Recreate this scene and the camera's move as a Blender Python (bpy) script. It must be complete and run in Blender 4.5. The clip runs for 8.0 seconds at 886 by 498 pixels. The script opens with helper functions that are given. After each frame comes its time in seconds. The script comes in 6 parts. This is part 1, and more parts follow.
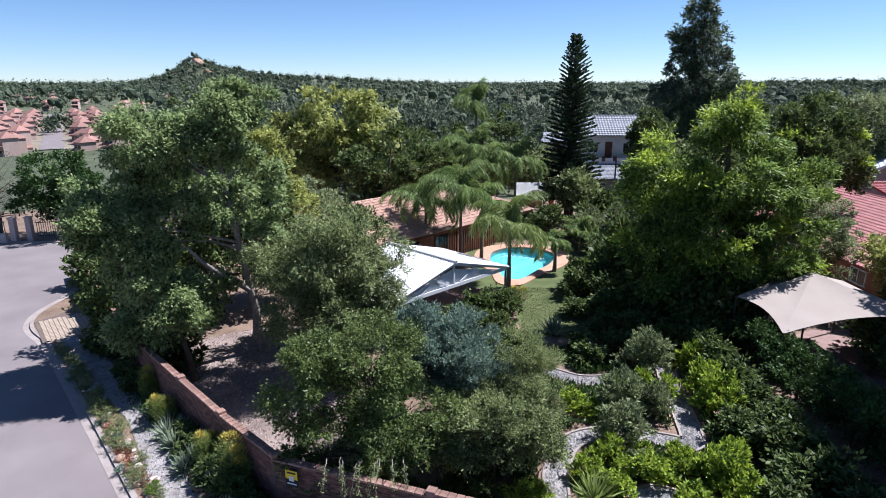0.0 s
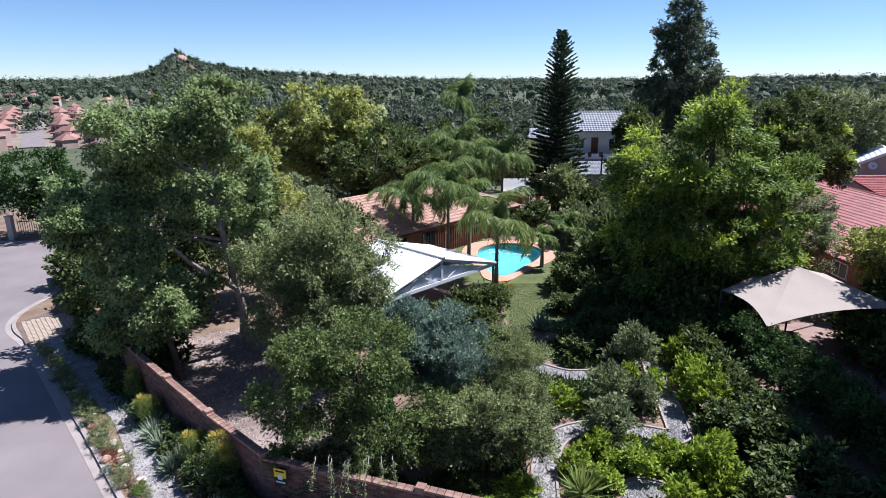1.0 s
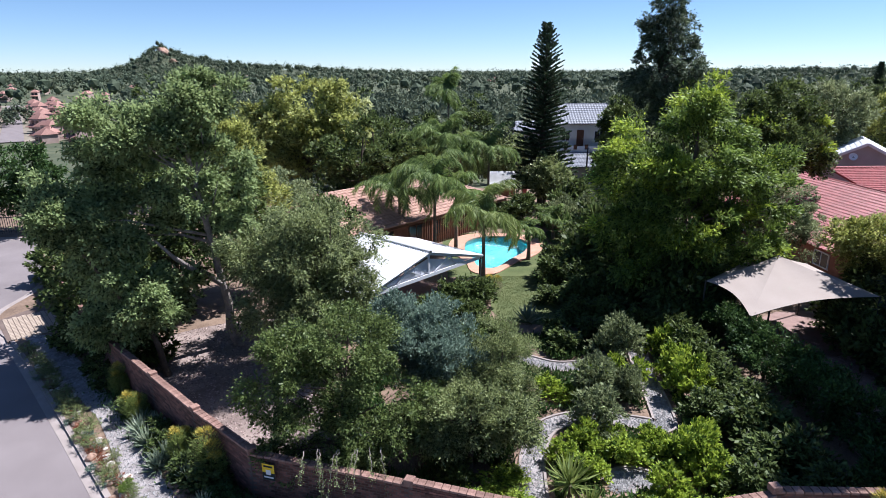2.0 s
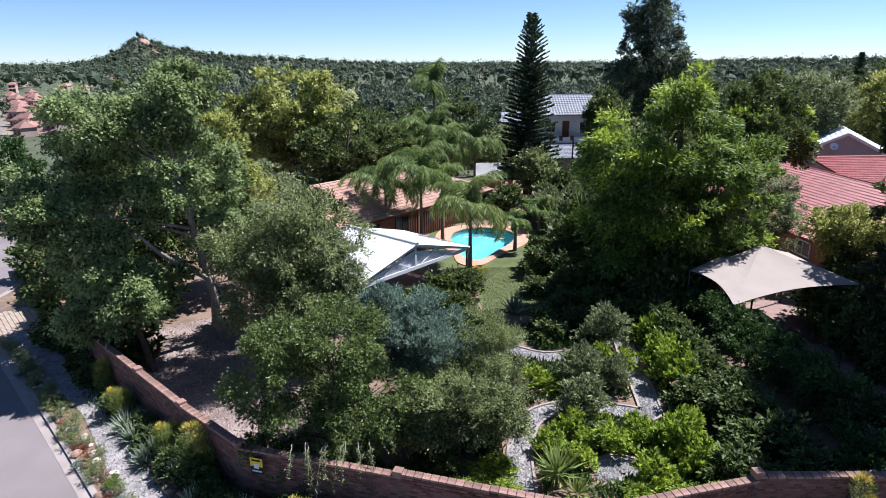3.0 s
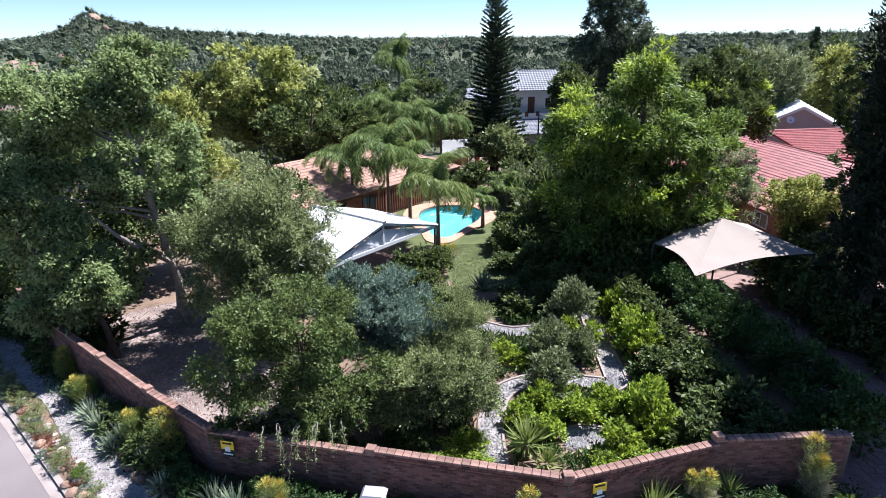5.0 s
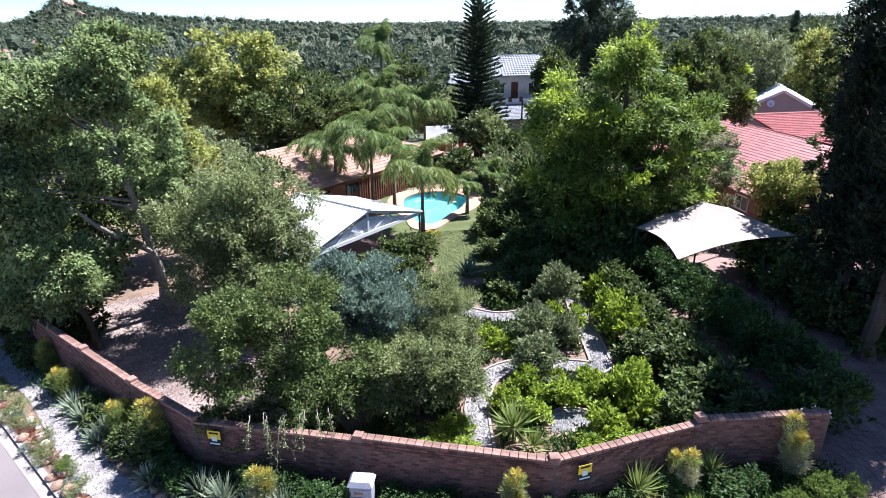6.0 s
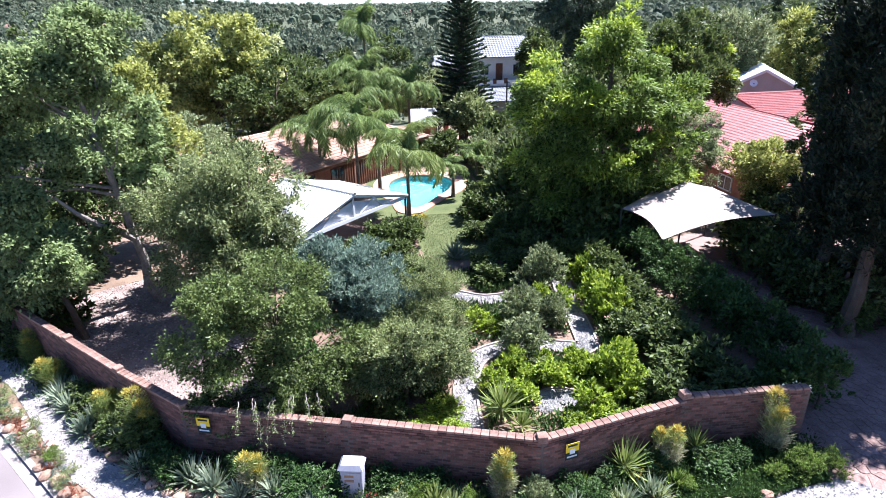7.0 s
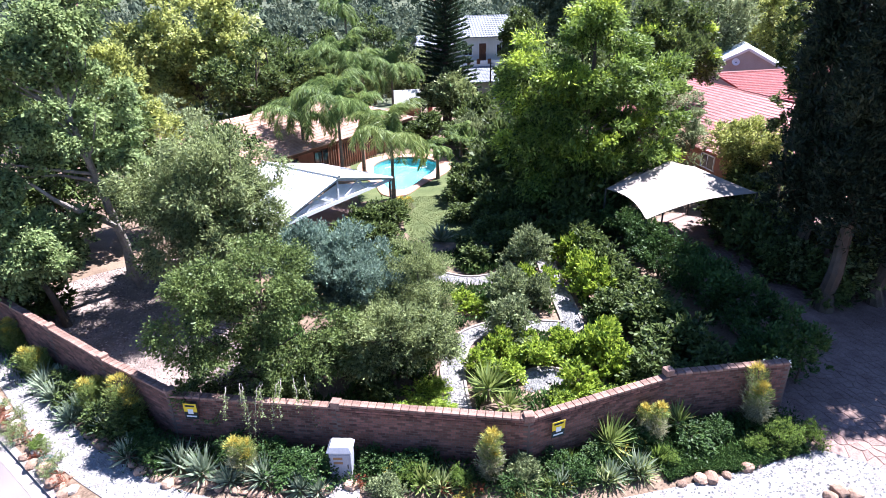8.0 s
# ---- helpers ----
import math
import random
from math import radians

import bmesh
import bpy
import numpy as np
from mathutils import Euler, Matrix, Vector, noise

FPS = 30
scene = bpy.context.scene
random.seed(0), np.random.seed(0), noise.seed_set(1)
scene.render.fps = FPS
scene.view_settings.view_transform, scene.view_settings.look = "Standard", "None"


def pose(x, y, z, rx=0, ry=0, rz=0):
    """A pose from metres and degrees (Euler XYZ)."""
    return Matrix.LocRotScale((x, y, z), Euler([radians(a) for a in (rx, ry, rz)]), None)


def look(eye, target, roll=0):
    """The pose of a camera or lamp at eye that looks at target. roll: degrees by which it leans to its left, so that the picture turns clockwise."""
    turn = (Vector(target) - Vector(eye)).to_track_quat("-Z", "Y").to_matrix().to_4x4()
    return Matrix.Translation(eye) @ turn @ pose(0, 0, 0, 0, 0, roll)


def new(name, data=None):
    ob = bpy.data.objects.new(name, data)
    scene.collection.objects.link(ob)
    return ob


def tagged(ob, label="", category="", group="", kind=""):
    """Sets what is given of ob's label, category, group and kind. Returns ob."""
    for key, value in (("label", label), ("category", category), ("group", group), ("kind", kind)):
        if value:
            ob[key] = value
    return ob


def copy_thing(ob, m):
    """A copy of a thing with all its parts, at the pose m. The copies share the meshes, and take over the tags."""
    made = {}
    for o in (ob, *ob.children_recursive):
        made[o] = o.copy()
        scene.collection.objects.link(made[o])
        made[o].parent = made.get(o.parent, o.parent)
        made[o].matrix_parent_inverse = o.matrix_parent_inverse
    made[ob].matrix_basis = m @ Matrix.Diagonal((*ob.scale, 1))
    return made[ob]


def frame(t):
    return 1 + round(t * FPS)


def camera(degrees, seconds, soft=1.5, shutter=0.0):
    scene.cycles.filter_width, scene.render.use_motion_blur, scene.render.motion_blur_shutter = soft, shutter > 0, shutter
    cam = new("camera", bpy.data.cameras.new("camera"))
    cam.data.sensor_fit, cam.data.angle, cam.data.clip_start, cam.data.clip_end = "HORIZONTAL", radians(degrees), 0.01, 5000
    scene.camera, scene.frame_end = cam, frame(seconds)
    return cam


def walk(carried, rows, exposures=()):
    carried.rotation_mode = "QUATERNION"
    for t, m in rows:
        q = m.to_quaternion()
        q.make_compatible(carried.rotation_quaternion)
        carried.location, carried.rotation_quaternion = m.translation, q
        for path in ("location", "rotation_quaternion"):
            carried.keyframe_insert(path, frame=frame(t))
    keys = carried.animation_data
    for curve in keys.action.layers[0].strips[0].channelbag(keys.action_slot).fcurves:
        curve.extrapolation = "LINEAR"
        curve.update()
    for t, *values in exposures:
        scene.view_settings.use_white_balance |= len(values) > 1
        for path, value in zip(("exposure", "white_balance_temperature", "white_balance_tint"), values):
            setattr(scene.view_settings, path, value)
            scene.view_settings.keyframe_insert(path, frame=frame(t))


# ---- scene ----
cam = camera(73.5, 8.0, soft=0.5)
walk(cam, [
    (0, pose(0.000, 0, 13.0, 74.40, 0, 0.00) @ pose(0, 0, 0, 0, 0, 0.00)),
    (0.5, pose(0.004, 0, 13.0, 74.23, 0, -0.61) @ pose(0, 0, 0, 0, 0, -0.06)),
    (1, pose(0.008, 0, 13.0, 74.06, 0, -1.24) @ pose(0, 0, 0, 0, 0, -0.10)),
    (1.5, pose(0.012, 0, 13.0, 73.75, 0, -1.90) @ pose(0, 0, 0, 0, 0, -0.14)),
    (3, pose(0.024, 0, 13.0, 72.62, 0, -3.87) @ pose(0, 0, 0, 0, 0, -0.30)),
    (3.5, pose(0.028, 0, 13.0, 72.13, 0, -4.62) @ pose(0, 0, 0, 0, 0, -0.29)),
    (4, pose(0.032, 0, 13.0, 71.60, 0, -5.46) @ pose(0, 0, 0, 0, 0, -0.31)),
    (4.5, pose(0.036, 0, 13.0, 71.04, 0, -6.27) @ pose(0, 0, 0, 0, 0, -0.37)),
    (6, pose(0.048, 0, 13.0, 69.15, 0, -8.59) @ pose(0, 0, 0, 0, 0, -0.62)),
    (6.5, pose(0.052, 0, 13.0, 68.38, 0, -9.28) @ pose(0, 0, 0, 0, 0, -0.74)),
    (7, pose(0.056, 0, 13.0, 67.53, 0, -9.95) @ pose(0, 0, 0, 0, 0, -0.94)),
    (7.5, pose(0.060, 0, 13.0, 66.66, 0, -10.66) @ pose(0, 0, 0, 0, 0, -1.03)),
    (8, pose(0.064, 0, 13.0, 65.79, 0, -11.42) @ pose(0, 0, 0, 0, 0, -1.12)),
], exposures=[(0.0, 1.06, 5700, 13), (1.7, 1.08, 5750, 13), (4.5, 1.30, 5800, 13), (6.0, 1.7, 5750, 14), (8.0, 2.15, 5700, 15)])

# ---- world and sun ----
SUN_EL, SUN_AZ = radians(58), radians(66)      # azimuth from +y towards +x
world = bpy.data.worlds.new("sky")
scene.world = world
world.use_nodes = True
wt = world.node_tree
sky = wt.nodes.new("ShaderNodeTexSky")
sky.sky_type = "NISHITA"
sky.sun_disc = False
sky.sun_elevation, sky.sun_rotation = SUN_EL, SUN_AZ
sky.altitude, sky.air_density, sky.dust_density, sky.ozone_density = 1600, 0.85, 0.0, 4.5
wt.links.new(sky.outputs[0], wt.nodes["Background"].inputs[0])
wt.nodes["Background"].inputs[1].default_value = 0.060
sun = new("sun", bpy.data.lights.new("sun", "SUN"))
sun.data.energy, sun.data.angle, sun.data.color = 4.6, radians(0.53), (1.0, 0.95, 0.88)
sun.matrix_world = look((60, 70, 120), (60 - math.sin(SUN_AZ) * math.cos(SUN_EL), 70 - math.cos(SUN_AZ) * math.cos(SUN_EL), 120 - math.sin(SUN_EL)))


# ---- materials ----
def mat(name, c1, c2, rough=0.8, scale=1.5, fine=25.0, bump=0.15, metal=0.0, piece=0.0, island=False, spec=0.4, c3=None):
    """Two colours mixed by coarse and fine noise, with relief; piece: random change of value from piece to piece."""
    m = bpy.data.materials.new(name)
    m.use_nodes = True
    n, l = m.node_tree.nodes, m.node_tree.links
    bsdf = n["Principled BSDF"]
    tc = n.new("ShaderNodeTexCoord")
    big, small = n.new("ShaderNodeTexNoise"), n.new("ShaderNodeTexNoise")
    big.inputs["Scale"].default_value, big.inputs["Detail"].default_value = scale, 6
    small.inputs["Scale"].default_value, small.inputs["Detail"].default_value = fine, 4
    for t in (big, small):
        l.new(tc.outputs["Object"], t.inputs["Vector"])
    add = n.new("ShaderNodeMath")
    add.operation = "MULTIPLY_ADD"
    l.new(small.outputs[0], add.inputs[0])
    add.inputs[1].default_value = 0.6
    sc = n.new("ShaderNodeMath")
    sc.operation = "MULTIPLY"
    l.new(big.outputs[0], sc.inputs[0])
    sc.inputs[1].default_value = 0.6
    l.new(sc.outputs[0], add.inputs[2])
    ramp = n.new("ShaderNodeValToRGB")
    ramp.color_ramp.elements[0].position, ramp.color_ramp.elements[1].position = 0.42, 0.78
    ramp.color_ramp.elements[0].color, ramp.color_ramp.elements[1].color = (*c1, 1), (*c2, 1)
    if c3:
        e = ramp.color_ramp.elements.new(0.6)
        e.color = (*c3, 1)
    l.new(add.outputs[0], ramp.inputs[0])
    out = ramp.outputs[0]
    if piece:
        src = n.new("ShaderNodeNewGeometry").outputs["Random Per Island"] if island else n.new("ShaderNodeObjectInfo").outputs["Random"]
        mr = n.new("ShaderNodeMapRange")
        mr.inputs[3].default_value, mr.inputs[4].default_value = 1 - piece, 1 + piece
        l.new(src, mr.inputs[0])
        hsv = n.new("ShaderNodeHueSaturation")
        l.new(out, hsv.inputs["Color"])
        l.new(mr.outputs[0], hsv.inputs["Value"])
        out = hsv.outputs[0]
    l.new(out, bsdf.inputs["Base Color"])
    bsdf.inputs["Roughness"].default_value, bsdf.inputs["Metallic"].default_value = rough, metal
    bsdf.inputs["Specular IOR Level"].default_value = spec
    if bump:
        b = n.new("ShaderNodeBump")
        b.inputs["Strength"].default_value, b.inputs["Distance"].default_value = bump, 0.05
        l.new(add.outputs[0], b.inputs["Height"])
        l.new(b.outputs[0], bsdf.inputs["Normal"])
    return m


def leafmat(name, dark, light, trans=0.2, gloss=0.2, rough=0.55, patch=0.7, grain=0.55, span=(0.45, 1.0)):
    """Leaves: colour from leaf to leaf and from branch to branch, light shining through them."""
    m = bpy.data.materials.new(name)
    m.use_nodes = True
    n, l = m.node_tree.nodes, m.node_tree.links
    bsdf, outn = n["Principled BSDF"], n["Material Output"]
    geo, tc, noi = n.new("ShaderNodeNewGeometry"), n.new("ShaderNodeTexCoord"), n.new("ShaderNodeTexNoise")
    noi.inputs["Scale"].default_value, noi.inputs["Detail"].default_value = patch, 3
    l.new(tc.outputs["Object"], noi.inputs["Vector"])
    a = n.new("ShaderNodeMath")
    a.operation = "MULTIPLY_ADD"
    l.new(geo.outputs["Random Per Island"], a.inputs[0])
    a.inputs[1].default_value = grain
    l.new(noi.outputs[0], a.inputs[2])
    ramp = n.new("ShaderNodeValToRGB")
    ramp.color_ramp.elements[0].position, ramp.color_ramp.elements[1].position = span
    ramp.color_ramp.elements[0].color, ramp.color_ramp.elements[1].color = (*dark, 1), (*light, 1)
    l.new(a.outputs[0], ramp.inputs[0])
    l.new(ramp.outputs[0], bsdf.inputs["Base Color"])
    bsdf.inputs["Roughness"].default_value, bsdf.inputs["Specular IOR Level"].default_value = rough, gloss
    tr = n.new("ShaderNodeBsdfTranslucent")
    hsv = n.new("ShaderNodeHueSaturation")
    hsv.inputs["Hue"].default_value, hsv.inputs["Value"].default_value = 0.485, 1.25
    l.new(ramp.outputs[0], hsv.inputs["Color"])
    l.new(hsv.outputs[0], tr.inputs[0])
    mix = n.new("ShaderNodeMixShader")
    mix.inputs[0].default_value = trans
    l.new(bsdf.outputs[0], mix.inputs[1])
    l.new(tr.outputs[0], mix.inputs[2])
    l.new(mix.outputs[0], outn.inputs[0])
    return m


M_soil = mat("soil", (0.10, 0.065, 0.045), (0.26, 0.18, 0.13), 0.95, 0.8, 14, 0.5)
M_field = mat("dry_grass", (0.04, 0.054, 0.028), (0.105, 0.11, 0.06), 0.95, 0.03, 0.4, 0.2)
M_asphalt = mat("asphalt", (0.152, 0.128, 0.128), (0.228, 0.196, 0.196), 0.9, 0.35, 60, 0.25)
M_kerb = mat("concrete_kerb", (0.22, 0.182, 0.168), (0.35, 0.30, 0.28), 0.9, 1.5, 40, 0.2)
M_gravel = mat("gravel", (0.15, 0.132, 0.13), (0.37, 0.335, 0.33), 0.95, 3, 26, 1.0)
M_pinkgravel = mat("pink_gravel", (0.12, 0.085, 0.075), (0.34, 0.27, 0.24), 0.95, 0.8, 32, 0.8)
M_paver = mat("clay_pavers", (0.30, 0.23, 0.175), (0.43, 0.345, 0.275), 0.85, 2, 30, 0.2, piece=0.18)
M_stonepav = mat("crazy_paving", (0.16, 0.092, 0.078), (0.31, 0.205, 0.18), 0.8, 1.5, 20, 0.25, piece=0.2)
M_mortar = mat("mortar", (0.10, 0.07, 0.06), (0.17, 0.125, 0.105), 0.95, 2, 40, 0.3)
M_brick = mat("brown_brick", (0.105, 0.046, 0.037), (0.215, 0.098, 0.075), 0.85, 2.5, 40, 0.3, piece=0.5)
M_brickj = mat("brown_brick_course", (0.105, 0.046, 0.037), (0.215, 0.098, 0.075), 0.85, 2.5, 40, 0.3, piece=0.5, island=True)
M_capbrick = mat("cap_brick", (0.13, 0.066, 0.052), (0.33, 0.205, 0.165), 0.85, 2.5, 40, 0.3, piece=0.25)
M_housebrick = mat("house_brick", (0.22, 0.09, 0.055), (0.34, 0.16, 0.10), 0.85, 3, 30, 0.3)
M_terra = mat("terracotta_tile", (0.30, 0.165, 0.12), (0.46, 0.29, 0.225), 0.75, 1.2, 22, 0.2, piece=0.16, island=True)
M_redtile = mat("red_roof_tile", (0.20, 0.032, 0.032), (0.33, 0.075, 0.075), 0.55, 1.2, 18, 0.2, piece=0.14, island=True)
M_greytile = mat("grey_roof_tile", (0.15, 0.16, 0.19), (0.25, 0.26, 0.30), 0.6, 1.5, 18, 0.2, piece=0.10, island=True)
M_whiteroof = mat("white_sheet_roof", (0.60, 0.60, 0.60), (0.74, 0.74, 0.74), 0.4, 0.8, 15, 0.05)
M_whitewall = mat("white_plaster", (0.62, 0.58, 0.53), (0.78, 0.75, 0.70), 0.85, 0.8, 20, 0.1)
M_greywall = mat("taupe_plaster", (0.34, 0.29, 0.28), (0.44, 0.38, 0.37), 0.85, 0.8, 20, 0.1)
M_creamwall = mat("cream_plaster", (0.52, 0.42, 0.25), (0.66, 0.55, 0.36), 0.85, 0.8, 20, 0.1)
M_dark = mat("dark_metal", (0.02, 0.02, 0.022), (0.05, 0.05, 0.055), 0.5, 3, 30, 0.05)
M_glass = mat("window_glass", (0.015, 0.018, 0.022), (0.03, 0.035, 0.04), 0.15, 1, 5, 0.0, spec=0.4)
M_sail = mat("shade_cloth", (0.30, 0.25, 0.222), (0.365, 0.31, 0.28), 0.9, 0.7, 120, 0.1)
M_coping = mat("pool_brick_paving", (0.40, 0.19, 0.12), (0.58, 0.33, 0.24), 0.8, 1.2, 18, 0.25)
M_basin = mat("pool_basin", (0.07, 0.31, 0.345), (0.12, 0.40, 0.43), 0.5, 0.6, 12, 0.03)
M_lawn = mat("lawn", (0.05, 0.07, 0.02), (0.12, 0.135, 0.05), 0.95, 0.8, 30, 0.6)
M_bark = mat("grey_bark", (0.13, 0.112, 0.10), (0.34, 0.30, 0.27), 0.95, 3, 30, 0.6)
M_darkbark = mat("dark_bark", (0.05, 0.035, 0.025), (0.13, 0.10, 0.075), 0.95, 3, 30, 0.6)
M_palmbark = mat("palm_bark", (0.10, 0.08, 0.06), (0.24, 0.20, 0.16), 0.95, 5, 30, 0.6)
M_rock = mat("rock", (0.22, 0.12, 0.08), (0.42, 0.29, 0.22), 0.9, 3, 25, 0.5, piece=0.3)
M_white = mat("white_paint", (0.66, 0.67, 0.70), (0.80, 0.80, 0.82), 0.5, 2, 25, 0.05)
M_steel = mat("white_steel", (0.60, 0.60, 0.64), (0.74, 0.74, 0.78), 0.45, 1.5, 20, 0.04)
M_kiosk = mat("kiosk_paint", (0.29, 0.29, 0.34), (0.38, 0.38, 0.43), 0.5, 2, 25, 0.05)
M_stonebed = mat("paving_bed", (0.20, 0.13, 0.115), (0.30, 0.20, 0.18), 0.95, 2, 40, 0.3)
M_yellow = mat("yellow_sign_paint", (0.75, 0.50, 0.02), (0.85, 0.60, 0.04), 0.5, 2, 20, 0.0)
M_black = mat("black_sign_paint", (0.006, 0.018, 0.022), (0.012, 0.028, 0.032), 0.5, 2, 20, 0.0)
M_brownbar = mat("brown_plate", (0.25, 0.12, 0.06), (0.36, 0.2, 0.1), 0.6, 2, 20, 0.0)
M_timber = mat("brown_timber", (0.08, 0.035, 0.02), (0.17, 0.08, 0.045), 0.8, 2, 30, 0.2)
M_rustfence = mat("rust_fence", (0.30, 0.10, 0.05), (0.45, 0.18, 0.10), 0.8, 2, 30, 0.2)

L_tree = leafmat("leaf_grey_green", (0.016, 0.033, 0.012), (0.29, 0.37, 0.155), 0.42, 0.15, 0.6, 0.7, 0.8)
L_shrub = leafmat("leaf_mid_green", (0.010, 0.022, 0.006), (0.155, 0.21, 0.062), 0.3, 0.25, 0.5, 0.7, 0.7)
L_olive = leafmat("leaf_olive", (0.022, 0.037, 0.013), (0.27, 0.32, 0.13), 0.32, 0.25, 0.5, 0.7, 0.7)
L_dark = leafmat("leaf_dark", (0.008, 0.018, 0.006), (0.125, 0.17, 0.05), 0.28, 0.2, 0.5, 0.7, 0.7)
L_blue = leafmat("leaf_blue_green", (0.035, 0.064, 0.05), (0.25, 0.335, 0.26), 0.28, 0.25, 0.5)
L_grey = leafmat("leaf_silver", (0.055, 0.075, 0.034), (0.31, 0.36, 0.175), 0.28, 0.2, 0.55)
L_yellow = leafmat("leaf_yellow_green", (0.06, 0.085, 0.022), (0.47, 0.50, 0.15), 0.34, 0.2, 0.5, 0.5, 0.6)
L_bright = leafmat("leaf_bright", (0.012, 0.034, 0.007), (0.19, 0.28, 0.055), 0.36, 0.25, 0.5, 0.7, 0.7)
L_lime = leafmat("leaf_lime", (0.03, 0.075, 0.010), (0.36, 0.47, 0.06), 0.38, 0.25, 0.5, 0.7, 0.7)
L_palm = leafmat("leaf_palm", (0.03, 0.07, 0.02), (0.27, 0.36, 0.11), 0.4, 0.25, 0.5)
L_pine = leafmat("needle_dark", (0.016, 0.032, 0.018), (0.062, 0.098, 0.05), 0.2)
L_cyp = leafmat("needle_cypress", (0.010, 0.018, 0.012), (0.042, 0.058, 0.032), 0.12)
L_hedge = leafmat("leaf_hedge", (0.011, 0.032, 0.009), (0.075, 0.135, 0.036), 0.22, 0.2, 0.5)
L_aloe = leafmat("leaf_aloe", (0.12, 0.165, 0.105), (0.34, 0.39, 0.27), 0.25, 0.3, 0.45)
L_agave = leafmat("leaf_agave", (0.075, 0.12, 0.026), (0.30, 0.36, 0.11), 0.3, 0.3, 0.45)
L_fire = leafmat("stick_cream", (0.20, 0.19, 0.10), (0.52, 0.50, 0.33), 0.25)
L_orange = leafmat("stick_orange", (0.36, 0.28, 0.04), (0.62, 0.52, 0.12), 0.3)
L_red = leafmat("leaf_red", (0.14, 0.035, 0.02), (0.34, 0.12, 0.06), 0.25)
L_twig = leafmat("leaf_mauve", (0.075, 0.068, 0.055), (0.21, 0.20, 0.165), 0.2)
# Far leaves: distance haze is put into the colours, lifted darks and muted lights.
L_far = leafmat("leaf_far_hazed", (0.032, 0.046, 0.03), (0.125, 0.155, 0.098), 0.2, 0.1, 0.7, 0.11, 0.22, (0.4, 0.85))
L_far_olive = leafmat("leaf_far_olive_hazed", (0.044, 0.056, 0.036), (0.16, 0.18, 0.112), 0.2, 0.1, 0.7, 0.11, 0.22, (0.4, 0.85))
L_pale = leafmat("leaf_pale", (0.30, 0.33, 0.12), (0.62, 0.64, 0.36), 0.3)
L_spire = leafmat("needle_spire", (0.024, 0.040, 0.024), (0.128, 0.168, 0.092), 0.2)
L_grass = leafmat("grass_blade", (0.045, 0.066, 0.018), (0.125, 0.145, 0.05), 0.3)
L_white = leafmat("white_flower", (0.7, 0.7, 0.72), (0.85, 0.85, 0.88), 0.3)


# ---- builders ----
def thing(name, at, label, category, group="", kind="", rz=0.0):
    ob = new(name)
    ob.empty_display_size = 0.3
    ob.matrix_basis = pose(at[0], at[1], at[2] if len(at) > 2 else 0, 0, 0, rz)
    return tagged(ob, label, category, group, kind)


def part(name, data, material, parent=None, label=""):
    """Links a bmesh or a mesh as one object, under a thing or a part."""
    if isinstance(data, bmesh.types.BMesh):
        me = bpy.data.meshes.new(name)
        data.to_mesh(me)
        data.free()
    else:
        me = data
    if material and not me.materials:
        me.materials.append(material)
    ob = new(name, me)
    ob.parent = parent
    return tagged(ob, label)


def raw(name, verts, faces):
    me = bpy.data.meshes.new(name)
    me.from_pydata([tuple(v) for v in verts], [], faces)
    me.update()
    return me


def add_box(bm, c, s, m=None, bevel=0.0):
    """A box of size s round c, turned by m, edges broken by bevel."""
    r = bmesh.ops.create_cube(bm, size=1.0)
    vs = r["verts"]
    bmesh.ops.scale(bm, vec=s, verts=vs)
    if bevel:
        es = list({e for v in vs for e in v.link_edges})
        b = bmesh.ops.bevel(bm, geom=es, offset=bevel, segments=1, affect="EDGES")
        vs = list({v for f in b["faces"] for v in f.verts} | {v for v in vs if v.is_valid})
    bmesh.ops.translate(bm, vec=c, verts=vs)
    if m:
        bmesh.ops.transform(bm, matrix=m, verts=vs)


def box(c, s, m=None, bevel=0.0):
    bm = bmesh.new()
    add_box(bm, c, s, m, bevel)
    return bm


def tube(paths, sides=7):
    """Tapered tubes through rows of points with radii: [(x, y, z, r), ...] for each."""
    verts, faces = [], []
    for path in paths:
        n0 = len(verts)
        for i, (x, y, z, r) in enumerate(path):
            a, b = path[max(i - 1, 0)], path[min(i + 1, len(path) - 1)]
            d = Vector((b[0] - a[0], b[1] - a[1], b[2] - a[2])).normalized()
            u = d.cross(Vector((0.31, 0.87, 0.2))).normalized()
            v = d.cross(u)
            for k in range(sides):
                w = 2 * math.pi * k / sides
                verts.append(Vector((x, y, z)) + (u * math.cos(w) + v * math.sin(w)) * r)
        for i in range(len(path) - 1):
            for k in range(sides):
                p, q = n0 + i * sides + k, n0 + i * sides + (k + 1) % sides
                faces.append((p, q, q + sides, p + sides))
        faces.append(tuple(n0 + (len(path) - 1) * sides + k for k in range(sides)))
    return raw("tube", verts, faces)


def unit(a):
    return a / np.maximum(np.linalg.norm(a, axis=-1, keepdims=True), 1e-6)


def blades(p, axis, length, width, rng, fold=0.12):
    """One folded four-sided leaf for each row of p, growing along axis."""
    n = len(p)
    length, width = np.broadcast_to(length, n)[:, None], np.broadcast_to(width, n)[:, None]
    a = unit(axis)
    b = unit(np.cross(a, rng.normal(size=(n, 3)) * 0.75 + np.array([0.3, 0.0, 1.0])))
    c = np.cross(a, b)
    mid = p + a * length * 0.45 + c * length * fold
    co = np.stack([p, mid + b * width / 2, p + a * length, mid - b * width / 2], 1).reshape(-1, 3)
    me = bpy.data.meshes.new("leaves")
    me.vertices.add(4 * n)
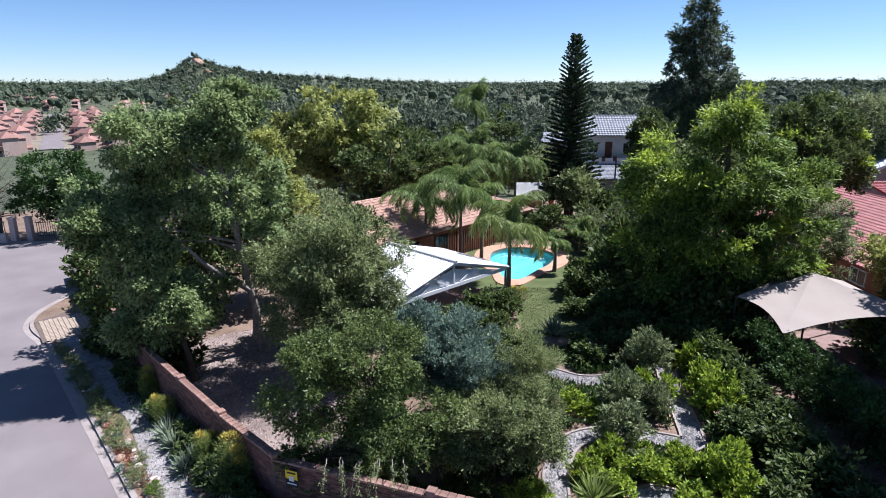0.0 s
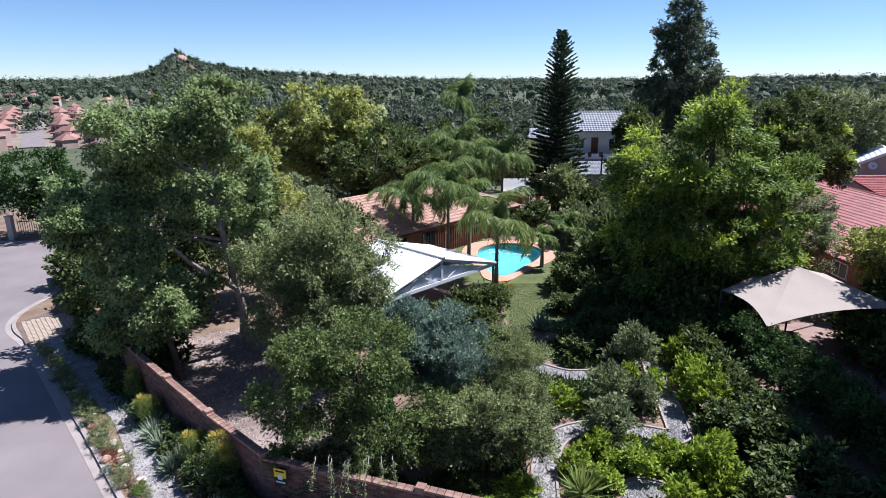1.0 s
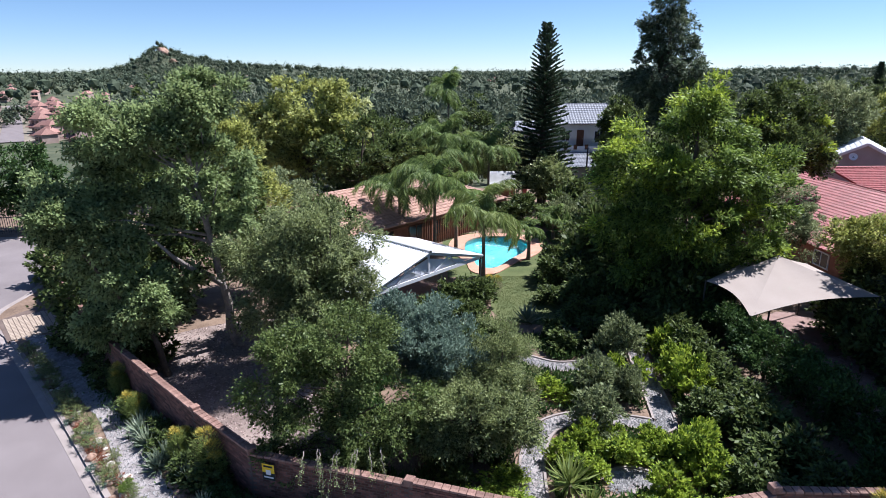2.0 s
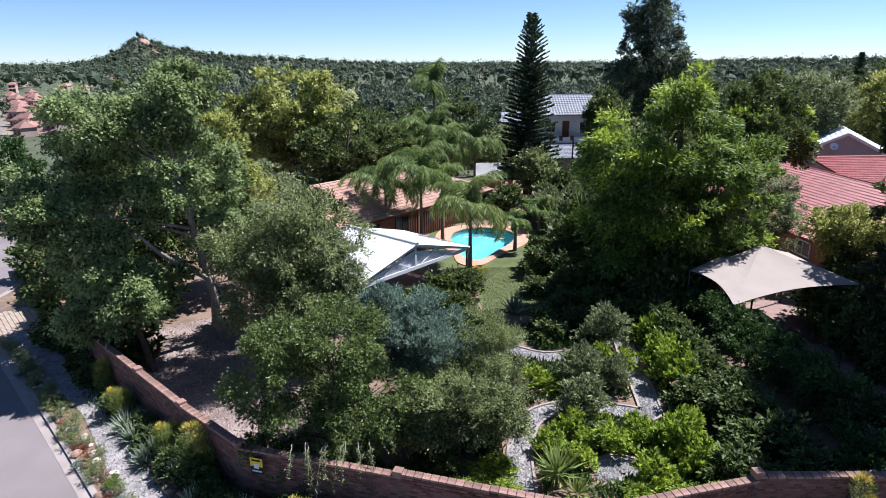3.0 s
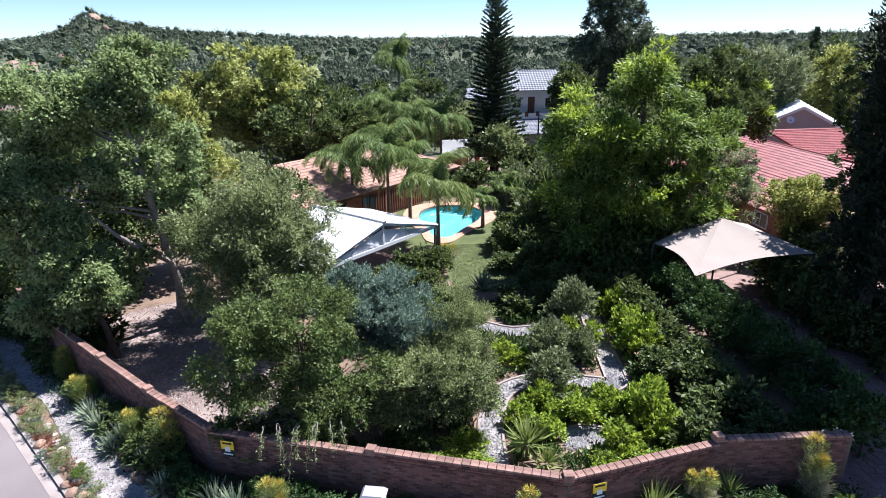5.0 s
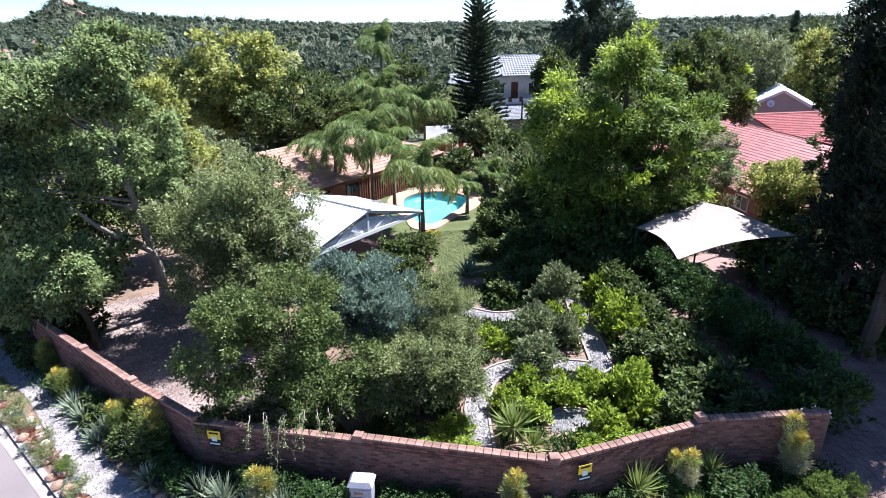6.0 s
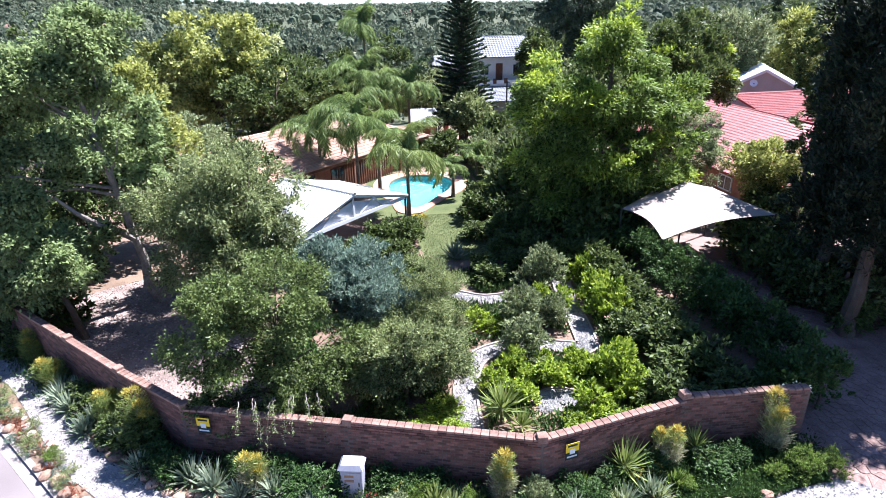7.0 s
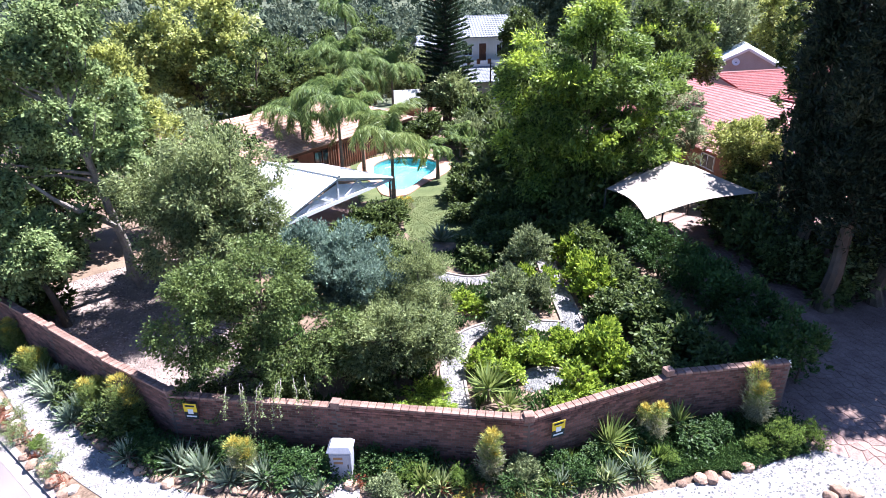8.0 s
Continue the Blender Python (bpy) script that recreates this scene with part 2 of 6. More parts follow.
    me.loops.add(4 * n)
    me.polygons.add(n)
    me.vertices.foreach_set("co", co.astype(np.float32).ravel())
    me.loops.foreach_set("vertex_index", np.arange(4 * n, dtype=np.int32))
    me.polygons.foreach_set("loop_start", np.arange(0, 4 * n, 4, dtype=np.int32))
    me.update(calc_edges=True)
    return me


def cloud(rng, balls, n, sub, sub_r, up=0.0, flat=0.75, shell=0.5, spray=12):
    """n places in sprays of leaves, the sprays in clumps that lie about the shells of the ellipsoids (x, y, z, rx, ry, rz); with the way each leaf points
    and the clump that it belongs to."""
    b = np.array(balls, float)
    w = (b[:, 3] * b[:, 4] * b[:, 5]) ** 0.67
    cnt = np.maximum((sub * w / w.sum()).astype(int), 3)
    which = np.repeat(np.arange(len(b)), cnt)
    d = unit(rng.normal(size=(len(which), 3)))
    cen = b[which, :3] + d * b[which, 3:] * rng.uniform(shell, 1.0, (len(which), 1))
    rad = sub_r * rng.uniform(0.55, 1.35, len(which))
    ns = max(n // spray, 1)
    ks = rng.choice(len(which), ns, p=rad**2 / (rad**2).sum())
    e = unit(rng.normal(size=(ns, 3)) + d[ks] * 0.45)
    e[:, 2] = np.where(rng.uniform(size=ns) < 0.6, np.abs(e[:, 2]), e[:, 2])
    pos = cen[ks] + e * rad[ks][:, None] * (rng.uniform(0, 1, (ns, 1)) ** 0.4) * np.array([1, 1, flat])
    way = unit(e * 0.7 + d[ks] * 0.5 + rng.normal(size=(ns, 3)) * 0.35 + np.array([0, 0, up]))
    m = rng.integers(0, ns, n)
    k = ks[m]
    along = rng.uniform(-0.5, 1.0, (n, 1)) * rad[k][:, None] * 0.36
    p = pos[m] + way[m] * along + rng.normal(size=(n, 3)) * (rad[k] * 0.13)[:, None]
    out = unit(way[m] + rng.normal(size=(n, 3)) * 0.55 + np.array([0, 0, up * 0.3]))
    return p, out, cen, rad, k


def limbs(base, fork, ends, r):
    """Paths for tube(): a trunk from base to fork, then a limb from there to each of ends, slightly crooked."""
    rng = np.random.default_rng(int(abs(base[0] * 7 + base[1] * 13)) + len(ends))
    b, f = np.array(base, float), np.array(fork, float)
    pts = [b + (f - b) * t + rng.normal(size=3) * np.array([0.06, 0.06, 0]) * (0 < t < 1) * r * 6 for t in (0, 0.3, 0.65, 1)]
    pts[0][2] -= 0.1
    paths = [[(*p, r * k) for p, k in zip(pts, (1.25, 1.0, 0.9, 0.8))]]
    top = np.array(max(ends, key=lambda q: q[2]), float)
    for e in ends:
        e = np.array(e, float)
        leader = np.allclose(e, top)
        up = 0.0 if leader else min(max((e[2] - f[2]) / max(top[2] - f[2], 0.1) * 0.62, 0.0), 0.62)
        o = f + (top - f) * up
        mids = [o + (e - o) * t + rng.normal(size=3) * 0.06 * np.linalg.norm(e - o) * (0 < t < 1 and not leader) for t in (0, 0.35, 0.7, 1)]
        thick = (0.8, 0.62, 0.4, 0.06) if leader else (0.42, 0.28, 0.16, 0.05)
        paths.append([(*p, r * k * (1 - 0.5 * up)) for p, k in zip(mids, thick)])
    return paths


def tree(name, base, balls, leaf, bark, n, size, label, category="tree", group="", sub=90, sub_r=0.8, r=0.2, fork=0.4, seed=1, up=0.0, slim=0.5, flat=0.75, twigs=14, shell=0.5, young=None, share=0.2):
    """A trunk with limbs into the crown and a crown of many leaves. balls: ellipsoids relative to the base. young:
    brighter leaf for fresh shoots and sunlit tips, on the tops of a share of the clumps.
    """
    rng = np.random.default_rng(seed)
    t = thing(name, base, label, category, group)
    p, out, cen, rad, k = cloud(rng, balls, n, sub, sub_r, up, flat, shell)
    low = min(q[2] for q in balls)
    ends = [q[:3] for q in balls] + [tuple(cen[i]) for i in rng.choice(len(cen), min(twigs, len(cen)), replace=False)]
    cx, cy = np.mean([q[0] for q in balls]), np.mean([q[1] for q in balls])
    paths = limbs((0, 0, 0), fork if isinstance(fork, tuple) else (cx * fork, cy * fork, low * fork + 0.2), ends, r)
    part("trunk", tube(paths[:1], 9), bark, t)
    for way in paths[1:len(balls) + 1]:
        part("limb", tube([way]), bark, t)
    if len(paths) > len(balls) + 1:
        tagged(part("twig_mass", tube(paths[len(balls) + 1:], 5), bark, t), kind="stuff")
    s = size * rng.uniform(0.7, 1.35, n)
    if young:
        # Clump tops get the brighter colour: young growth plus sunlight put into it.
        fresh = np.isin(k, np.nonzero(rng.uniform(size=len(cen)) < share)[0]) & (p[:, 2] > (cen[k, 2] - 0.1 * rad[k]))
        part("bright_tip_foliage", blades(p[fresh], out[fresh], s[fresh], s[fresh] * slim, rng), young, t, "bright leaves for young growth and sunlit tips")
        p, out, s = p[~fresh], out[~fresh], s[~fresh]
    part("crown", blades(p, out, s, s * slim, rng), leaf, t)
    return t


def smooth(pts, k=6, closed=False):
    """A Catmull-Rom curve through points of the plan."""
    n, out = len(pts), []
    for i in range(n if closed else n - 1):
        q = [pts[(i + j) % n] if closed else pts[min(max(i + j, 0), n - 1)] for j in (-1, 0, 1, 2)]
        for s in range(k):
            t = s / k
            out.append(tuple(0.5 * (2 * q[1][a] + (q[2][a] - q[0][a]) * t + (2 * q[0][a] - 5 * q[1][a] + 4 * q[2][a] - q[3][a]) * t * t
                                    + (3 * q[1][a] - q[0][a] - 3 * q[2][a] + q[3][a]) * t**3) for a in (0, 1)))
    if not closed:
        out.append(tuple(pts[-1]))
    return out


def slab(name, pts, z, material, label, thick=0.12, category="", kind="structure"):
    """A flat piece of ground with that outline and real edges."""
    bm = bmesh.new()
    f = bm.faces.new([bm.verts.new((x, y, z)) for x, y in pts])
    bm.normal_update()
    if f.normal.z < 0:
        f.normal_flip()
    r = bmesh.ops.extrude_face_region(bm, geom=[f])
    vs = [v for v in r["geom"] if isinstance(v, bmesh.types.BMVert)]
    bmesh.ops.translate(bm, vec=(0, 0, 0), verts=vs)
    bmesh.ops.translate(bm, vec=(0, 0, -thick), verts=[v for v in bm.verts if v not in set(vs)])
    bmesh.ops.triangulate(bm, faces=bm.faces[:])
    return tagged(part(name, bm, material), label, category, "", kind)


def strip(name, line, w, z, material, label, thick=0.1, off=0.0, kind="structure"):
    """A band of width w along a line, moved sideways by off."""
    verts, faces = [], []
    for i, (x, y) in enumerate(line):
        a, b = line[max(i - 1, 0)], line[min(i + 1, len(line) - 1)]
        d = Vector((b[0] - a[0], b[1] - a[1])).normalized()
        for s in (-w / 2 + off, w / 2 + off):
            for h in (z - thick, z):
                verts.append((x - d.y * s, y + d.x * s, h))
    for i in range(len(line) - 1):
        p, q = 4 * i, 4 * i + 4
        faces += [(p + 1, q + 1, q + 3, p + 3), (p, q, q + 1, p + 1), (p + 2, p + 3, q + 3, q + 2)]
    return tagged(part(name, raw(name, verts, faces), material), label, "", "", kind)


# ---- the lie of the land ----
def height(x, y):
    """Level garden, a valley behind it, then rising to a far ridge with one rocky hill."""
    r = math.hypot(x, y)
    z = 0.0
    s = min(max((y - 52) / 90, 0), 1)
    z -= 9 * s * s * (3 - 2 * s)
    far = min(max((r - 330) / 1300, 0), 1)
    z += 10 * far + 5 * noise.noise((x / 420, y / 420, 3.1)) * far
    hx, hy = x + 598, y - 1490
    u, v = hx * 0.928 + hy * 0.373, -hx * 0.373 + hy * 0.928
    w = max(u, 0)
    z += 36 * math.exp(-(abs(u) / (62 if u > 0 else 68)) ** 1.35 - (v / 170) ** 2)
    z += 33 * math.exp(-(w / 430) ** 2 - (max(-u, 0) / 70) ** 1.3 - (v / 230) ** 2)
    z += 9 * math.exp(-((x - 112) / 60) ** 2 - ((y - 135) / 50) ** 2) * min(max((r - 70) / 50, 0), 1)
    z += 9 * math.exp(-((x - 900) / 260) ** 2 - ((y - 1150) / 400) ** 2)
    z += 3 * noise.noise((x / 60, y / 60, 7.7)) * min(far * 4, 1)
    return z


POOL = smooth([(3.6, 43.0), (4.0, 45.6), (5.6, 46.9), (7.6, 46.6), (8.7, 45.0), (8.1, 42.6), (6.7, 40.6), (5.3, 38.7), (4.2, 39.2), (4.0, 41.0)], 5, True)
pc = (5.9, 43.0)
ground_bm = bmesh.new()
rings = [0.0, 6, 12, 18, 24, 30, 36, 42, 48, 54, 60, 68, 78, 90, 105, 120, 140, 165, 200, 250, 320, 400, 500, 620, 760, 920, 1080, 1200, 1280, 1340, 1400, 1460, 1520, 1580, 1650, 1740, 1850, 2000, 2300, 2800, 3500, 4600]
SEG = 400
prev = None
for r in rings:
    row = []
    for k in range(SEG if r else 1):
        a = 2 * math.pi * k / SEG
        x, y = r * math.sin(a), r * math.cos(a)
        row.append(ground_bm.verts.new((x, y, height(x, y))))
    if prev:
        for k in range(SEG):
            k2 = (k + 1) % SEG
            if len(prev) == 1:
                ground_bm.faces.new((prev[0], row[k2], row[k]))
            else:
                ground_bm.faces.new((prev[k], prev[k2], row[k2], row[k]))
    prev = row
X0, X1, Y0, Y1 = 2.0, 10.4, 37.0, 48.2
for co, no in (((X0, 0, 0), (1, 0, 0)), ((X1, 0, 0), (1, 0, 0)), ((0, Y0, 0), (0, 1, 0)), ((0, Y1, 0), (0, 1, 0))):
    bmesh.ops.bisect_plane(ground_bm, geom=ground_bm.verts[:] + ground_bm.edges[:] + ground_bm.faces[:], plane_co=co, plane_no=no)
hole = [f for f in ground_bm.faces if X0 < f.calc_center_median().x < X1 and Y0 < f.calc_center_median().y < Y1]
bmesh.ops.delete(ground_bm, geom=hole, context="FACES")
bmesh.ops.recalc_face_normals(ground_bm, faces=ground_bm.faces[:])
ground = part("ground", ground_bm, M_soil)
ground.data.materials.append(M_field)
for pol in ground.data.polygons:
    c = pol.center
    pol.material_index = 1 if math.hypot(c.x, c.y) > 75 else 0
    pol.use_smooth = True
tagged(ground, "brown soil and leaf litter, dry green fields beyond", "ground", "", "structure")


def ring_mesh(loops):
    verts, faces = [], []
    n = len(loops[0])
    for lp in loops:
        verts += lp
    for j in range(len(loops) - 1):
        for k in range(n):
            a, b = j * n + k, j * n + (k + 1) % n
            faces.append((a, b, b + n, a + n))
    return raw("ring", verts, faces)


def to_rect(x, y):
    dx, dy = x - pc[0], y - pc[1]
    k = min(((X1 if dx > 0 else X0) - pc[0]) / dx if abs(dx) > 1e-6 else 1e9, ((Y1 if dy > 0 else Y0) - pc[1]) / dy if abs(dy) > 1e-6 else 1e9)
    return pc[0] + dx * k, pc[1] + dy * k


def widen(x, y, d):
    v = Vector((x - pc[0], y - pc[1]))
    v = v + v.normalized() * d
    q = to_rect(x, y)
    if v.length > (Vector(q) - Vector(pc)).length - 0.05:
        v = (Vector(q) - Vector(pc)) * 0.985
    return pc[0] + v.x, pc[1] + v.y


outer = [widen(x, y, 1.15 + 0.25 * math.sin(3 * k / 8)) for k, (x, y) in enumerate(POOL)]
rect = [to_rect(x, y) for x, y in POOL]
for cx, cy in ((X0, Y0), (X0, Y1), (X1, Y0), (X1, Y1)):
    i = min(range(len(rect)), key=lambda k: (rect[k][0] - cx) ** 2 + (rect[k][1] - cy) ** 2)
    rect[i] = (cx, cy)
tagged(part("ground_round_pool", ring_mesh([[(x, y, 0.0) for x, y in outer], [(x, y, 0.0) for x, y in rect]]), M_lawn), "short green lawn round the paved pool edge", "lawn", "", "structure")
pool = thing("swimming_pool", (pc[0], pc[1], 0), "kidney-shaped swimming pool with turquoise water", "swimming pool")


def loc(lp, z):
    return [(x - pc[0], y - pc[1], z) for x, y in lp]


part("coping", ring_mesh([loc(POOL, -0.25), loc(POOL, 0.06), loc(outer, 0.06), loc(outer, -0.1)]), M_coping, pool, "terracotta brick pool surround")
inner = [(pc[0] + (x - pc[0]) * 0.8, pc[1] + (y - pc[1]) * 0.8) for x, y in POOL]
basin = ring_mesh([loc(POOL, -0.02), loc(POOL, -0.9), loc(inner, -1.5), [(0, 0, -1.6)] * len(POOL)])
part("basin", basin, M_basin, pool)
M_water = bpy.data.materials.new("pool_water")
M_water.use_nodes = True
wn = M_water.node_tree.nodes
wb = wn["Principled BSDF"]
wb.inputs["Base Color"].default_value = (0.75, 0.95, 0.97, 1)
wb.inputs["Roughness"].default_value, wb.inputs["IOR"].default_value, wb.inputs["Transmission Weight"].default_value = 0.03, 1.33, 1.0
wnoise, wbump = wn.new("ShaderNodeTexNoise"), wn.new("ShaderNodeBump")
wnoise.inputs["Scale"].default_value, wbump.inputs["Strength"].default_value = 2.2, 0.08
M_water.node_tree.links.new(wnoise.outputs[0], wbump.inputs["Height"])
M_water.node_tree.links.new(wbump.outputs[0], wb.inputs["Normal"])
water_bm = bmesh.new()
water_bm.faces.new([water_bm.verts.new(v) for v in loc(POOL, -0.10)])
bmesh.ops.triangulate(water_bm, faces=water_bm.faces[:])
bmesh.ops.recalc_face_normals(water_bm, faces=water_bm.faces[:])
for f in water_bm.faces:
    if f.normal.z < 0:
        f.normal_flip()
water = part("water", water_bm, M_water, pool)
water.visible_shadow = False

hose = thing("pool_hose", (6.2, 44.6, -0.07), "thin white cleaner hose floating on the pool", "hose")
part("tube", tube([[(-1.6 + 0.4 * k, 0.35 * math.sin(0.75 * k) - 0.05 * k, 0, 0.03) for k in range(9)]], 6), M_white, hose)

# ---- road, kerb, verge, paths ----
KERB = smooth([(2, 2.5), (-5.5, 11.0), (-10.15, 16.41), (-14.1, 21.0), (-19.84, 27.5), (-22.4, 29.9), (-23.4, 31.5), (-23.7, 33.0), (-23.9, 36.4), (-26.1, 43.5), (-31.0, 48.0), (-37.0, 48.5)], 6)
slab("road", KERB + [(-75, 56), (-75, -12), (-10, -12)], 0.02, M_asphalt, "grey asphalt cul-de-sac road, dry and sunlit", 0.1, "road")
strip("kerb", KERB, 0.18, 0.105, M_kerb, "pale concrete kerb along the road", 0.2, -0.08)
strip("kerb_gutter", KERB, 0.30, 0.03, M_kerb, "flat concrete gutter strip beside the kerb", 0.1, 0.17)
WALL = [(-25.0, 39.4), (-19.5, 31.5), (-13.2, 24.0), (-10.25, 20.97), (-7.76, 18.42), (-5.2, 16.0), (-0.32, 14.3), (4.92, 12.43), (9.67, 13.26), (13.6, 12.95)]
verge_edge = [p for p in KERB[4:-6]]
slab("verge", verge_edge + [(-24.9, 39.2), (-19.3, 31.5), (-13.1, 24.0), (-5.1, 16.0), (4.9, 12.5), (9.7, 13.3), (13.6, 12.9), (13.9, 10.95), (13.0, 4.0), (4, 3)], 0.10, M_soil, "planted soil verge between road and wall", 0.15)
path_outer = [(-20.3, 28.9), (-17.0, 25.4), (-13.3, 21.65), (-12.2, 20.4), (-9.3, 16.4), (-7.0, 14.0), (-2.0, 9.8), (4, 7), (13.5, 6.5)]
path_inner = [(16.2, 8.3), (13.9, 10.9), (12.5, 11.0), (8.7, 10.75), (3.0, 10.9), (-2.0, 12.4), (-5.4, 14.1), (-8.2, 16.7), (-11.6, 21.1), (-14.9, 24.8), (-18.6, 28.9)]
slab("gravel_path", smooth(path_outer, 4) + smooth(path_inner, 4), 0.125, M_gravel, "light grey gravel path along the verge", 0.1, "path")
yard = smooth([(-12.9, 24.2), (-10.0, 21.2), (-7.5, 18.6), (-4.9, 16.4), (-3.6, 16.6), (-3.4, 19.5), (-4.5, 24.0), (-5.5, 29.0), (-9.0, 30.5), (-13.5, 28.0)], 4, True)
slab("gravel_yard", yard, 0.03, M_pinkgravel, "pinkish gravel yard inside the brick wall", 0.08, "gravel")
slab("lawn", smooth([(4.3, 30.6), (4.6, 34.5), (4.9, 36.9), (8.0, 36.9), (10.5, 36.9), (10.8, 48.0), (13.0, 46.0), (12.5, 36.0), (10.5, 30.0), (7, 29)], 4, True), 0.015, M_lawn, "short green lawn beside the pool", 0.05, "lawn")
for k, line in enumerate(([(3.55, 15.2), (3.9, 17.6), (4.8, 19.5), (6.6, 20.1), (8.4, 19.6), (9.3, 19.4), (9.7, 21.0), (10.1, 23.6), (10.6, 26.0)],
                          [(4.8, 25.2), (6.2, 24.3), (7.8, 24.4), (9.0, 25.3)], [(6.4, 16.0), (7.0, 16.5), (8.0, 15.9)],
                          [(14.0, 13.7), (13.75, 17), (13.6, 22.0), (13.2, 28.0)])):
    sm = smooth(line, 5)
    strip("garden_path", sm, (0.8, 0.9, 1.0, 0.8)[k], 0.035, M_gravel if k < 3 else M_stonebed, "light gravel garden path with stone edging", 0.06)
    if k < 3:
        for s in (1, -1):
            strip("path_edging", sm, 0.09, 0.09, M_kerb, "pale stone edging of the garden path", 0.12, s * (0.42, 0.47, 0.52)[k])
slab("driveway", [(13.95, 13.3), (13.95, 11.0), (16.4, 8.2), (30, 2), (42, 14), (36, 30), (20, 30.0), (15.8, 27.5), (15.6, 14.5)], 0.06, M_stonebed, "driveway bed under crazy paving", 0.1, "driveway")
slab("entrance_apron", [(-22.9, 30.9), (-21.9, 33.0), (-18.6, 30.4), (-20.6, 28.1)], 0.12, M_mortar, "bed of a paved entrance apron by the road", 0.06)

# ---- boundary wall ----
HEIGHTS = [1.9, 1.9, 1.92, 1.92, 1.92, 1.82, 1.92, 1.92, 2.05]
wall_bm = bmesh.new()
SEGS = []
for (a, b), h in zip(zip(WALL, WALL[1:]), HEIGHTS):
    d = Vector((b[0] - a[0], b[1] - a[1], 0))
    ln = d.length
    d.normalize()
    m = Matrix(((d.x, -d.y, 0, a[0]), (d.y, d.x, 0, a[1]), (0, 0, 1, 0), (0, 0, 0, 1)))
    add_box(wall_bm, (ln / 2, 0, h / 2 - 0.04), (ln + 0.1, 0.19, h - 0.08), m)
    SEGS.append((m, ln, h))
boundary = tagged(part("wall_boundary", wall_bm, M_mortar), "brown face-brick boundary wall with brick capping", "wall", "", "structure")
for (x, y), h, turn in ((WALL[3], 2.02, 45), (WALL[4], 2.02, 45), (WALL[5], 2.0, 30), (WALL[6], 1.98, -20), (WALL[7], 2.03, -5), (WALL[8], 2.18, 5)):
    part("pier_top", box((0, 0, 0), (0.28, 0.27, 0.22), pose(x, y, h - 0.11, 0, 0, turn), 0.012), M_capbrick, boundary)

# ---- patio roof with a white gable ----
E_, N_ = Vector((0.7071, 0.7071, 0)), Vector((-0.7071, 0.7071, 0))
patio = thing("patio_roof", (0.6, 30.7, 0), "white sheet-metal gable patio roof with open trusses", "roof", rz=45)
# local axes: x along the gable, y back along the ridge
HALF, DEEP, EAVE, RIDGE = 4.55, 5.7, 2.45, 3.7


def corrugated(x0, z0, x1, z1, y0, y1, pitch=0.19):
    """A ribbed sheet from the ridge down to an eave; the ribs run down the slope."""
    verts, faces = [], []
    n = int((y1 - y0) / pitch)
    prof = []
    for k in range(n):
        y = y0 + k * pitch
        prof += [(y, 0), (y + pitch * 0.62, 0), (y + pitch * 0.7, 0.035), (y + pitch * 0.92, 0.035)]
    prof.append((y1, 0))
    for y, h in prof:
        verts += [(x0, y, z0 + h), (x1, y, z1 + h), (x0, y, z0 - 0.02), (x1, y, z1 - 0.02)]
    for k in range(len(prof) - 1):
        a = 4 * k
        faces += [(a, a + 1, a + 5, a + 4), (a + 2, a + 6, a + 7, a + 3), (a + 1, a + 3, a + 7, a + 5)]
    return raw("sheet", verts, faces)


part("roof_sheet", corrugated(0, RIDGE, -HALF - 0.1, EAVE, -0.15, DEEP), M_whiteroof, patio)
part("roof_sheet", corrugated(0, RIDGE, HALF + 0.1, EAVE, -0.15, DEEP), M_whiteroof, patio)
part("ridge_cap", tube([[(0, -0.18, RIDGE + 0.03, 0.09), (0, DEEP + 0.05, RIDGE + 0.03, 0.09)]]), M_whiteroof, patio)


def beam(name, a, b, w, h, material, parent, label=""):
    a, b = Vector(a), Vector(b)
    d = b - a
    m = Matrix.Translation((a + b) / 2) @ d.to_track_quat("X", "Z").to_matrix().to_4x4()
    return part(name, box((0, 0, 0), (d.length, w, h), m, 0.006), material, parent, label)


for y in (0.0, DEEP - 0.1):
    beam("bottom_chord", (-HALF, y, EAVE - 0.1), (HALF, y, EAVE - 0.1), 0.08, 0.2, M_steel, patio)
    for s in (-1, 1):
        beam("rafter", (s * HALF, y - 0.02, EAVE - 0.03), (0, y - 0.02, RIDGE - 0.1), 0.08, 0.17, M_steel, patio)
        beam("truss_web", (s * HALF * 0.52, y, EAVE), (s * HALF * 0.36, y, RIDGE - 0.62), 0.06, 0.1, M_steel, patio)
        beam("truss_web", (s * 0.5, y, EAVE), (s * HALF * 0.36, y, RIDGE - 0.62), 0.06, 0.1, M_steel, patio)
    beam("king_post", (0, y, EAVE), (0, y, RIDGE - 0.15), 0.07, 0.12, M_steel, patio)
gable_v = [(-HALF * 0.8, 0.07, EAVE + 0.0), (HALF * 0.8, 0.07, EAVE + 0.0), (0, 0.07, RIDGE - 0.42), (-HALF * 0.8, 0.10, EAVE), (HALF * 0.8, 0.10, EAVE), (0, 0.10, RIDGE - 0.42)]
part("gable_panel", raw("gable", gable_v, [(0, 1, 2), (5, 4, 3), (0, 3, 4, 1), (1, 4, 5, 2), (2, 5, 3, 0)]), M_steel, patio, "pale grey gable infill")
for x, y in ((-HALF + 0.1, 0), (HALF - 0.1, 0), (-HALF + 0.1, DEEP - 0.2), (HALF - 0.1, DEEP - 0.2), (0, DEEP - 0.2)):
    part("post", box((x, y, 1.2), (0.1, 0.1, 2.4), None, 0.008), M_dark, patio)
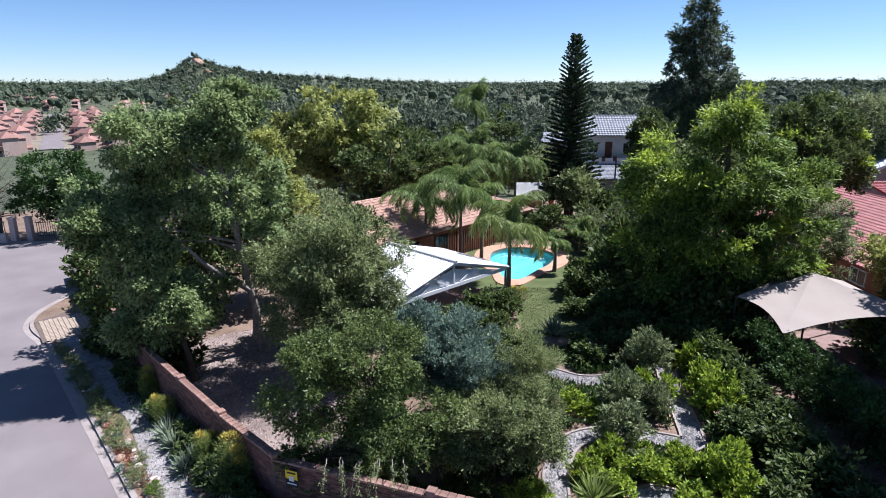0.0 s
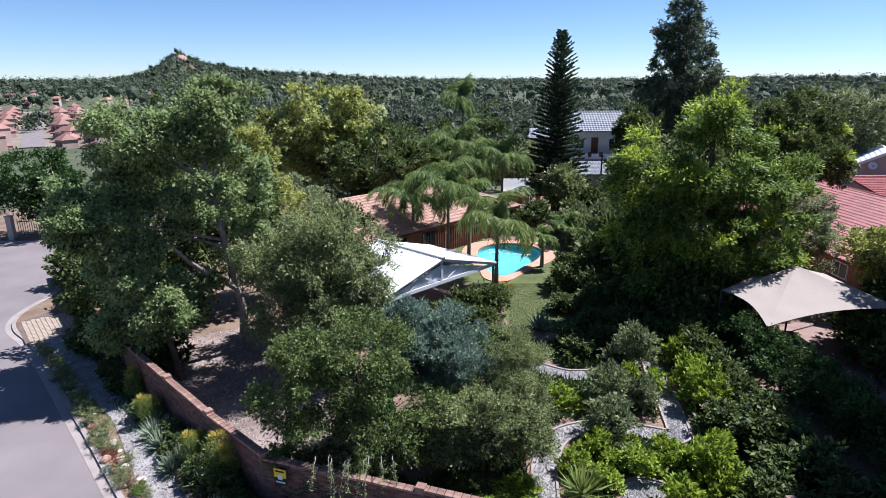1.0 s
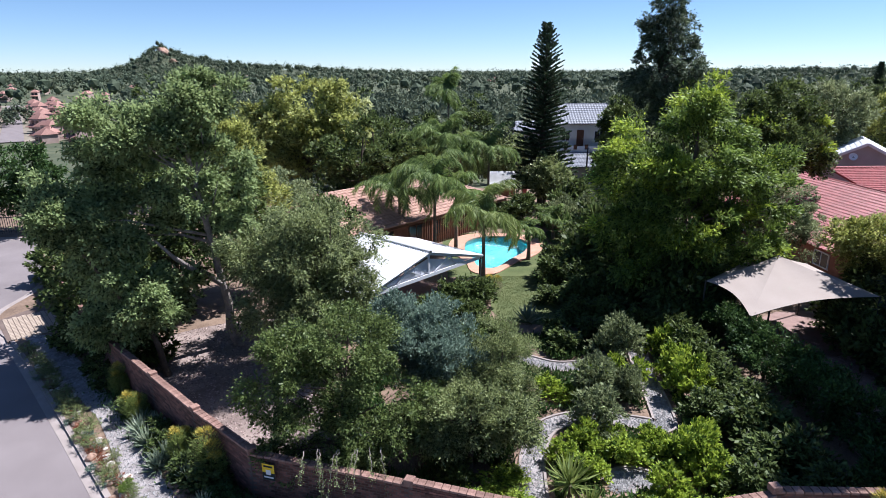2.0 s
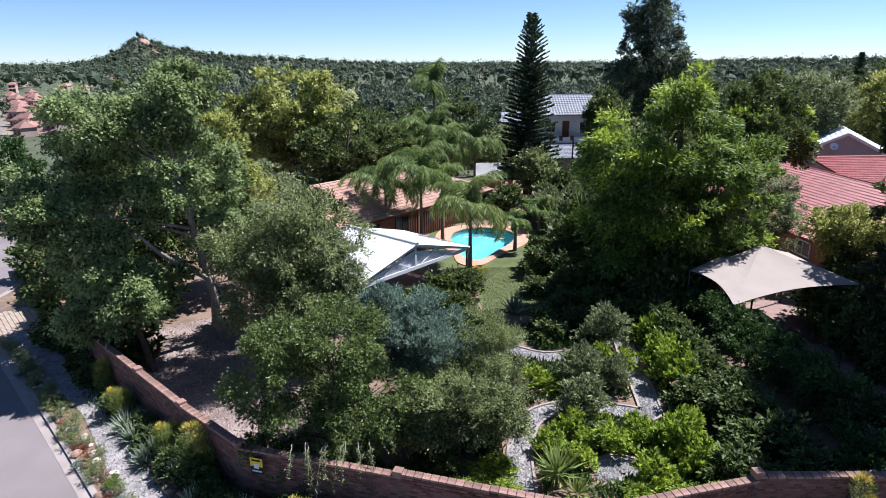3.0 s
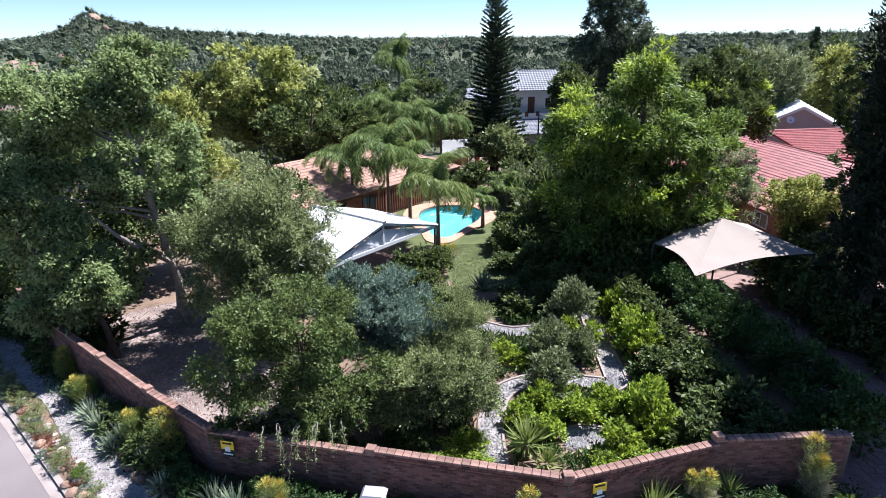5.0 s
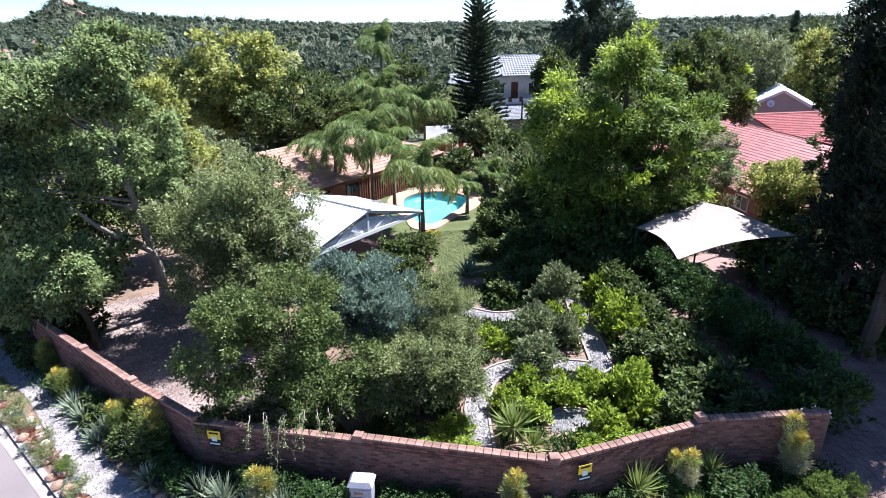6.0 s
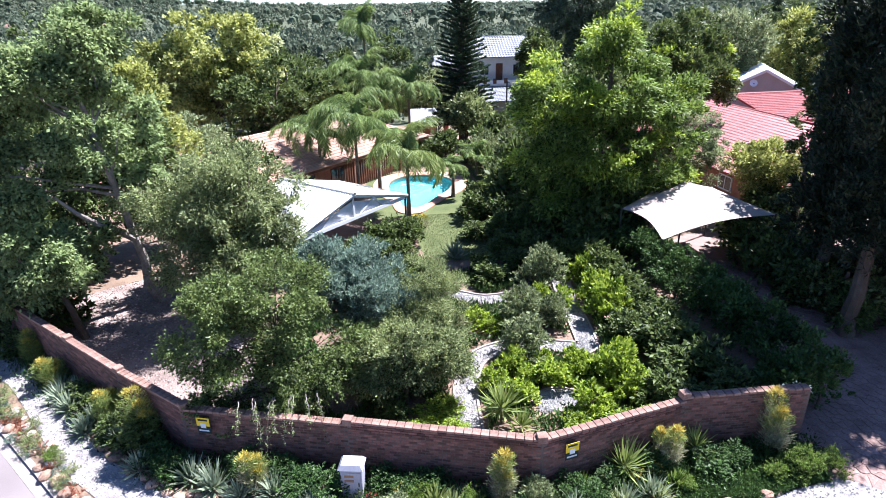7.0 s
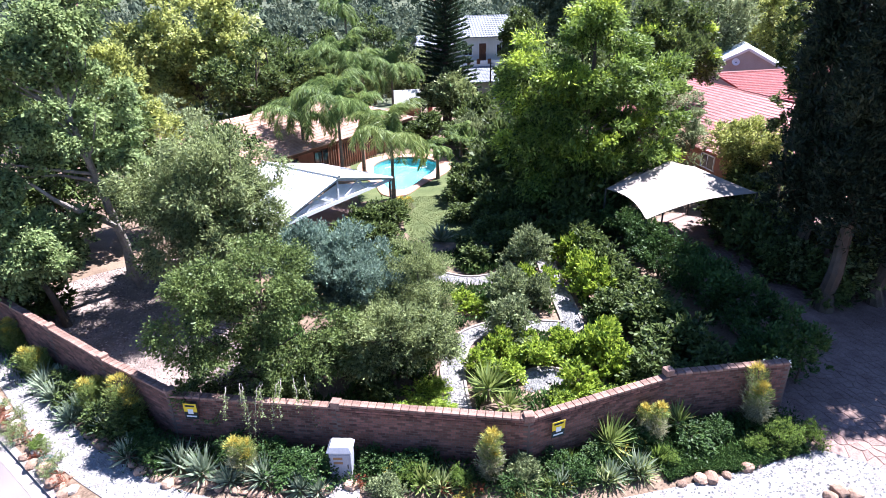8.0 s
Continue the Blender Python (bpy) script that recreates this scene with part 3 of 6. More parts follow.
part("gutter", box((-HALF - 0.16, DEEP / 2, EAVE - 0.06), (0.13, DEEP, 0.12), None, 0.02), M_whiteroof, patio)
part("gutter", box((HALF + 0.16, DEEP / 2, EAVE - 0.06), (0.13, DEEP, 0.12), None, 0.02), M_whiteroof, patio)
slab("patio_floor", [(-2.0, 28.6), (3.2, 33.6), (-1.6, 38.6), (-5.6, 33.6)], 0.05, M_stonebed, "brown paving under the patio roof", 0.06)


# ---- houses ----
def inside(p, poly):
    c, n = False, len(poly)
    for i in range(n):
        (x1, y1), (x2, y2) = poly[i], poly[(i + 1) % n]
        if (y1 > p[1]) != (y2 > p[1]) and p[0] < (x2 - x1) * (p[1] - y1) / (y2 - y1) + x1:
            c = not c
    return c


def roof_face(corners, material, parent, tw=0.34, th=0.38, lift=0.05):
    """A tiled slope: corners start with the two ends of the eave. Each tile overlaps the one below."""
    cs = [Vector(c) for c in corners]
    u = (cs[1] - cs[0]).normalized()
    nrm = u.cross(cs[2] - cs[0]).normalized()
    if nrm.z < 0:
        nrm = -nrm
    v = nrm.cross(u)
    if v.dot(cs[2] - cs[0]) < 0:
        v = -v
    flat = [((c - cs[0]).dot(u), (c - cs[0]).dot(v)) for c in cs]
    verts, faces = [], []
    x0, x1 = min(p[0] for p in flat), max(p[0] for p in flat)
    rows = int(max(p[1] for p in flat) / th) + 1
    for j in range(rows):
        for i in range(int((x1 - x0) / tw) + 1):
            x, y = x0 + (i + 0.5 * (j % 2) * 0) * tw, j * th
            if not inside((x + tw / 2, y + th * 0.45), flat):
                continue
            q = len(verts)
            for dx, dy, dz in ((0.0, -0.03, lift), (tw * 0.5, -0.03, lift + 0.05), (tw * 0.97, -0.03, lift), (tw * 0.97, th, 0.015), (tw * 0.5, th, 0.055), (0.0, th, 0.015), (0.0, -0.03, 0.0), (tw * 0.97, -0.03, 0.0)):
                verts.append(cs[0] + u * (x + dx) + v * (y + dy) + nrm * dz)
            faces += [(q, q + 1, q + 4, q + 5), (q + 1, q + 2, q + 3, q + 4), (q + 6, q + 7, q + 2, q + 1, q)]
    n = len(verts)
    under = [c - nrm * 0.01 for c in cs] + [c - nrm * 0.12 for c in cs]
    k = len(cs)
    verts += under
    faces += [tuple(n + i for i in range(k)), tuple(n + k + i for i in reversed(range(k)))] + [(n + i, n + (i + 1) % k, n + k + (i + 1) % k, n + k + i) for i in range(k)]
    return part("roof_slope", raw("tiles", verts, faces), material, parent)


def window(parent, x, y, z, w, h, axis="x", frame_mat=None, name="window"):
    """A window with frame, mullion, two panes and a sill, in a wall that faces -y (axis x) or -x (axis y)."""
    turn = pose(x, y, z, 0, 0, 0 if axis == "x" else 90)
    fm = frame_mat or M_white
    bm = bmesh.new()
    for c, s in (((0, 0, h / 2 - 0.03), (w, 0.09, 0.07)), ((0, 0, -h / 2 + 0.03), (w, 0.09, 0.07)), ((-w / 2 + 0.03, 0, 0), (0.07, 0.09, h)), ((w / 2 - 0.03, 0, 0), (0.07, 0.09, h)), ((0, 0, 0), (0.06, 0.085, h - 0.1))):
        add_box(bm, c, s, turn)
    wd = part(name, bm, fm, parent)
    for s in (-1, 1):
        part("pane", box((s * w / 4, 0.015, 0), (w / 2 - 0.09, 0.02, h - 0.12), turn), M_glass, wd)
    part("sill", box((0, -0.08, -h / 2 - 0.03), (w + 0.12, 0.16, 0.05), turn), fm, wd)
    return wd


def ridge_caps(a, b, material, parent):
    a, b = Vector(a), Vector(b)
    n = max(int((b - a).length / 0.4), 1)
    rows = []
    for k in range(n):
        p, q = a + (b - a) * (k / n), a + (b - a) * ((k + 0.96) / n)
        rows.append([(*p, 0.13), (*q, 0.11)])
    return part("ridge_tiles", tube(rows, 6), material, parent)


# main house, local x along its ridge, local y towards the garden
home = thing("main_house", (-7.15, 44.0, -0.1), "single-storey brick house with terracotta tiled hip roof", "house", rz=45)
HL, HW, HE, HR = 11.6, 5.4, 2.35, 4.35
A0, A1 = (-4.6, -HW, HE), (HL + 4.4, -HW, HE)
B0, B1 = (-4.6, HW, HE), (HL + 4.4, HW, HE)
R0, R1 = (0, 0, HR), (HL, 0, HR)
roof_face([A0, A1, R1, R0], M_terra, home)
roof_face([B1, B0, R0, R1], M_terra, home)
roof_face([B0, A0, R0], M_terra, home)
roof_face([A1, B1, R1], M_terra, home)
for a, b in ((R0, R1), (A0, R0), (B0, R0), (A1, R1), (B1, R1)):
    ridge_caps(a, b, M_terra, home)
part("wall", box((HL / 2 - 0.1, 0, 1.1), (HL + 8.0, 2 * HW - 1.2, 2.4)), M_housebrick, home)
part("fascia", box((HL / 2 - 0.1, -HW + 0.02, HE - 0.1), (HL + 9.0, 0.04, 0.2), None, 0.005), M_timber, home)
for x in (2.0, 5.2, 8.0, 10.8, 13.4):
    window(home, x, -HW + 0.58, 1.25, 1.6, 1.25, "x", M_timber)
for x in (6.6, 9.4, 12.2):
    part("column", box((x, -HW + 0.25, 1.1), (0.32, 0.32, 2.2), None, 0.02), M_housebrick, home)

for k in range(22):
    part("screen_slat", box((5.4 + 0.26 * k, -HW + 0.12, 1.05), (0.11, 0.05, 2.1), None, 0.006), M_timber, home)

# white two-storey house behind
villa = thing("two_storey_house", (20.0, 80.0, -2.4), "white two-storey house with grey tiled roofs and balcony", "house")
part("wall", box((4.0, 2.5, 1.5), (9.0, 5.0, 3.0)), M_greywall, villa)
part("wall", box((4.4, 8.2, 4.2), (9.4, 6.4, 8.4)), M_whitewall, villa)
roof_face([(-0.8, -0.5, 3.0), (8.9, -0.5, 3.0), (8.9, 4.0, 4.45), (-0.8, 4.0, 4.45)], M_greytile, villa, 0.4, 0.42)
roof_face([(-0.9, 4.5, 8.35), (9.7, 4.5, 8.35), (8.0, 8.2, 10.9), (0.9, 8.2, 10.9)], M_greytile, villa, 0.4, 0.42)
roof_face([(9.7, 11.9, 8.35), (-0.9, 11.9, 8.35), (0.9, 8.2, 10.9), (8.0, 8.2, 10.9)], M_greytile, villa, 0.4, 0.42)
roof_face([(-0.9, 11.9, 8.35), (-0.9, 4.5, 8.35), (0.9, 8.2, 10.9)], M_greytile, villa, 0.4, 0.42)
roof_face([(9.7, 4.5, 8.35), (9.7, 11.9, 8.35), (8.0, 8.2, 10.9)], M_greytile, villa, 0.4, 0.42)
ridge_caps((0.9, 8.2, 10.9), (8.0, 8.2, 10.9), M_greytile, villa)
part("balcony", box((4.2, 4.45, 4.55), (8.8, 1.1, 0.18), None, 0.02), M_white, villa)
part("balustrade", box((4.2, 3.95, 4.95), (8.8, 0.10, 0.62), None, 0.02), M_white, villa)
for x in (1.2, 2.6, 4.2):
    part("railing_panel", box((x, 3.88, 5.15), (0.5, 0.05, 0.7), None, 0.01), M_timber, villa)
door = part("balcony_door", box((3.5, 4.97, 6.3), (1.0, 0.08, 2.3), None, 0.01), M_timber, villa)
part("door_handle", box((3.9, 4.9, 6.2), (0.04, 0.08, 0.16), None, 0.01), M_steel, door)
window(villa, 6.3, 4.96, 6.6, 1.6, 1.4)
window(villa, 1.4, 4.96, 6.6, 1.2, 1.4)
window(villa, 4.6, -0.03, 1.5, 1.8, 1.7)
window(villa, 1.2, -0.03, 1.6, 0.9, 1.0)
part("pillar", box((3.6, -0.45, 1.5), (0.25, 0.25, 3.0), None, 0.02), M_white, villa)
annex = thing("grey_roofed_annex", (14.6, 84.0, -2.6), "low annex with a dark grey tiled roof behind the pine", "house")
part("wall", box((1.8, 2.2, 3.9), (4.4, 4.0, 7.8)), M_greywall, annex)
roof_face([(-0.8, -0.2, 7.7), (4.6, -0.2, 7.7), (4.2, 2.2, 8.9), (-0.2, 2.2, 8.9)], M_greytile, annex, 0.4, 0.42)
roof_face([(4.6, 4.6, 7.7), (-0.8, 4.6, 7.7), (-0.2, 2.2, 8.9), (4.2, 2.2, 8.9)], M_greytile, annex, 0.4, 0.42)
pole = thing("utility_pole", (20.6, 70.8, -1.1), "slim dark pole in front of the white house", "pole")
part("shaft", tube([[(0, 0, -0.3, 0.11), (0, 0, 3.0, 0.1), (0, 0, 5.4, 0.08)]], 8), M_dark, pole)
part("cross_arm", box((0, 0, 5.2), (0.7, 0.07, 0.07), None, 0.01), M_dark, pole)

# small white carport behind the palms
carport = thing("white_carport", (8.0, 66.0, -0.6), "small white sheet-roofed carport among the trees", "carport")
sh = corrugated(0, 3.2, 0, 1.0, 0, 3.2)
for v in sh.vertices:
    x, y, z = v.co
    t = (3.2 - z) / 2.2
    v.co = (y, -1.6 * t, 2.9 - 1.25 * t)
part("roof_sheet", sh, M_whiteroof, carport)
for x, y, h in ((0.1, -1.5, 1.6), (3.1, -1.5, 1.6), (0.1, 0, 2.8), (3.1, 0, 2.8)):
    part("post", box((x, y, h / 2), (0.09, 0.09, h)), M_dark, carport)
part("back_wall", box((1.6, 0.15, 1.35), (3.2, 0.12, 2.7)), M_housebrick, carport)
gatepost = thing("red_gate_pillar", (12.6, 68.0, -0.8), "small red plastered pillar beside the carport", "pillar")
part("shaft", box((0, 0, 1.2), (0.5, 0.5, 2.4), None, 0.03), M_redtile, gatepost)
part("cap", box((0, 0, 2.45), (0.6, 0.6, 0.12), None, 0.03), M_kerb, gatepost)
shed = thing("cream_outbuilding", (-10.3, 55.5, -0.1), "cream plastered outbuilding glimpsed between trees", "outbuilding")
part("wall", box((0, 1.5, 1.1), (3.0, 3.0, 2.2)), M_creamwall, shed)
part("roof", box((0, 1.5, 2.28), (3.4, 3.4, 0.16), None, 0.03), M_greytile, shed)
window(shed, 0.2, -0.03, 1.3, 0.9, 0.8)

# neighbour: red tiled roofs and a gabled block
red = thing("red_roofed_house", (34.2, 44.0, 0), "brick house with deep red tiled roofs", "house")
roof_face([(-8.6, 6.2, 1.9), (-7.7, -13.5, 1.9), (0.3, -12.0, 4.4), (-0.3, 6.2, 4.4)][0:4], M_redtile, red)
roof_face([(8.3, -13.5, 1.9), (8.0, 6.2, 1.9), (-0.3, 6.2, 4.4), (0.3, -12.0, 4.4)], M_redtile, red)
roof_face([(1.2, -1.0, 3.7), (13.0, -1.0, 3.7), (13.0, 5.2, 5.0), (1.2, 5.2, 5.0)], M_redtile, red)
ridge_caps((-0.3, 6.2, 4.45), (0.3, -12.0, 4.45), M_redtile, red)
ridge_caps((1.2, 5.2, 5.05), (13.0, 5.2, 5.05), M_redtile, red)
part("wall", box((-0.2, -3.2, 1.0), (15.0, 17.6, 2.0)), M_housebrick, red)
part("gable_wall", raw("gw", [(-7.4, 6.0, 1.8), (7.4, 6.0, 1.8), (-0.3, 6.0, 4.3), (-7.4, 6.2, 1.8), (7.4, 6.2, 1.8), (-0.3, 6.2, 4.3)], [(0, 1, 2), (5, 4, 3), (0, 3, 4, 1), (1, 4, 5, 2), (2, 5, 3, 0)]), M_housebrick, red)
part("wall", box((7.0, 2.2, 1.8), (11.4, 5.6, 3.6)), M_greywall, red)
for y in (-8, -3, 2):
    window(red, -7.73, y, 1.15, 1.5, 1.0, "y")
gab = thing("gabled_house", (41.4, 53.0, 0), "taupe plastered house with white-edged gable and grey roof", "house", rz=-33)
part("wall", box((0, 4.0, 2.2), (8.0, 8.0, 4.4)), M_greywall, gab)
part("gable_wall", raw("gw", [(-4, 0.0, 4.4), (4, 0.0, 4.4), (0, 0.0, 6.5), (-4, 0.2, 4.4), (4, 0.2, 4.4), (0, 0.2, 6.5)], [(0, 1, 2), (5, 4, 3), (0, 3, 4, 1), (1, 4, 5, 2), (2, 5, 3, 0)]), M_greywall, gab)
roof_face([(-4.4, 8.2, 4.2), (-4.4, -0.3, 4.2), (0, -0.3, 6.55), (0, 8.2, 6.55)], M_whiteroof, gab, 0.4, 0.42)
roof_face([(4.4, -0.3, 4.2), (4.4, 8.2, 4.2), (0, 8.2, 6.55), (0, -0.3, 6.55)], M_whiteroof, gab, 0.4, 0.42)
beam("bargeboard", (-4.45, -0.33, 4.22), (0, -0.33, 6.6), 0.05, 0.2, M_white, gab)
beam("bargeboard", (4.45, -0.33, 4.22), (0, -0.33, 6.6), 0.05, 0.2, M_white, gab)
dish = thing("satellite_dish", (40.3, 53.2, 5.35), "round white satellite dish on the gable wall", "satellite dish", rz=-20)
bm = bmesh.new()
bmesh.ops.create_uvsphere(bm, u_segments=20, v_segments=12, radius=1.0)
bmesh.ops.delete(bm, geom=[v for v in bm.verts if v.co.z > -0.72], context="VERTS")
bmesh.ops.translate(bm, vec=(0, 0, 0.75), verts=bm.verts[:])
bmesh.ops.scale(bm, vec=(0.72, 0.72, 0.72), verts=bm.verts[:])
bmesh.ops.solidify(bm, geom=bm.faces[:], thickness=0.02)
bmesh.ops.transform(bm, matrix=pose(0, -0.25, 0.1, 65, 0, 0), verts=bm.verts[:])
part("reflector", bm, M_white, dish)
part("arm", tube([[(0, -0.2, 0.1, 0.02), (0, -0.6, 0.0, 0.015)]], 6), M_dark, dish)
part("bracket", box((0, 0.0, 0.0), (0.08, 0.35, 0.08)), M_dark, dish)


# ---- shade sail ----
sail = thing("shade_sail", (17.3, 26.9, 0), "beige fabric shade sail stretched over a parking bay", "shade sail")
corners = [(14.3, 27.2, 3.0), (17.6, 30.0, 2.95), (21.0, 29.6, 3.0), (21.6, 25.0, 2.85), (15.0, 24.2, 2.35)]
peak = (18.6, 28.4, 3.85)
verts, faces, RN, KN = [(peak[0] - 17.3, peak[1] - 26.9, peak[2])], [], 10, 8
edge = []
for i in range(5):
    a, b = Vector(corners[i]), Vector(corners[(i + 1) % 5])
    mid = Vector(peak)
    for k in range(KN):
        t = k / KN
        p = a.lerp(b, t)
        p = p.lerp(mid, 0.10 * 4 * t * (1 - t))
        edge.append(p)
ne = len(edge)
for j in range(1, RN + 1):
    s = j / RN
    for k, p in enumerate(edge):
        q = Vector(peak).lerp(p, s)
        t = (k % KN) / KN
        q.z -= 0.12 * math.sin(math.pi * s) * (0.35 + 0.65 * math.sin(math.pi * t))
        verts.append((q.x - 17.3, q.y - 26.9, q.z))
for k in range(ne):
    faces.append((0, 1 + k, 1 + (k + 1) % ne))
    for j in range(RN - 1):
        a, b = 1 + j * ne + k, 1 + j * ne + (k + 1) % ne
        faces.append((a, a + ne, b + ne, b))
cloth = part("cloth", raw("cloth", verts, faces), M_sail, sail)
mod = cloth.modifiers.new("thick", "SOLIDIFY")
mod.thickness = 0.015
for c in corners + [peak]:
    x, y, z = c[0] - 17.3, c[1] - 26.9, c[2]
    part("pole", tube([[(x, y, -0.1, 0.05), (x, y, z + 0.05, 0.045)]], 8), M_dark, sail)


# ---- trees ----
big = tree("leafy_tree", (-8.9, 27.5), [(-1.2, -1.5, 11.9, 1.4, 1.5, 1.7), (0.4, -1.0, 11.3, 1.2, 1.4, 1.7), (-3.6, -1.5, 10.8, 1.9, 1.8, 1.6), (-2.1, -1.5, 9.3, 2.6, 2.3, 2.0), (-5.2, -2.0, 8.6, 1.7, 1.8, 1.9), (0.1, -1.0, 8.4, 1.7, 1.8, 2.0), (-4.2, -2.0, 6.8, 2.8, 2.1, 1.3), (-0.8, -1.0, 6.3, 1.7, 1.5, 1.2)],
     L_tree, M_bark, 88000, 0.155, "tall grey-green broadleaf tree with pale leaning trunk", sub=92, sub_r=0.68, flat=0.7, shell=0.78, r=0.22, fork=(-0.4, -0.4, 3.4), seed=3, slim=0.6, twigs=6, up=-0.4)
tree("leafy_tree", (-11.2, 24.4), [(-3.6, -0.4, 7.4, 1.2, 1.1, 1.0), (-1.0, -0.4, 4.4, 1.4, 1.4, 1.4), (-1.9, -0.4, 5.7, 1.8, 1.5, 1.1), (-0.2, -0.4, 3.0, 1.1, 1.1, 1.1), (-2.1, 0.1, 2.8, 1.4, 1.3, 1.2)],
     L_tree, M_darkbark, 38000, 0.15, "grey-green broadleaf tree overhanging the boundary wall", sub=44, sub_r=0.66, flat=0.62, shell=0.7, r=0.14, fork=(-0.3, -0.2, 2.0), seed=33, slim=0.6, twigs=6, up=-0.4)
tree("bright_green_tree", (-11.0, 36.0), [(0.6, 0, 7.9, 1.4, 1.6, 2.3), (1.5, 0, 5.6, 1.3, 1.4, 1.5), (-0.1, 0, 9.9, 1.0, 1.2, 1.5)], L_yellow, M_darkbark, 15000, 0.19, "slender yellow-green leafy tree behind the tall tree", sub=70, sub_r=0.55, r=0.13, seed=34, slim=0.5)
tree("low_olive_tree", (-9.3, 44.0), [(-0.3, 0, 4.6, 1.9, 1.7, 1.5), (0.6, -0.2, 3.6, 1.5, 1.4, 1.3)], L_grey, M_darkbark, 10000, 0.2, "grey-green olive tree beside the tiled roof", sub=60, sub_r=0.55, r=0.12, seed=36, slim=0.4)
part("low_limb", tube([[(-0.36, -0.4, 3.3, 0.15), (-0.9, -1.0, 4.05, 0.13), (-1.36, -1.6, 4.6, 0.12), (-1.73, -2.3, 5.3, 0.09), (-2.2, -2.8, 6.2, 0.05)]], 9), M_bark, big, "pale bare limb")
tree("understorey_tree", (-12.2, 25.6), [(0, 0, 2.8, 1.5, 1.4, 1.5), (-1.3, 0.4, 2.3, 1.4, 1.3, 1.4), (1.0, 0.2, 3.6, 1.4, 1.3, 1.2)], L_tree, M_darkbark, 17000, 0.19, "leafy understorey tree just inside the wall", sub=80, sub_r=0.6, r=0.1, seed=18, slim=0.6, flat=0.55)
tree("small_leafy_tree", (25.2, 31.0), [(0.2, 0, 3.5, 1.8, 1.7, 1.5), (1.5, 0, 2.4, 1.6, 1.5, 1.4), (-0.7, 0, 4.2, 1.1, 1.0, 0.9)], L_yellow, M_darkbark, 20000, 0.16, "small yellow-green tree beside the red-roofed house", sub=80, sub_r=0.5, r=0.12, seed=19, slim=0.55)
tree("spreading_tree", (29.2, 46.4), [(-0.6, -0.4, 7.6, 3.8, 3.0, 2.3), (0.9, -1.2, 6.8, 2.0, 2.0, 1.8), (-2.6, 0.6, 8.7, 2.3, 2.2, 2.0), (0.3, 0.6, 10.0, 2.8, 2.4, 1.9)], L_dark, M_darkbark, 34000, 0.26, "dark green spreading tree with sunlit tips coloured yellow-green", sub=120, sub_r=0.8, r=0.28, seed=41, slim=0.5, young=L_lime, share=0.14)
tree("silver_tree", (44.0, 62.0), [(0, 0, 9.0, 3.6, 3.4, 3.4), (-1.5, 0, 5.6, 3.0, 3.0, 3.0)], L_grey, M_darkbark, 14000, 0.34, "grey-green rounded tree beyond the gabled house", sub=80, sub_r=0.9, r=0.25, seed=42, slim=0.4)
tree("olive_yellow_tree", (52.4, 64.0), [(0.6, 0, 6.8, 4.0, 4.2, 4.6), (-2.0, -1.0, 4.5, 2.8, 2.8, 2.8), (2.2, 0, 8.8, 2.9, 2.9, 2.9)], L_yellow, M_darkbark, 18000, 0.36, "olive-yellow tree beyond the gabled house", sub=100, sub_r=0.95, r=0.25, seed=43, slim=0.5)
tree("dark_garden_tree", (22.6, 66.0), [(-0.1, 0, 7.6, 1.9, 2.4, 3.0), (-0.4, 0, 3.4, 1.9, 2.4, 3.0)], L_dark, M_darkbark, 11000, 0.3, "dark green tree beside the white house", sub=70, sub_r=0.7, r=0.2, seed=44, slim=0.5)
# Added outside the view, only to throw shade on the driveway.
tree("cypress", (30.6, 25.6), [(0, 0, 4.6, 2.3, 2.2, 2.4), (0, 0, 8.0, 2.5, 2.4, 3.0), (0, 0, 12, 2.0, 2.0, 3.2), (0.1, 0, 15.4, 1.1, 1.1, 2.4)],
     L_cyp, M_darkbark, 30000, 0.24, "unseen dark cypress added to shade the far side of the driveway", sub=200, sub_r=0.65, r=0.3, fork=0.5, seed=20, slim=0.3, up=0.6, flat=1.4)
tree("leafy_tree", (-13.6, 32.5), [(0, 0, 5.2, 3.0, 2.6, 3.2), (3.0, 1.5, 4.8, 2.4, 2.6, 2.8), (-2.5, -3.5, 3.2, 2.4, 2.2, 2.2)],
     L_dark, M_darkbark, 26000, 0.22, "dark green dense tree behind the boundary wall", sub=120, sub_r=0.8, r=0.2, seed=4, slim=0.6)
tree("feathery_tree", (-4.2, 24.8), [(0, 0, 5.8, 2.5, 2.3, 2.0), (-1.7, 0.3, 4.6, 2.1, 2.0, 1.9), (1.3, 0, 4.4, 1.4, 1.5, 1.4), (0.2, -0.4, 3.2, 2.1, 1.9, 1.6), (-1.2, -0.5, 2.7, 2.3, 1.8, 1.5), (-2.9, 0.2, 5.3, 1.5, 1.5, 1.3), (-0.6, 0.2, 7.0, 1.4, 1.4, 1.1)],
     L_olive, M_darkbark, 96000, 0.135, "olive-green feathery garden tree with fine leaves", sub=210, sub_r=0.6, r=0.14, fork=0.4, seed=5, slim=0.36, up=-0.25, twigs=24, shell=0.4)
# Shadow caster for the yard, added where the feathery crown hides it.
tree("yard_shade_tree", (-5.6, 29.4), [(0, 0, 4.6, 2.1, 1.8, 1.7), (-1.2, -0.6, 3.4, 1.6, 1.5, 1.4), (-1.7, -1.4, 4.6, 1.3, 1.3, 1.1), (0.9, 0.5, 5.6, 1.5, 1.4, 1.3)], L_dark, M_darkbark, 18000, 0.18, "dark green tree added behind the feathery tree to shade the yard", sub=80, sub_r=0.65, r=0.14, seed=46, slim=0.5)
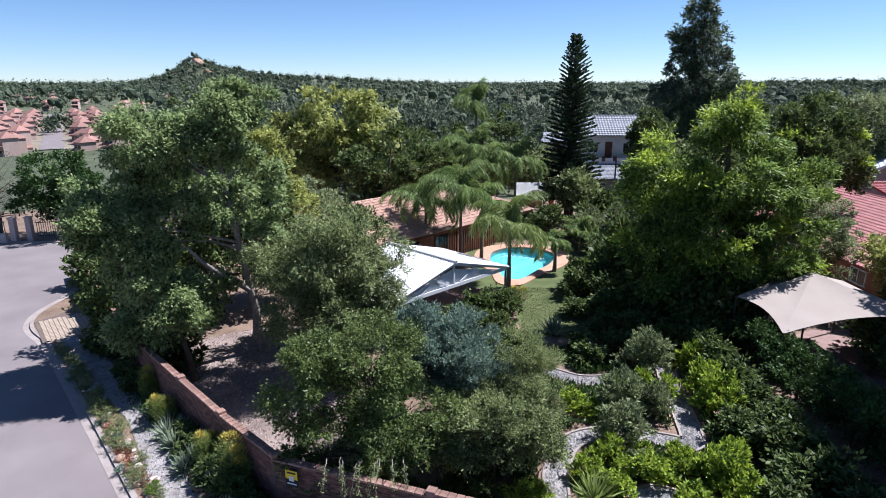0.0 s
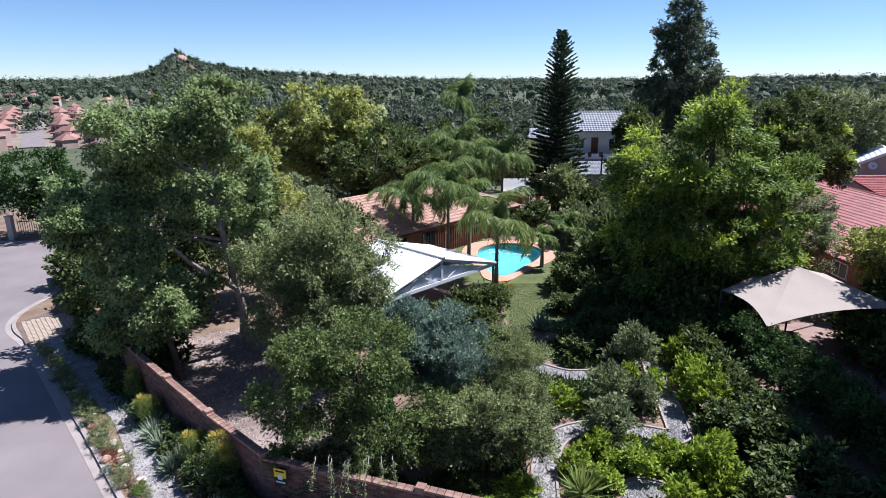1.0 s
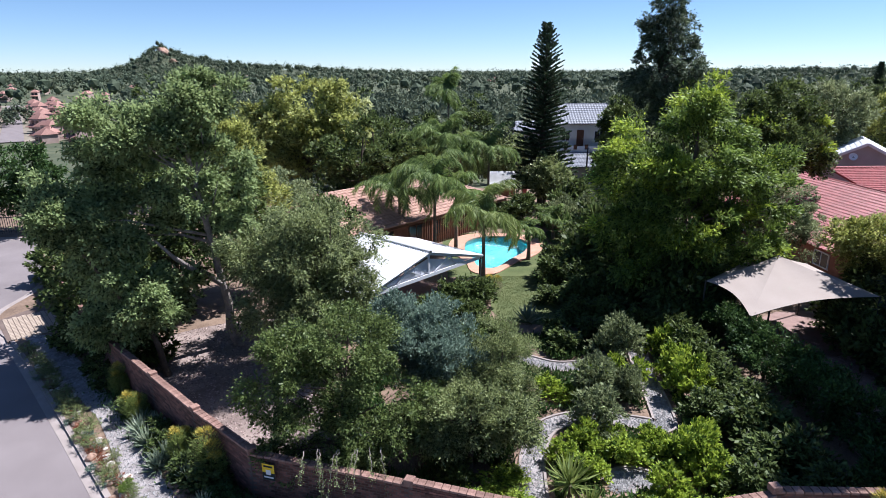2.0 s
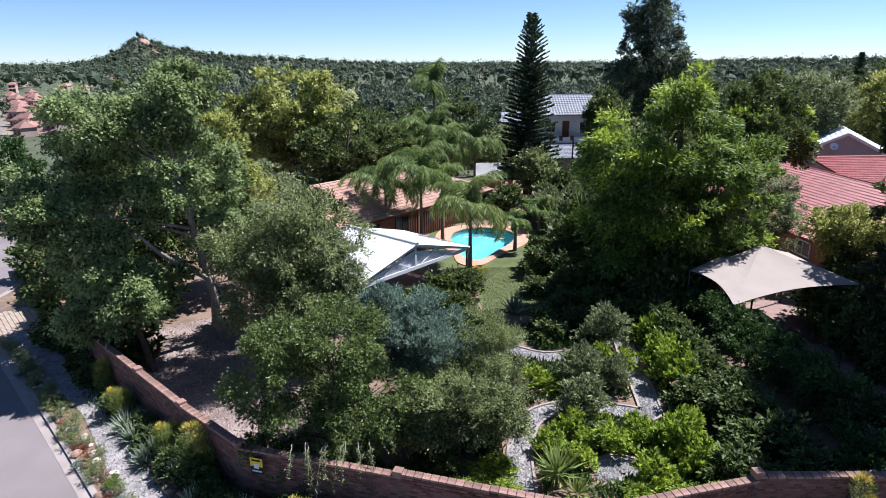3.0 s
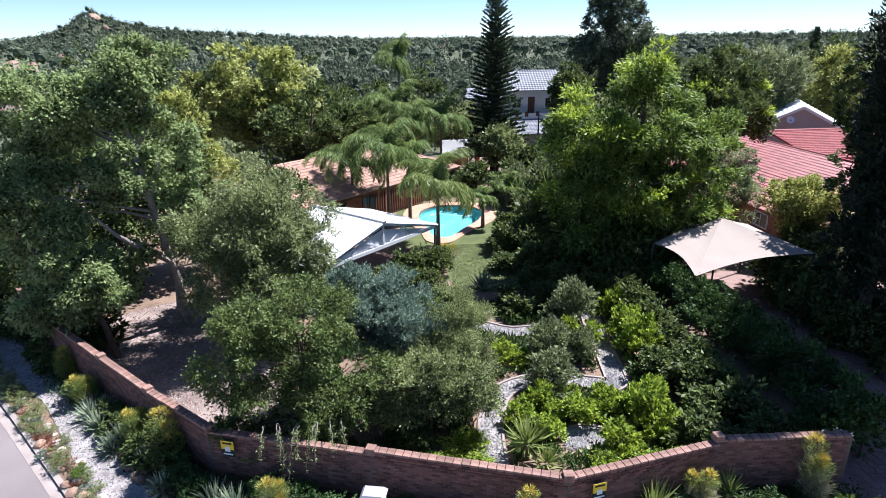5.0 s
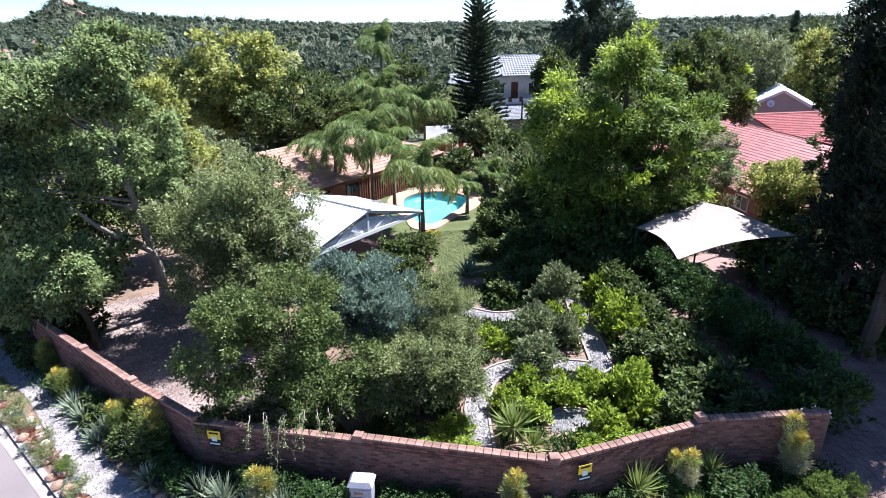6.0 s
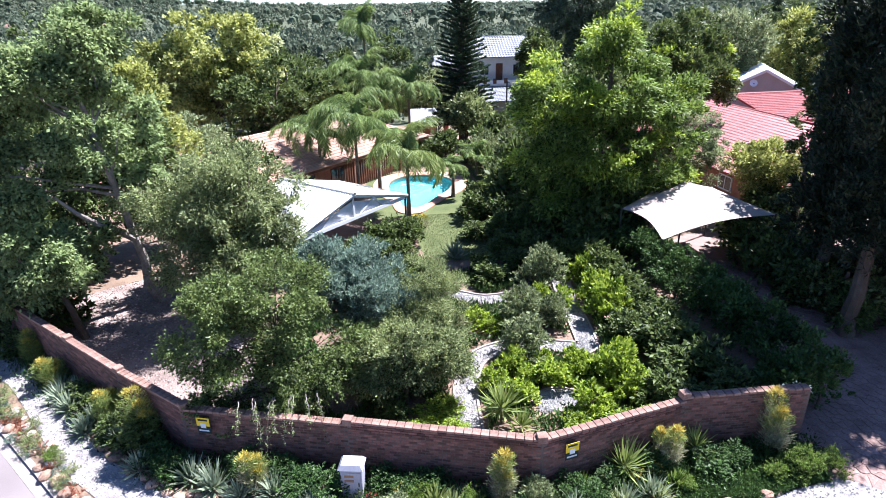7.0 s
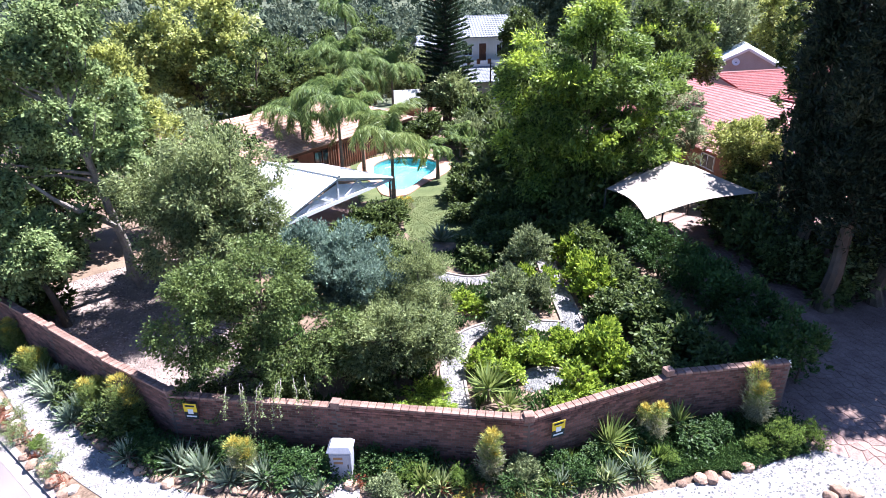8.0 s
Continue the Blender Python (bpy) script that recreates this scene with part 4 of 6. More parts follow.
tree("garden_shrub", (-2.6, 17.3), [(-0.2, 0.3, 4.2, 1.9, 1.7, 1.6), (-1.6, -0.3, 3.5, 1.5, 1.4, 1.6), (1.0, -0.4, 2.4, 1.9, 1.4, 1.5), (-0.8, -0.7, 1.6, 2.0, 1.2, 1.1)],
     L_shrub, M_darkbark, 64000, 0.098, "dark green dense multi-stemmed garden tree", sub=150, sub_r=0.42, shell=0.6, r=0.11, fork=0.3, seed=6, slim=0.5, up=-0.15, twigs=26)
tree("blue_green_shrub", (0.1, 19.6), [(0, 0, 3.7, 2.1, 1.8, 1.6), (-0.6, 0.2, 4.3, 1.5, 1.4, 1.1), (0.9, -0.2, 3.1, 1.6, 1.5, 1.4)],
     L_blue, M_darkbark, 52000, 0.11, "rounded blue-green coniferous garden shrub", sub=170, sub_r=0.34, r=0.12, fork=0.3, seed=7, slim=0.4, up=0.9, flat=1.1)
tree("olive_shrub", (2.7, 19.2), [(0, 0, 3.1, 1.6, 1.5, 1.6), (0.9, 0.2, 2.3, 1.2, 1.2, 1.5), (-0.2, -0.4, 1.7, 1.5, 1.3, 1.3)],
     L_olive, M_darkbark, 46000, 0.085, "grey-green olive-like bushy garden tree", sub=160, sub_r=0.36, r=0.1, fork=0.3, seed=8, slim=0.32, up=0.4)
tree("garden_shrub", (1.7, 17.2), [(0.1, 0, 2.2, 1.7, 1.2, 1.1), (1.2, 0.1, 1.7, 1.2, 1.1, 1.0), (-1.1, 0.0, 1.8, 1.2, 1.0, 1.1)],
     L_olive, M_darkbark, 46000, 0.095, "mid-green bushy tree beside the brick wall", sub=120, sub_r=0.4, shell=0.6, r=0.1, fork=0.3, seed=9, slim=0.45, up=-0.15)
tree("yellow_green_tree", (-10.8, 60), [(0, 0, 9.2, 4.4, 4.0, 3.6), (-3.4, 0, 7.0, 3.0, 3.0, 3.2), (3.4, 0, 7.2, 2.6, 3.0, 3.0), (0.5, -1.5, 5.0, 4.0, 3.0, 2.6)],
     L_yellow, M_darkbark, 44000, 0.30, "large yellow-green tree with dense crown", sub=190, sub_r=0.95, r=0.35, seed=10, slim=0.6, up=-0.3)
tree("tall_conifer", (31.0, 75, -1.5), [(0, 0, 8, 6.8, 5, 5.0), (0, 0, 13.5, 5.4, 4.6, 4.2), (0, 0, 18, 3.7, 3.4, 3.2), (0, 0, 21.4, 1.9, 1.9, 2.4), (-0.3, 0, 23.4, 0.7, 0.7, 1.2)],
     L_spire, M_darkbark, 42000, 0.42, "very tall dark green conifer with drooping foliage", sub=200, sub_r=1.05, r=0.5, seed=11, slim=0.35, up=-0.5, flat=1.2)
tree("pinnate_tree", (14.0, 30.6), [(0.3, 0, 8.8, 3.6, 3.0, 2.6), (-2.3, 0.2, 7.8, 2.1, 2.1, 2.5), (3.6, 0.4, 6.6, 2.6, 2.4, 2.6), (0.5, -0.8, 5.2, 4.2, 2.6, 2.6), (0.9, 0.3, 11.4, 1.5, 1.5, 1.5), (-2.0, 0.0, 4.2, 2.0, 2.0, 2.0), (4.4, 0.2, 3.8, 1.6, 1.8, 1.6)],
     L_bright, M_darkbark, 78000, 0.235, "large bright green tree with feathery compound leaves", sub=170, sub_r=0.78, flat=0.55, shell=0.6, r=0.24, fork=0.4, seed=12, slim=0.34, up=-0.3, twigs=24, young=L_lime, share=0.28)
tree("grey_olive_tree", (21.6, 33.0), [(0, 0, 5.2, 1.9, 2.0, 2.4), (0.3, 0, 3.6, 1.7, 1.8, 1.8), (-1.6, 0.6, 7.2, 1.4, 1.4, 1.6)], L_grey, M_darkbark, 24000, 0.13, "silvery grey-green olive tree beside the red roof", sub=110, sub_r=0.45, r=0.14, seed=13, slim=0.4)
tree("cypress", (20.1, 18.1), [(0, 0, 5.6, 1.5, 1.6, 2.0), (0, 0, 8.2, 1.75, 1.8, 2.8), (0, 0, 11.4, 1.6, 1.7, 3.0), (0.1, 0, 14.8, 1.3, 1.4, 2.8), (0.1, 0, 17.6, 0.9, 0.9, 2.0)],
     L_cyp, M_darkbark, 62000, 0.2, "huge dark columnar cypress beside the driveway", sub=330, sub_r=0.5, shell=0.2, twigs=0, r=0.32, fork=0.5, seed=14, slim=0.3, up=0.6, flat=1.4)
# Added behind the seen cypress, to keep sun off driveway and garden.
tree("cypress", (27.0, 23.0), [(0, 0, 4.6, 2.3, 2.3, 2.4), (0, 0, 7.8, 2.7, 2.6, 3.0), (0, 0, 11.4, 2.4, 2.4, 3.2), (0.1, 0, 15, 1.5, 1.5, 2.8)],
     L_cyp, M_darkbark, 34000, 0.25, "dark cypress added behind the driveway shrubs for its shade", sub=260, sub_r=0.55, r=0.3, fork=0.5, seed=17, slim=0.3, up=0.6, flat=1.4)
# Sun blocker for the right garden, added behind the huge cypress.
tree("cypress", (21.5, 21.4), [(0, 0, 4.6, 1.7, 1.8, 2.4), (0, 0, 8, 1.8, 1.9, 3.0), (0, 0, 11.6, 1.6, 1.6, 3.2), (0.1, 0, 15, 1.1, 1.1, 2.6)],
     L_cyp, M_darkbark, 22000, 0.28, "dark cypress added behind the huge one to shade the garden", sub=220, sub_r=0.55, r=0.3, fork=0.5, seed=45, slim=0.3, up=0.6, flat=1.4)
# Dense canopy added for more driveway shade, set where it is not seen.
tree("cypress", (25.0, 22.6), [(0, 0, 6.0, 2.4, 2.4, 3.0), (0, 0, 10.5, 2.6, 2.6, 3.4), (0, 0, 15, 2.2, 2.2, 3.4), (0.1, 0, 18.6, 1.4, 1.4, 2.6)],
     L_cyp, M_darkbark, 24000, 0.34, "tall dark cypress added to shade the driveway", sub=240, sub_r=0.7, r=0.3, fork=0.5, seed=47, slim=0.35, up=0.6, flat=1.4)
# Added out of sight behind the others, so the hedge falls in shade.
tree("cypress", (24.6, 25.0), [(0, 0, 5.0, 1.4, 1.4, 2.6), (0, 0, 8.6, 1.6, 1.6, 3.0), (0, 0, 12.2, 1.5, 1.5, 3.0), (0.1, 0, 15.4, 1.0, 1.0, 2.4)],
     L_cyp, M_darkbark, 18000, 0.3, "dark cypress added near the shade sail to shade the hedge", sub=200, sub_r=0.55, r=0.25, fork=0.5, seed=49, slim=0.32, up=0.6, flat=1.4)
tree("slender_tree", (26.0, 28.6), [(0, 0, 6.4, 1.3, 1.3, 2.0), (0, 0, 9.4, 1.4, 1.4, 2.0), (0.1, 0, 11.6, 1.0, 1.0, 1.4)], L_dark, M_darkbark, 9000, 0.22, "slender dark tree beside the shade sail", sub=60, sub_r=0.5, r=0.14, seed=48, slim=0.5)
# Off to the right of the view, added as a shade caster.
tree("driveway_shade_tree", (25.6, 20.3), [(0, 0, 8.0, 3.2, 3.0, 3.0), (1.5, 1.5, 10.5, 2.8, 2.6, 2.4), (-1.6, 0.6, 6.0, 2.4, 2.2, 2.0), (0, 0, 12.2, 1.9, 1.8, 1.6)], L_dark, M_darkbark, 20000, 0.26, "unseen spreading tree added to shade the driveway", sub=110, sub_r=0.8, r=0.2, seed=22, slim=0.6)
# Unseen; placed so the edge of its shadow crosses the driveway entrance.
tree("cypress", (22.4, 16.3), [(0, 0, 4.4, 2.2, 2.2, 2.4), (0, 0, 7.8, 2.5, 2.4, 3.0), (0, 0, 11.4, 2.1, 2.1, 3.2), (0.1, 0, 15, 1.3, 1.3, 2.8)],
     L_cyp, M_darkbark, 22000, 0.3, "unseen cypress placed for the shadow edge on the driveway entrance", sub=220, sub_r=0.6, r=0.3, fork=0.5, seed=24, slim=0.3, up=0.6, flat=1.4)
tree("cypress", (22.6, 18.0), [(0, 0, 4.4, 2.0, 2.0, 2.4), (0, 0, 7.8, 2.3, 2.2, 3.0), (0, 0, 11.4, 2.1, 2.1, 3.2), (0.1, 0, 15, 1.3, 1.3, 2.8)],
     L_cyp, M_darkbark, 24000, 0.28, "dark columnar cypress beside the driveway hedge", sub=220, sub_r=0.6, r=0.3, fork=0.5, seed=26, slim=0.3, up=0.6, flat=1.4)
# Another unseen blocker, added to cover a sunlit patch of driveway.
tree("cypress", (28.0, 19.6), [(0, 0, 4.4, 2.2, 2.2, 2.4), (0, 0, 7.8, 2.5, 2.4, 3.0), (0, 0, 11.4, 2.1, 2.1, 3.2), (0.1, 0, 15, 1.3, 1.3, 2.8)],
     L_cyp, M_darkbark, 20000, 0.3, "unseen cypress added to shade the driveway behind its entrance", sub=220, sub_r=0.6, r=0.3, fork=0.5, seed=28, slim=0.3, up=0.6, flat=1.4)
tree("blossoming_tree", (-6.5, 63), [(0, 0, 8.6, 1.2, 1.2, 2.4), (0.3, 0, 6.0, 1.6, 1.6, 2.0)], L_pale, M_darkbark, 5000, 0.36, "slender tree with pale cream-green crown", sub=50, sub_r=0.6, r=0.16, seed=23)
tree("round_tree", (-33.2, 51), [(0, 0, 5.2, 3.0, 2.8, 2.4), (-1.8, 0, 3.6, 2.2, 2.2, 2.0), (1.6, 0, 3.4, 2.4, 2.4, 2.2)], L_hedge, M_darkbark, 15000, 0.26, "rounded dark green street tree past the road", sub=110, sub_r=0.7, r=0.2, seed=15, slim=0.5)
tree("bare_tree", (-39.5, 51.5), [(0, 0, 5.0, 2.4, 2.4, 3.2), (0.8, 0, 3.2, 2.2, 2.0, 2.0)], L_twig, M_darkbark, 5200, 0.2, "sparse mauve-brown twiggy tree by the road", sub=110, sub_r=0.6, r=0.16, seed=16, slim=0.15, twigs=40)

# Trees in the middle distance: one of each kind, then copies.
MID = [
    ([(0, 0, 6.2, 3.6, 3.4, 3.0), (2.2, 0.4, 4.8, 2.6, 2.6, 2.4), (-2.4, -0.4, 4.6, 2.8, 2.6, 2.4)], L_dark, "dark green rounded tree in the neighbourhood"),
    ([(0, 0, 5.2, 3.0, 3.0, 2.6), (1.8, 0, 3.6, 2.4, 2.2, 2.0), (-1.8, 0.5, 3.8, 2.2, 2.4, 2.0)], L_olive, "grey-green spreading tree in the neighbourhood"),
    ([(0, 0, 8.0, 3.8, 3.6, 3.6), (0.5, 0, 11.0, 2.4, 2.4, 2.2), (-2.6, 0, 5.6, 2.8, 2.6, 2.6), (2.8, 0, 5.4, 2.6, 2.6, 2.6)], L_dark, "tall dark green tree in the neighbourhood"),
    ([(0, 0, 3.4, 2.2, 2.2, 1.9), (1.0, 0.3, 2.4, 1.7, 1.7, 1.5)], L_olive, "grey-green low tree in the neighbourhood"),
    ([(0, 0, 6.0, 2.8, 2.8, 3.0), (1.6, 0.3, 4.2, 2.4, 2.2, 2.2), (-1.7, 0, 4.0, 2.2, 2.2, 2.0)], L_yellow, "yellowish green tree in the neighbourhood"),
]
PLACES = [
    [(-5.4, 54), (-3.5, 56.5), (-4.5, 63), (1.0, 64), (38, 70), (46, 76), (-26, 62), (-20, 75), (28, 60), (-2, 76), (70, 84)],
    [(-1.5, 66), (6, 72), (-17, 66), (-31, 74), (24.5, 62), (56, 80), (19.5, 47), (16.5, 42.5), (10.5, 70)],
    [(-19.5, 49), (-24, 68), (-8, 78), (40, 80), (34, 84), (8, 86), (34, 70), (64, 74), (64, 96), (72, 104), (80, 108), (70, 114), (90, 114), (84, 124), (99, 120), (106, 128)],
    [(12.4, 57.0), (-5.5, 57.5)],
    [(62, 68), (-14, 84), (66, 80)],
]
for kind, ((balls, leaf, label), spots) in enumerate(zip(MID, PLACES)):
    first = None
    for k, (x, y) in enumerate(spots):
        z = height(x, y) - 0.05
        if first is None:
            first = tree("neighbourhood_tree", (x, y, z), balls, leaf, M_darkbark, 8500 if kind != 2 else 12000, 0.3, label, "tree", "trees of the neighbourhood", sub=70, sub_r=0.85, r=0.2, seed=40 + kind, slim=0.55)
        else:
            copy_thing(first, pose(x, y, z, 0, 0, (k * 137) % 360))


def norfolk(base, top, reach, label):
    """A pine with whorls of level branches, shorter towards the tip."""
    rng = np.random.default_rng(21)
    t = thing("norfolk_pine", base, label, "tree")
    part("trunk", tube([[(0, 0, -0.1, 0.35), (0, 0, top * 0.5, 0.2), (0, 0, top * 0.97, 0.03)]], 8), M_darkbark, t)
    ps, ax, arms = [], [], []
    z = 1.6
    while z < top - 0.3:
        s = 1 - z / top
        ln = reach * (s**0.58) + 0.06
        n = 8 if s > 0.2 else 6
        for k in range(n):
            a = 2 * math.pi * (k + rng.uniform(0, 0.6)) / n + z
            l2 = ln * rng.uniform(0.75, 1.1)
            d = np.array([math.cos(a), math.sin(a), 0.10 + 0.85 * (1 - s) ** 2])
            arms.append([(0, 0, z, 0.05 * (s + 0.3)), *[tuple([*(np.array([0, 0, z]) + d * l2), 0.01])]])
            m = int(130 * l2 / reach) + 24
            u = rng.uniform(0.12, 1.0, m)
            side = np.array([-d[1], d[0], 0])
            sg = rng.choice([-1, 1], m)[:, None]
            ps.append(np.array([0, 0, z]) + d * (u * l2)[:, None] + side * sg * (rng.uniform(0, 0.35, m) * (1.1 - u))[:, None])
            ax.append(d * 0.7 + side * sg * 0.7 + np.array([0, 0, 0.55]) + rng.normal(size=(m, 3)) * 0.25)
        z += 0.32 + 0.14 * s
    part("branch_whorl", tube(arms, 4), M_darkbark, t)
    p, a = np.concatenate(ps), np.concatenate(ax)
    part("needles", blades(p, a, rng.uniform(0.3, 0.5, len(p)) * np.clip(1.15 - p[:, 2] / top, 0.35, 1), 0.17, rng), L_pine, t)
    return t


norfolk((12.8, 60.0, -0.2), 17.7, 3.6, "tall dark Norfolk pine with level branch whorls")
norfolk((94.0, 121.0, height(94, 121) - 0.1), 15.0, 3.2, "distant dark Norfolk pine on the ridge")


def frond_leaves(rng, fronds, reach, leaflet, sag, low=0.55):
    """Leaflets and ribs of arching fronds round the origin."""
    ps, ax, ribs = [], [], []
    for k in range(fronds):
        a = 2.4 * k + rng.uniform(-0.3, 0.3)
        lift = low + (1.55 - low) * ((k * 0.618) % 1.0) + rng.uniform(-0.1, 0.1)
        ln = reach * rng.uniform(0.7, 1.2)
        bend = sag * rng.uniform(0.55, 1.25)
        u = np.linspace(0.0, 1.0, 40)
        ang = lift - (0.55 + bend) * u**1.6
        hor = np.cumsum(np.cos(ang)) * ln / 40
        zed = np.cumsum(np.sin(ang)) * ln / 40
        pts = np.stack([hor * math.cos(a), hor * math.sin(a), zed], 1)
        tang = unit(np.gradient(pts, axis=0))
        side = unit(np.cross(tang, [0, 0, 1.0]))
        ribs.append([(*pts[i], 0.035 * (1 - i / 44)) for i in range(0, 40, 6)])
        for sg in (-1, 1):
            for rep in range(4):
                ps.append(pts[4:] + rng.normal(size=(36, 3)) * 0.02)
                ax.append(side[4:] * sg * 0.75 + tang[4:] * 0.55 + np.array([0, 0, -0.85]) + rng.normal(size=(36, 3)) * 0.25)
    p, x = np.concatenate(ps), np.concatenate(ax)
    return blades(p, x, leaflet * rng.uniform(0.7, 1.15, len(p)), 0.036, rng, 0.04), tube(ribs, 4)


def palm(base, trunk_h, reach, label, seed, fronds=20, leaflet=0.72, sag=1.8, lean=0.0, leaf=None, low=0.3):
    rng = np.random.default_rng(seed)
    t = thing("palm_tree", base, label, "palm tree", "palms by the pool")
    part("trunk", tube([[(0, 0, -0.1, 0.17), (lean * 0.3, 0, trunk_h * 0.4, 0.12), (lean * 0.7, 0, trunk_h * 0.8, 0.10), (lean, 0, trunk_h, 0.11)]], 10), M_palmbark, t)
    leaves, ribs = frond_leaves(rng, int(fronds * 1.45), reach, leaflet, sag, low)
    for ob in (part("frond_crown", leaves, leaf or L_palm, t), part("rib_crown", ribs, L_palm, t)):
        ob.location = (lean, 0, trunk_h)
    return t


palm((4.35, 37.3), 4.1, 3.1, "feathery palm with slim trunk beside the pool", 31, 18, leaf=L_agave)
palm((8.0, 40.6), 2.3, 1.3, "young palm on the lawn by the pool", 32, 14, 0.4)
palm((2.9, 42.9), 4.5, 3.2, "tall feather palm before the brick house", 33, 18)
palm((1.3, 42.3), 5.6, 3.4, "tall feather palm before the brick house", 34, 19)
palm((-1.3, 43.9), 4.4, 3.4, "tall feather palm before the brick house", 35, 19)
palm((2.7, 58.0, -0.1), 7.0, 3.6, "tall feather palm beyond the house", 36, 20)
palm((4.2, 56.0, -0.1), 5.6, 3.3, "tall feather palm beyond the house", 37, 19)
palm((7.0, 57.0, -0.1), 6.0, 3.4, "tall feather palm beyond the house", 38, 19)
palm((0.4, 59.0, -0.2), 6.4, 3.4, "tall feather palm beyond the house", 28, 19)
palm((3.4, 62.5), 11.6, 2.0, "tall fan-crowned palm above the trees", 39, 34, 0.9, 0.3, low=-0.9)
palm((11.0, 46.0), 1.5, 1.5, "low spiky palm at the end of the lawn", 30, 16, 0.45, 0.4, low=0.2)
palm((-24.5, 52.0), 4.0, 2.4, "palm with drooping fronds past the road", 29, 20)


# ---- far woods ----
def woods(name, label, r0, r1, count, per, size, rad, seed, leaf, a0=-44, a1=56):
    """Many far trees, each a few clumps of leaves, as one mass."""
    rng = np.random.default_rng(seed)
    rr = np.sqrt(rng.uniform(r0 * r0, r1 * r1, count))
    aa = np.radians(rng.uniform(a0, a1, count))
    x, y = rr * np.sin(aa), rr * np.cos(aa)
    keep = ~((x / y < -0.46) & (rr > 80) & (rr < 520))
    keep |= (rng.uniform(size=count) < 0.03) & (rr > 300)
    keep &= ~((x > 13) & (x < 31) & (y < 96))
    u, v = (x + 598) * 0.928 + (y - 1490) * 0.373, (y - 1490) * 0.928 - (x + 598) * 0.373
    keep &= ~((np.abs(u - 12) < 13) & (v > -100) & (v < -50))
    x, y = x[keep], y[keep]
    z = np.array([height(a, b) for a, b in zip(x, y)])
    hgt = rad * rng.uniform(0.65, 1.0, len(x)) * rng.choice([1.0, 1.2, 1.7], len(x))
    sub = 4
    cen = np.stack([x, y, z + hgt * 0.9], 1)[:, None] + unit(rng.normal(size=(len(x), sub, 3))) * (hgt[:, None, None] * np.array([0.55, 0.55, 0.38]))
    cen = cen.reshape(-1, 3)
    k = np.repeat(np.arange(len(cen)), max(per // sub, 1))
    e = unit(rng.normal(size=(len(k), 3)))
    hh = np.repeat(hgt, sub)[k][:, None]
    p = cen[k] + e * hh * 0.55 * rng.uniform(0.5, 1, (len(k), 1))
    s = size * rng.uniform(0.7, 1.3, len(k))
    # the dense inside of each clump
    ico = bmesh.new()
    bmesh.ops.create_icosphere(ico, subdivisions=1, radius=1.0)
    iv, it = np.array([v.co[:] for v in ico.verts]), np.array([[v.index for v in f.verts] for f in ico.faces])
    ico.free()
    if r0 > 50:
        heart, hr = (cen, np.repeat(hgt, sub) * 0.2) if r0 < 300 else (np.stack([x, y, z + hgt * 0.8], 1), hgt * 0.46)
        bv = heart[:, None] + iv[None] * hr[:, None, None] * rng.uniform(0.75, 1.2, (len(heart), len(iv), 1))
        bt = (it[None] + (np.arange(len(heart)) * len(iv))[:, None, None]).reshape(-1, 3)
        tagged(part(name + "_inside", raw(name, bv.reshape(-1, 3).tolist(), bt.tolist()), leaf), label, "trees", "", "stuff")
    ob = part(name, blades(p, unit(e + rng.normal(size=(len(k), 3)) * 0.6 + [0, 0, 0.3]), s, s * 0.8, rng), leaf)
    return tagged(ob, label, "trees", "", "stuff")


woods("near_woods", "dense dark green trees of the suburb", 86, 170, 300, 320, 0.6, 3.8, 51, L_far)
woods("near_woods_olive", "dense olive-green trees of the suburb", 86, 170, 170, 320, 0.6, 3.4, 54, L_far_olive)
woods("middle_woods", "dense dark green trees in the valley", 165, 380, 1750, 104, 1.25, 5.2, 52, L_far)
woods("middle_woods_olive", "dense olive-green trees in the valley", 165, 380, 1000, 104, 1.25, 4.6, 55, L_far_olive)
woods("far_woods", "continuous dark green trees to the ridge", 370, 2300, 4200, 28, 2.4, 8.0, 53, L_far)
woods("far_woods_olive", "continuous olive-green trees to the ridge", 370, 2300, 2500, 28, 2.4, 7.2, 56, L_far_olive)
woods("hill_woods", "scrubby dark green trees on the hill", 1150, 1750, 2600, 25, 2.4, 3.6, 57, L_far, -31, -12)


# ---- hedge and garden plants ----
def bush_proto(name, at, leaf, n, size, label, category="shrub", group="", seed=1, sub=60, sub_r=0.34, slim=0.5, up=0.0, flat=0.9):
    """A bush one metre in radius and two high, for copies."""
    return tree(name, at, [(0, 0, 1.15, 0.72, 0.72, 0.66), (0.3, 0.2, 0.7, 0.62, 0.6, 0.55), (-0.35, -0.1, 0.65, 0.58, 0.6, 0.5)], leaf, M_darkbark, n, size, label, category, group, sub=sub, sub_r=sub_r, r=0.045, fork=0.25, seed=seed, slim=slim, up=up, flat=flat, twigs=10)


def spread(proto_of, spots, z=0.0):
    """Copies of a first bush over spots (x, y, radius, height), turned and sized one by one."""
    proto = None
    for k, (x, y, r, h) in enumerate(spots):
        if proto is None:
            proto = proto_of((x, y, z))
            ob = proto
        else:
            ob = copy_thing(proto, pose(x, y, z, 0, 0, (k * 97) % 360))
        ob.scale = (r, r, h / 2)


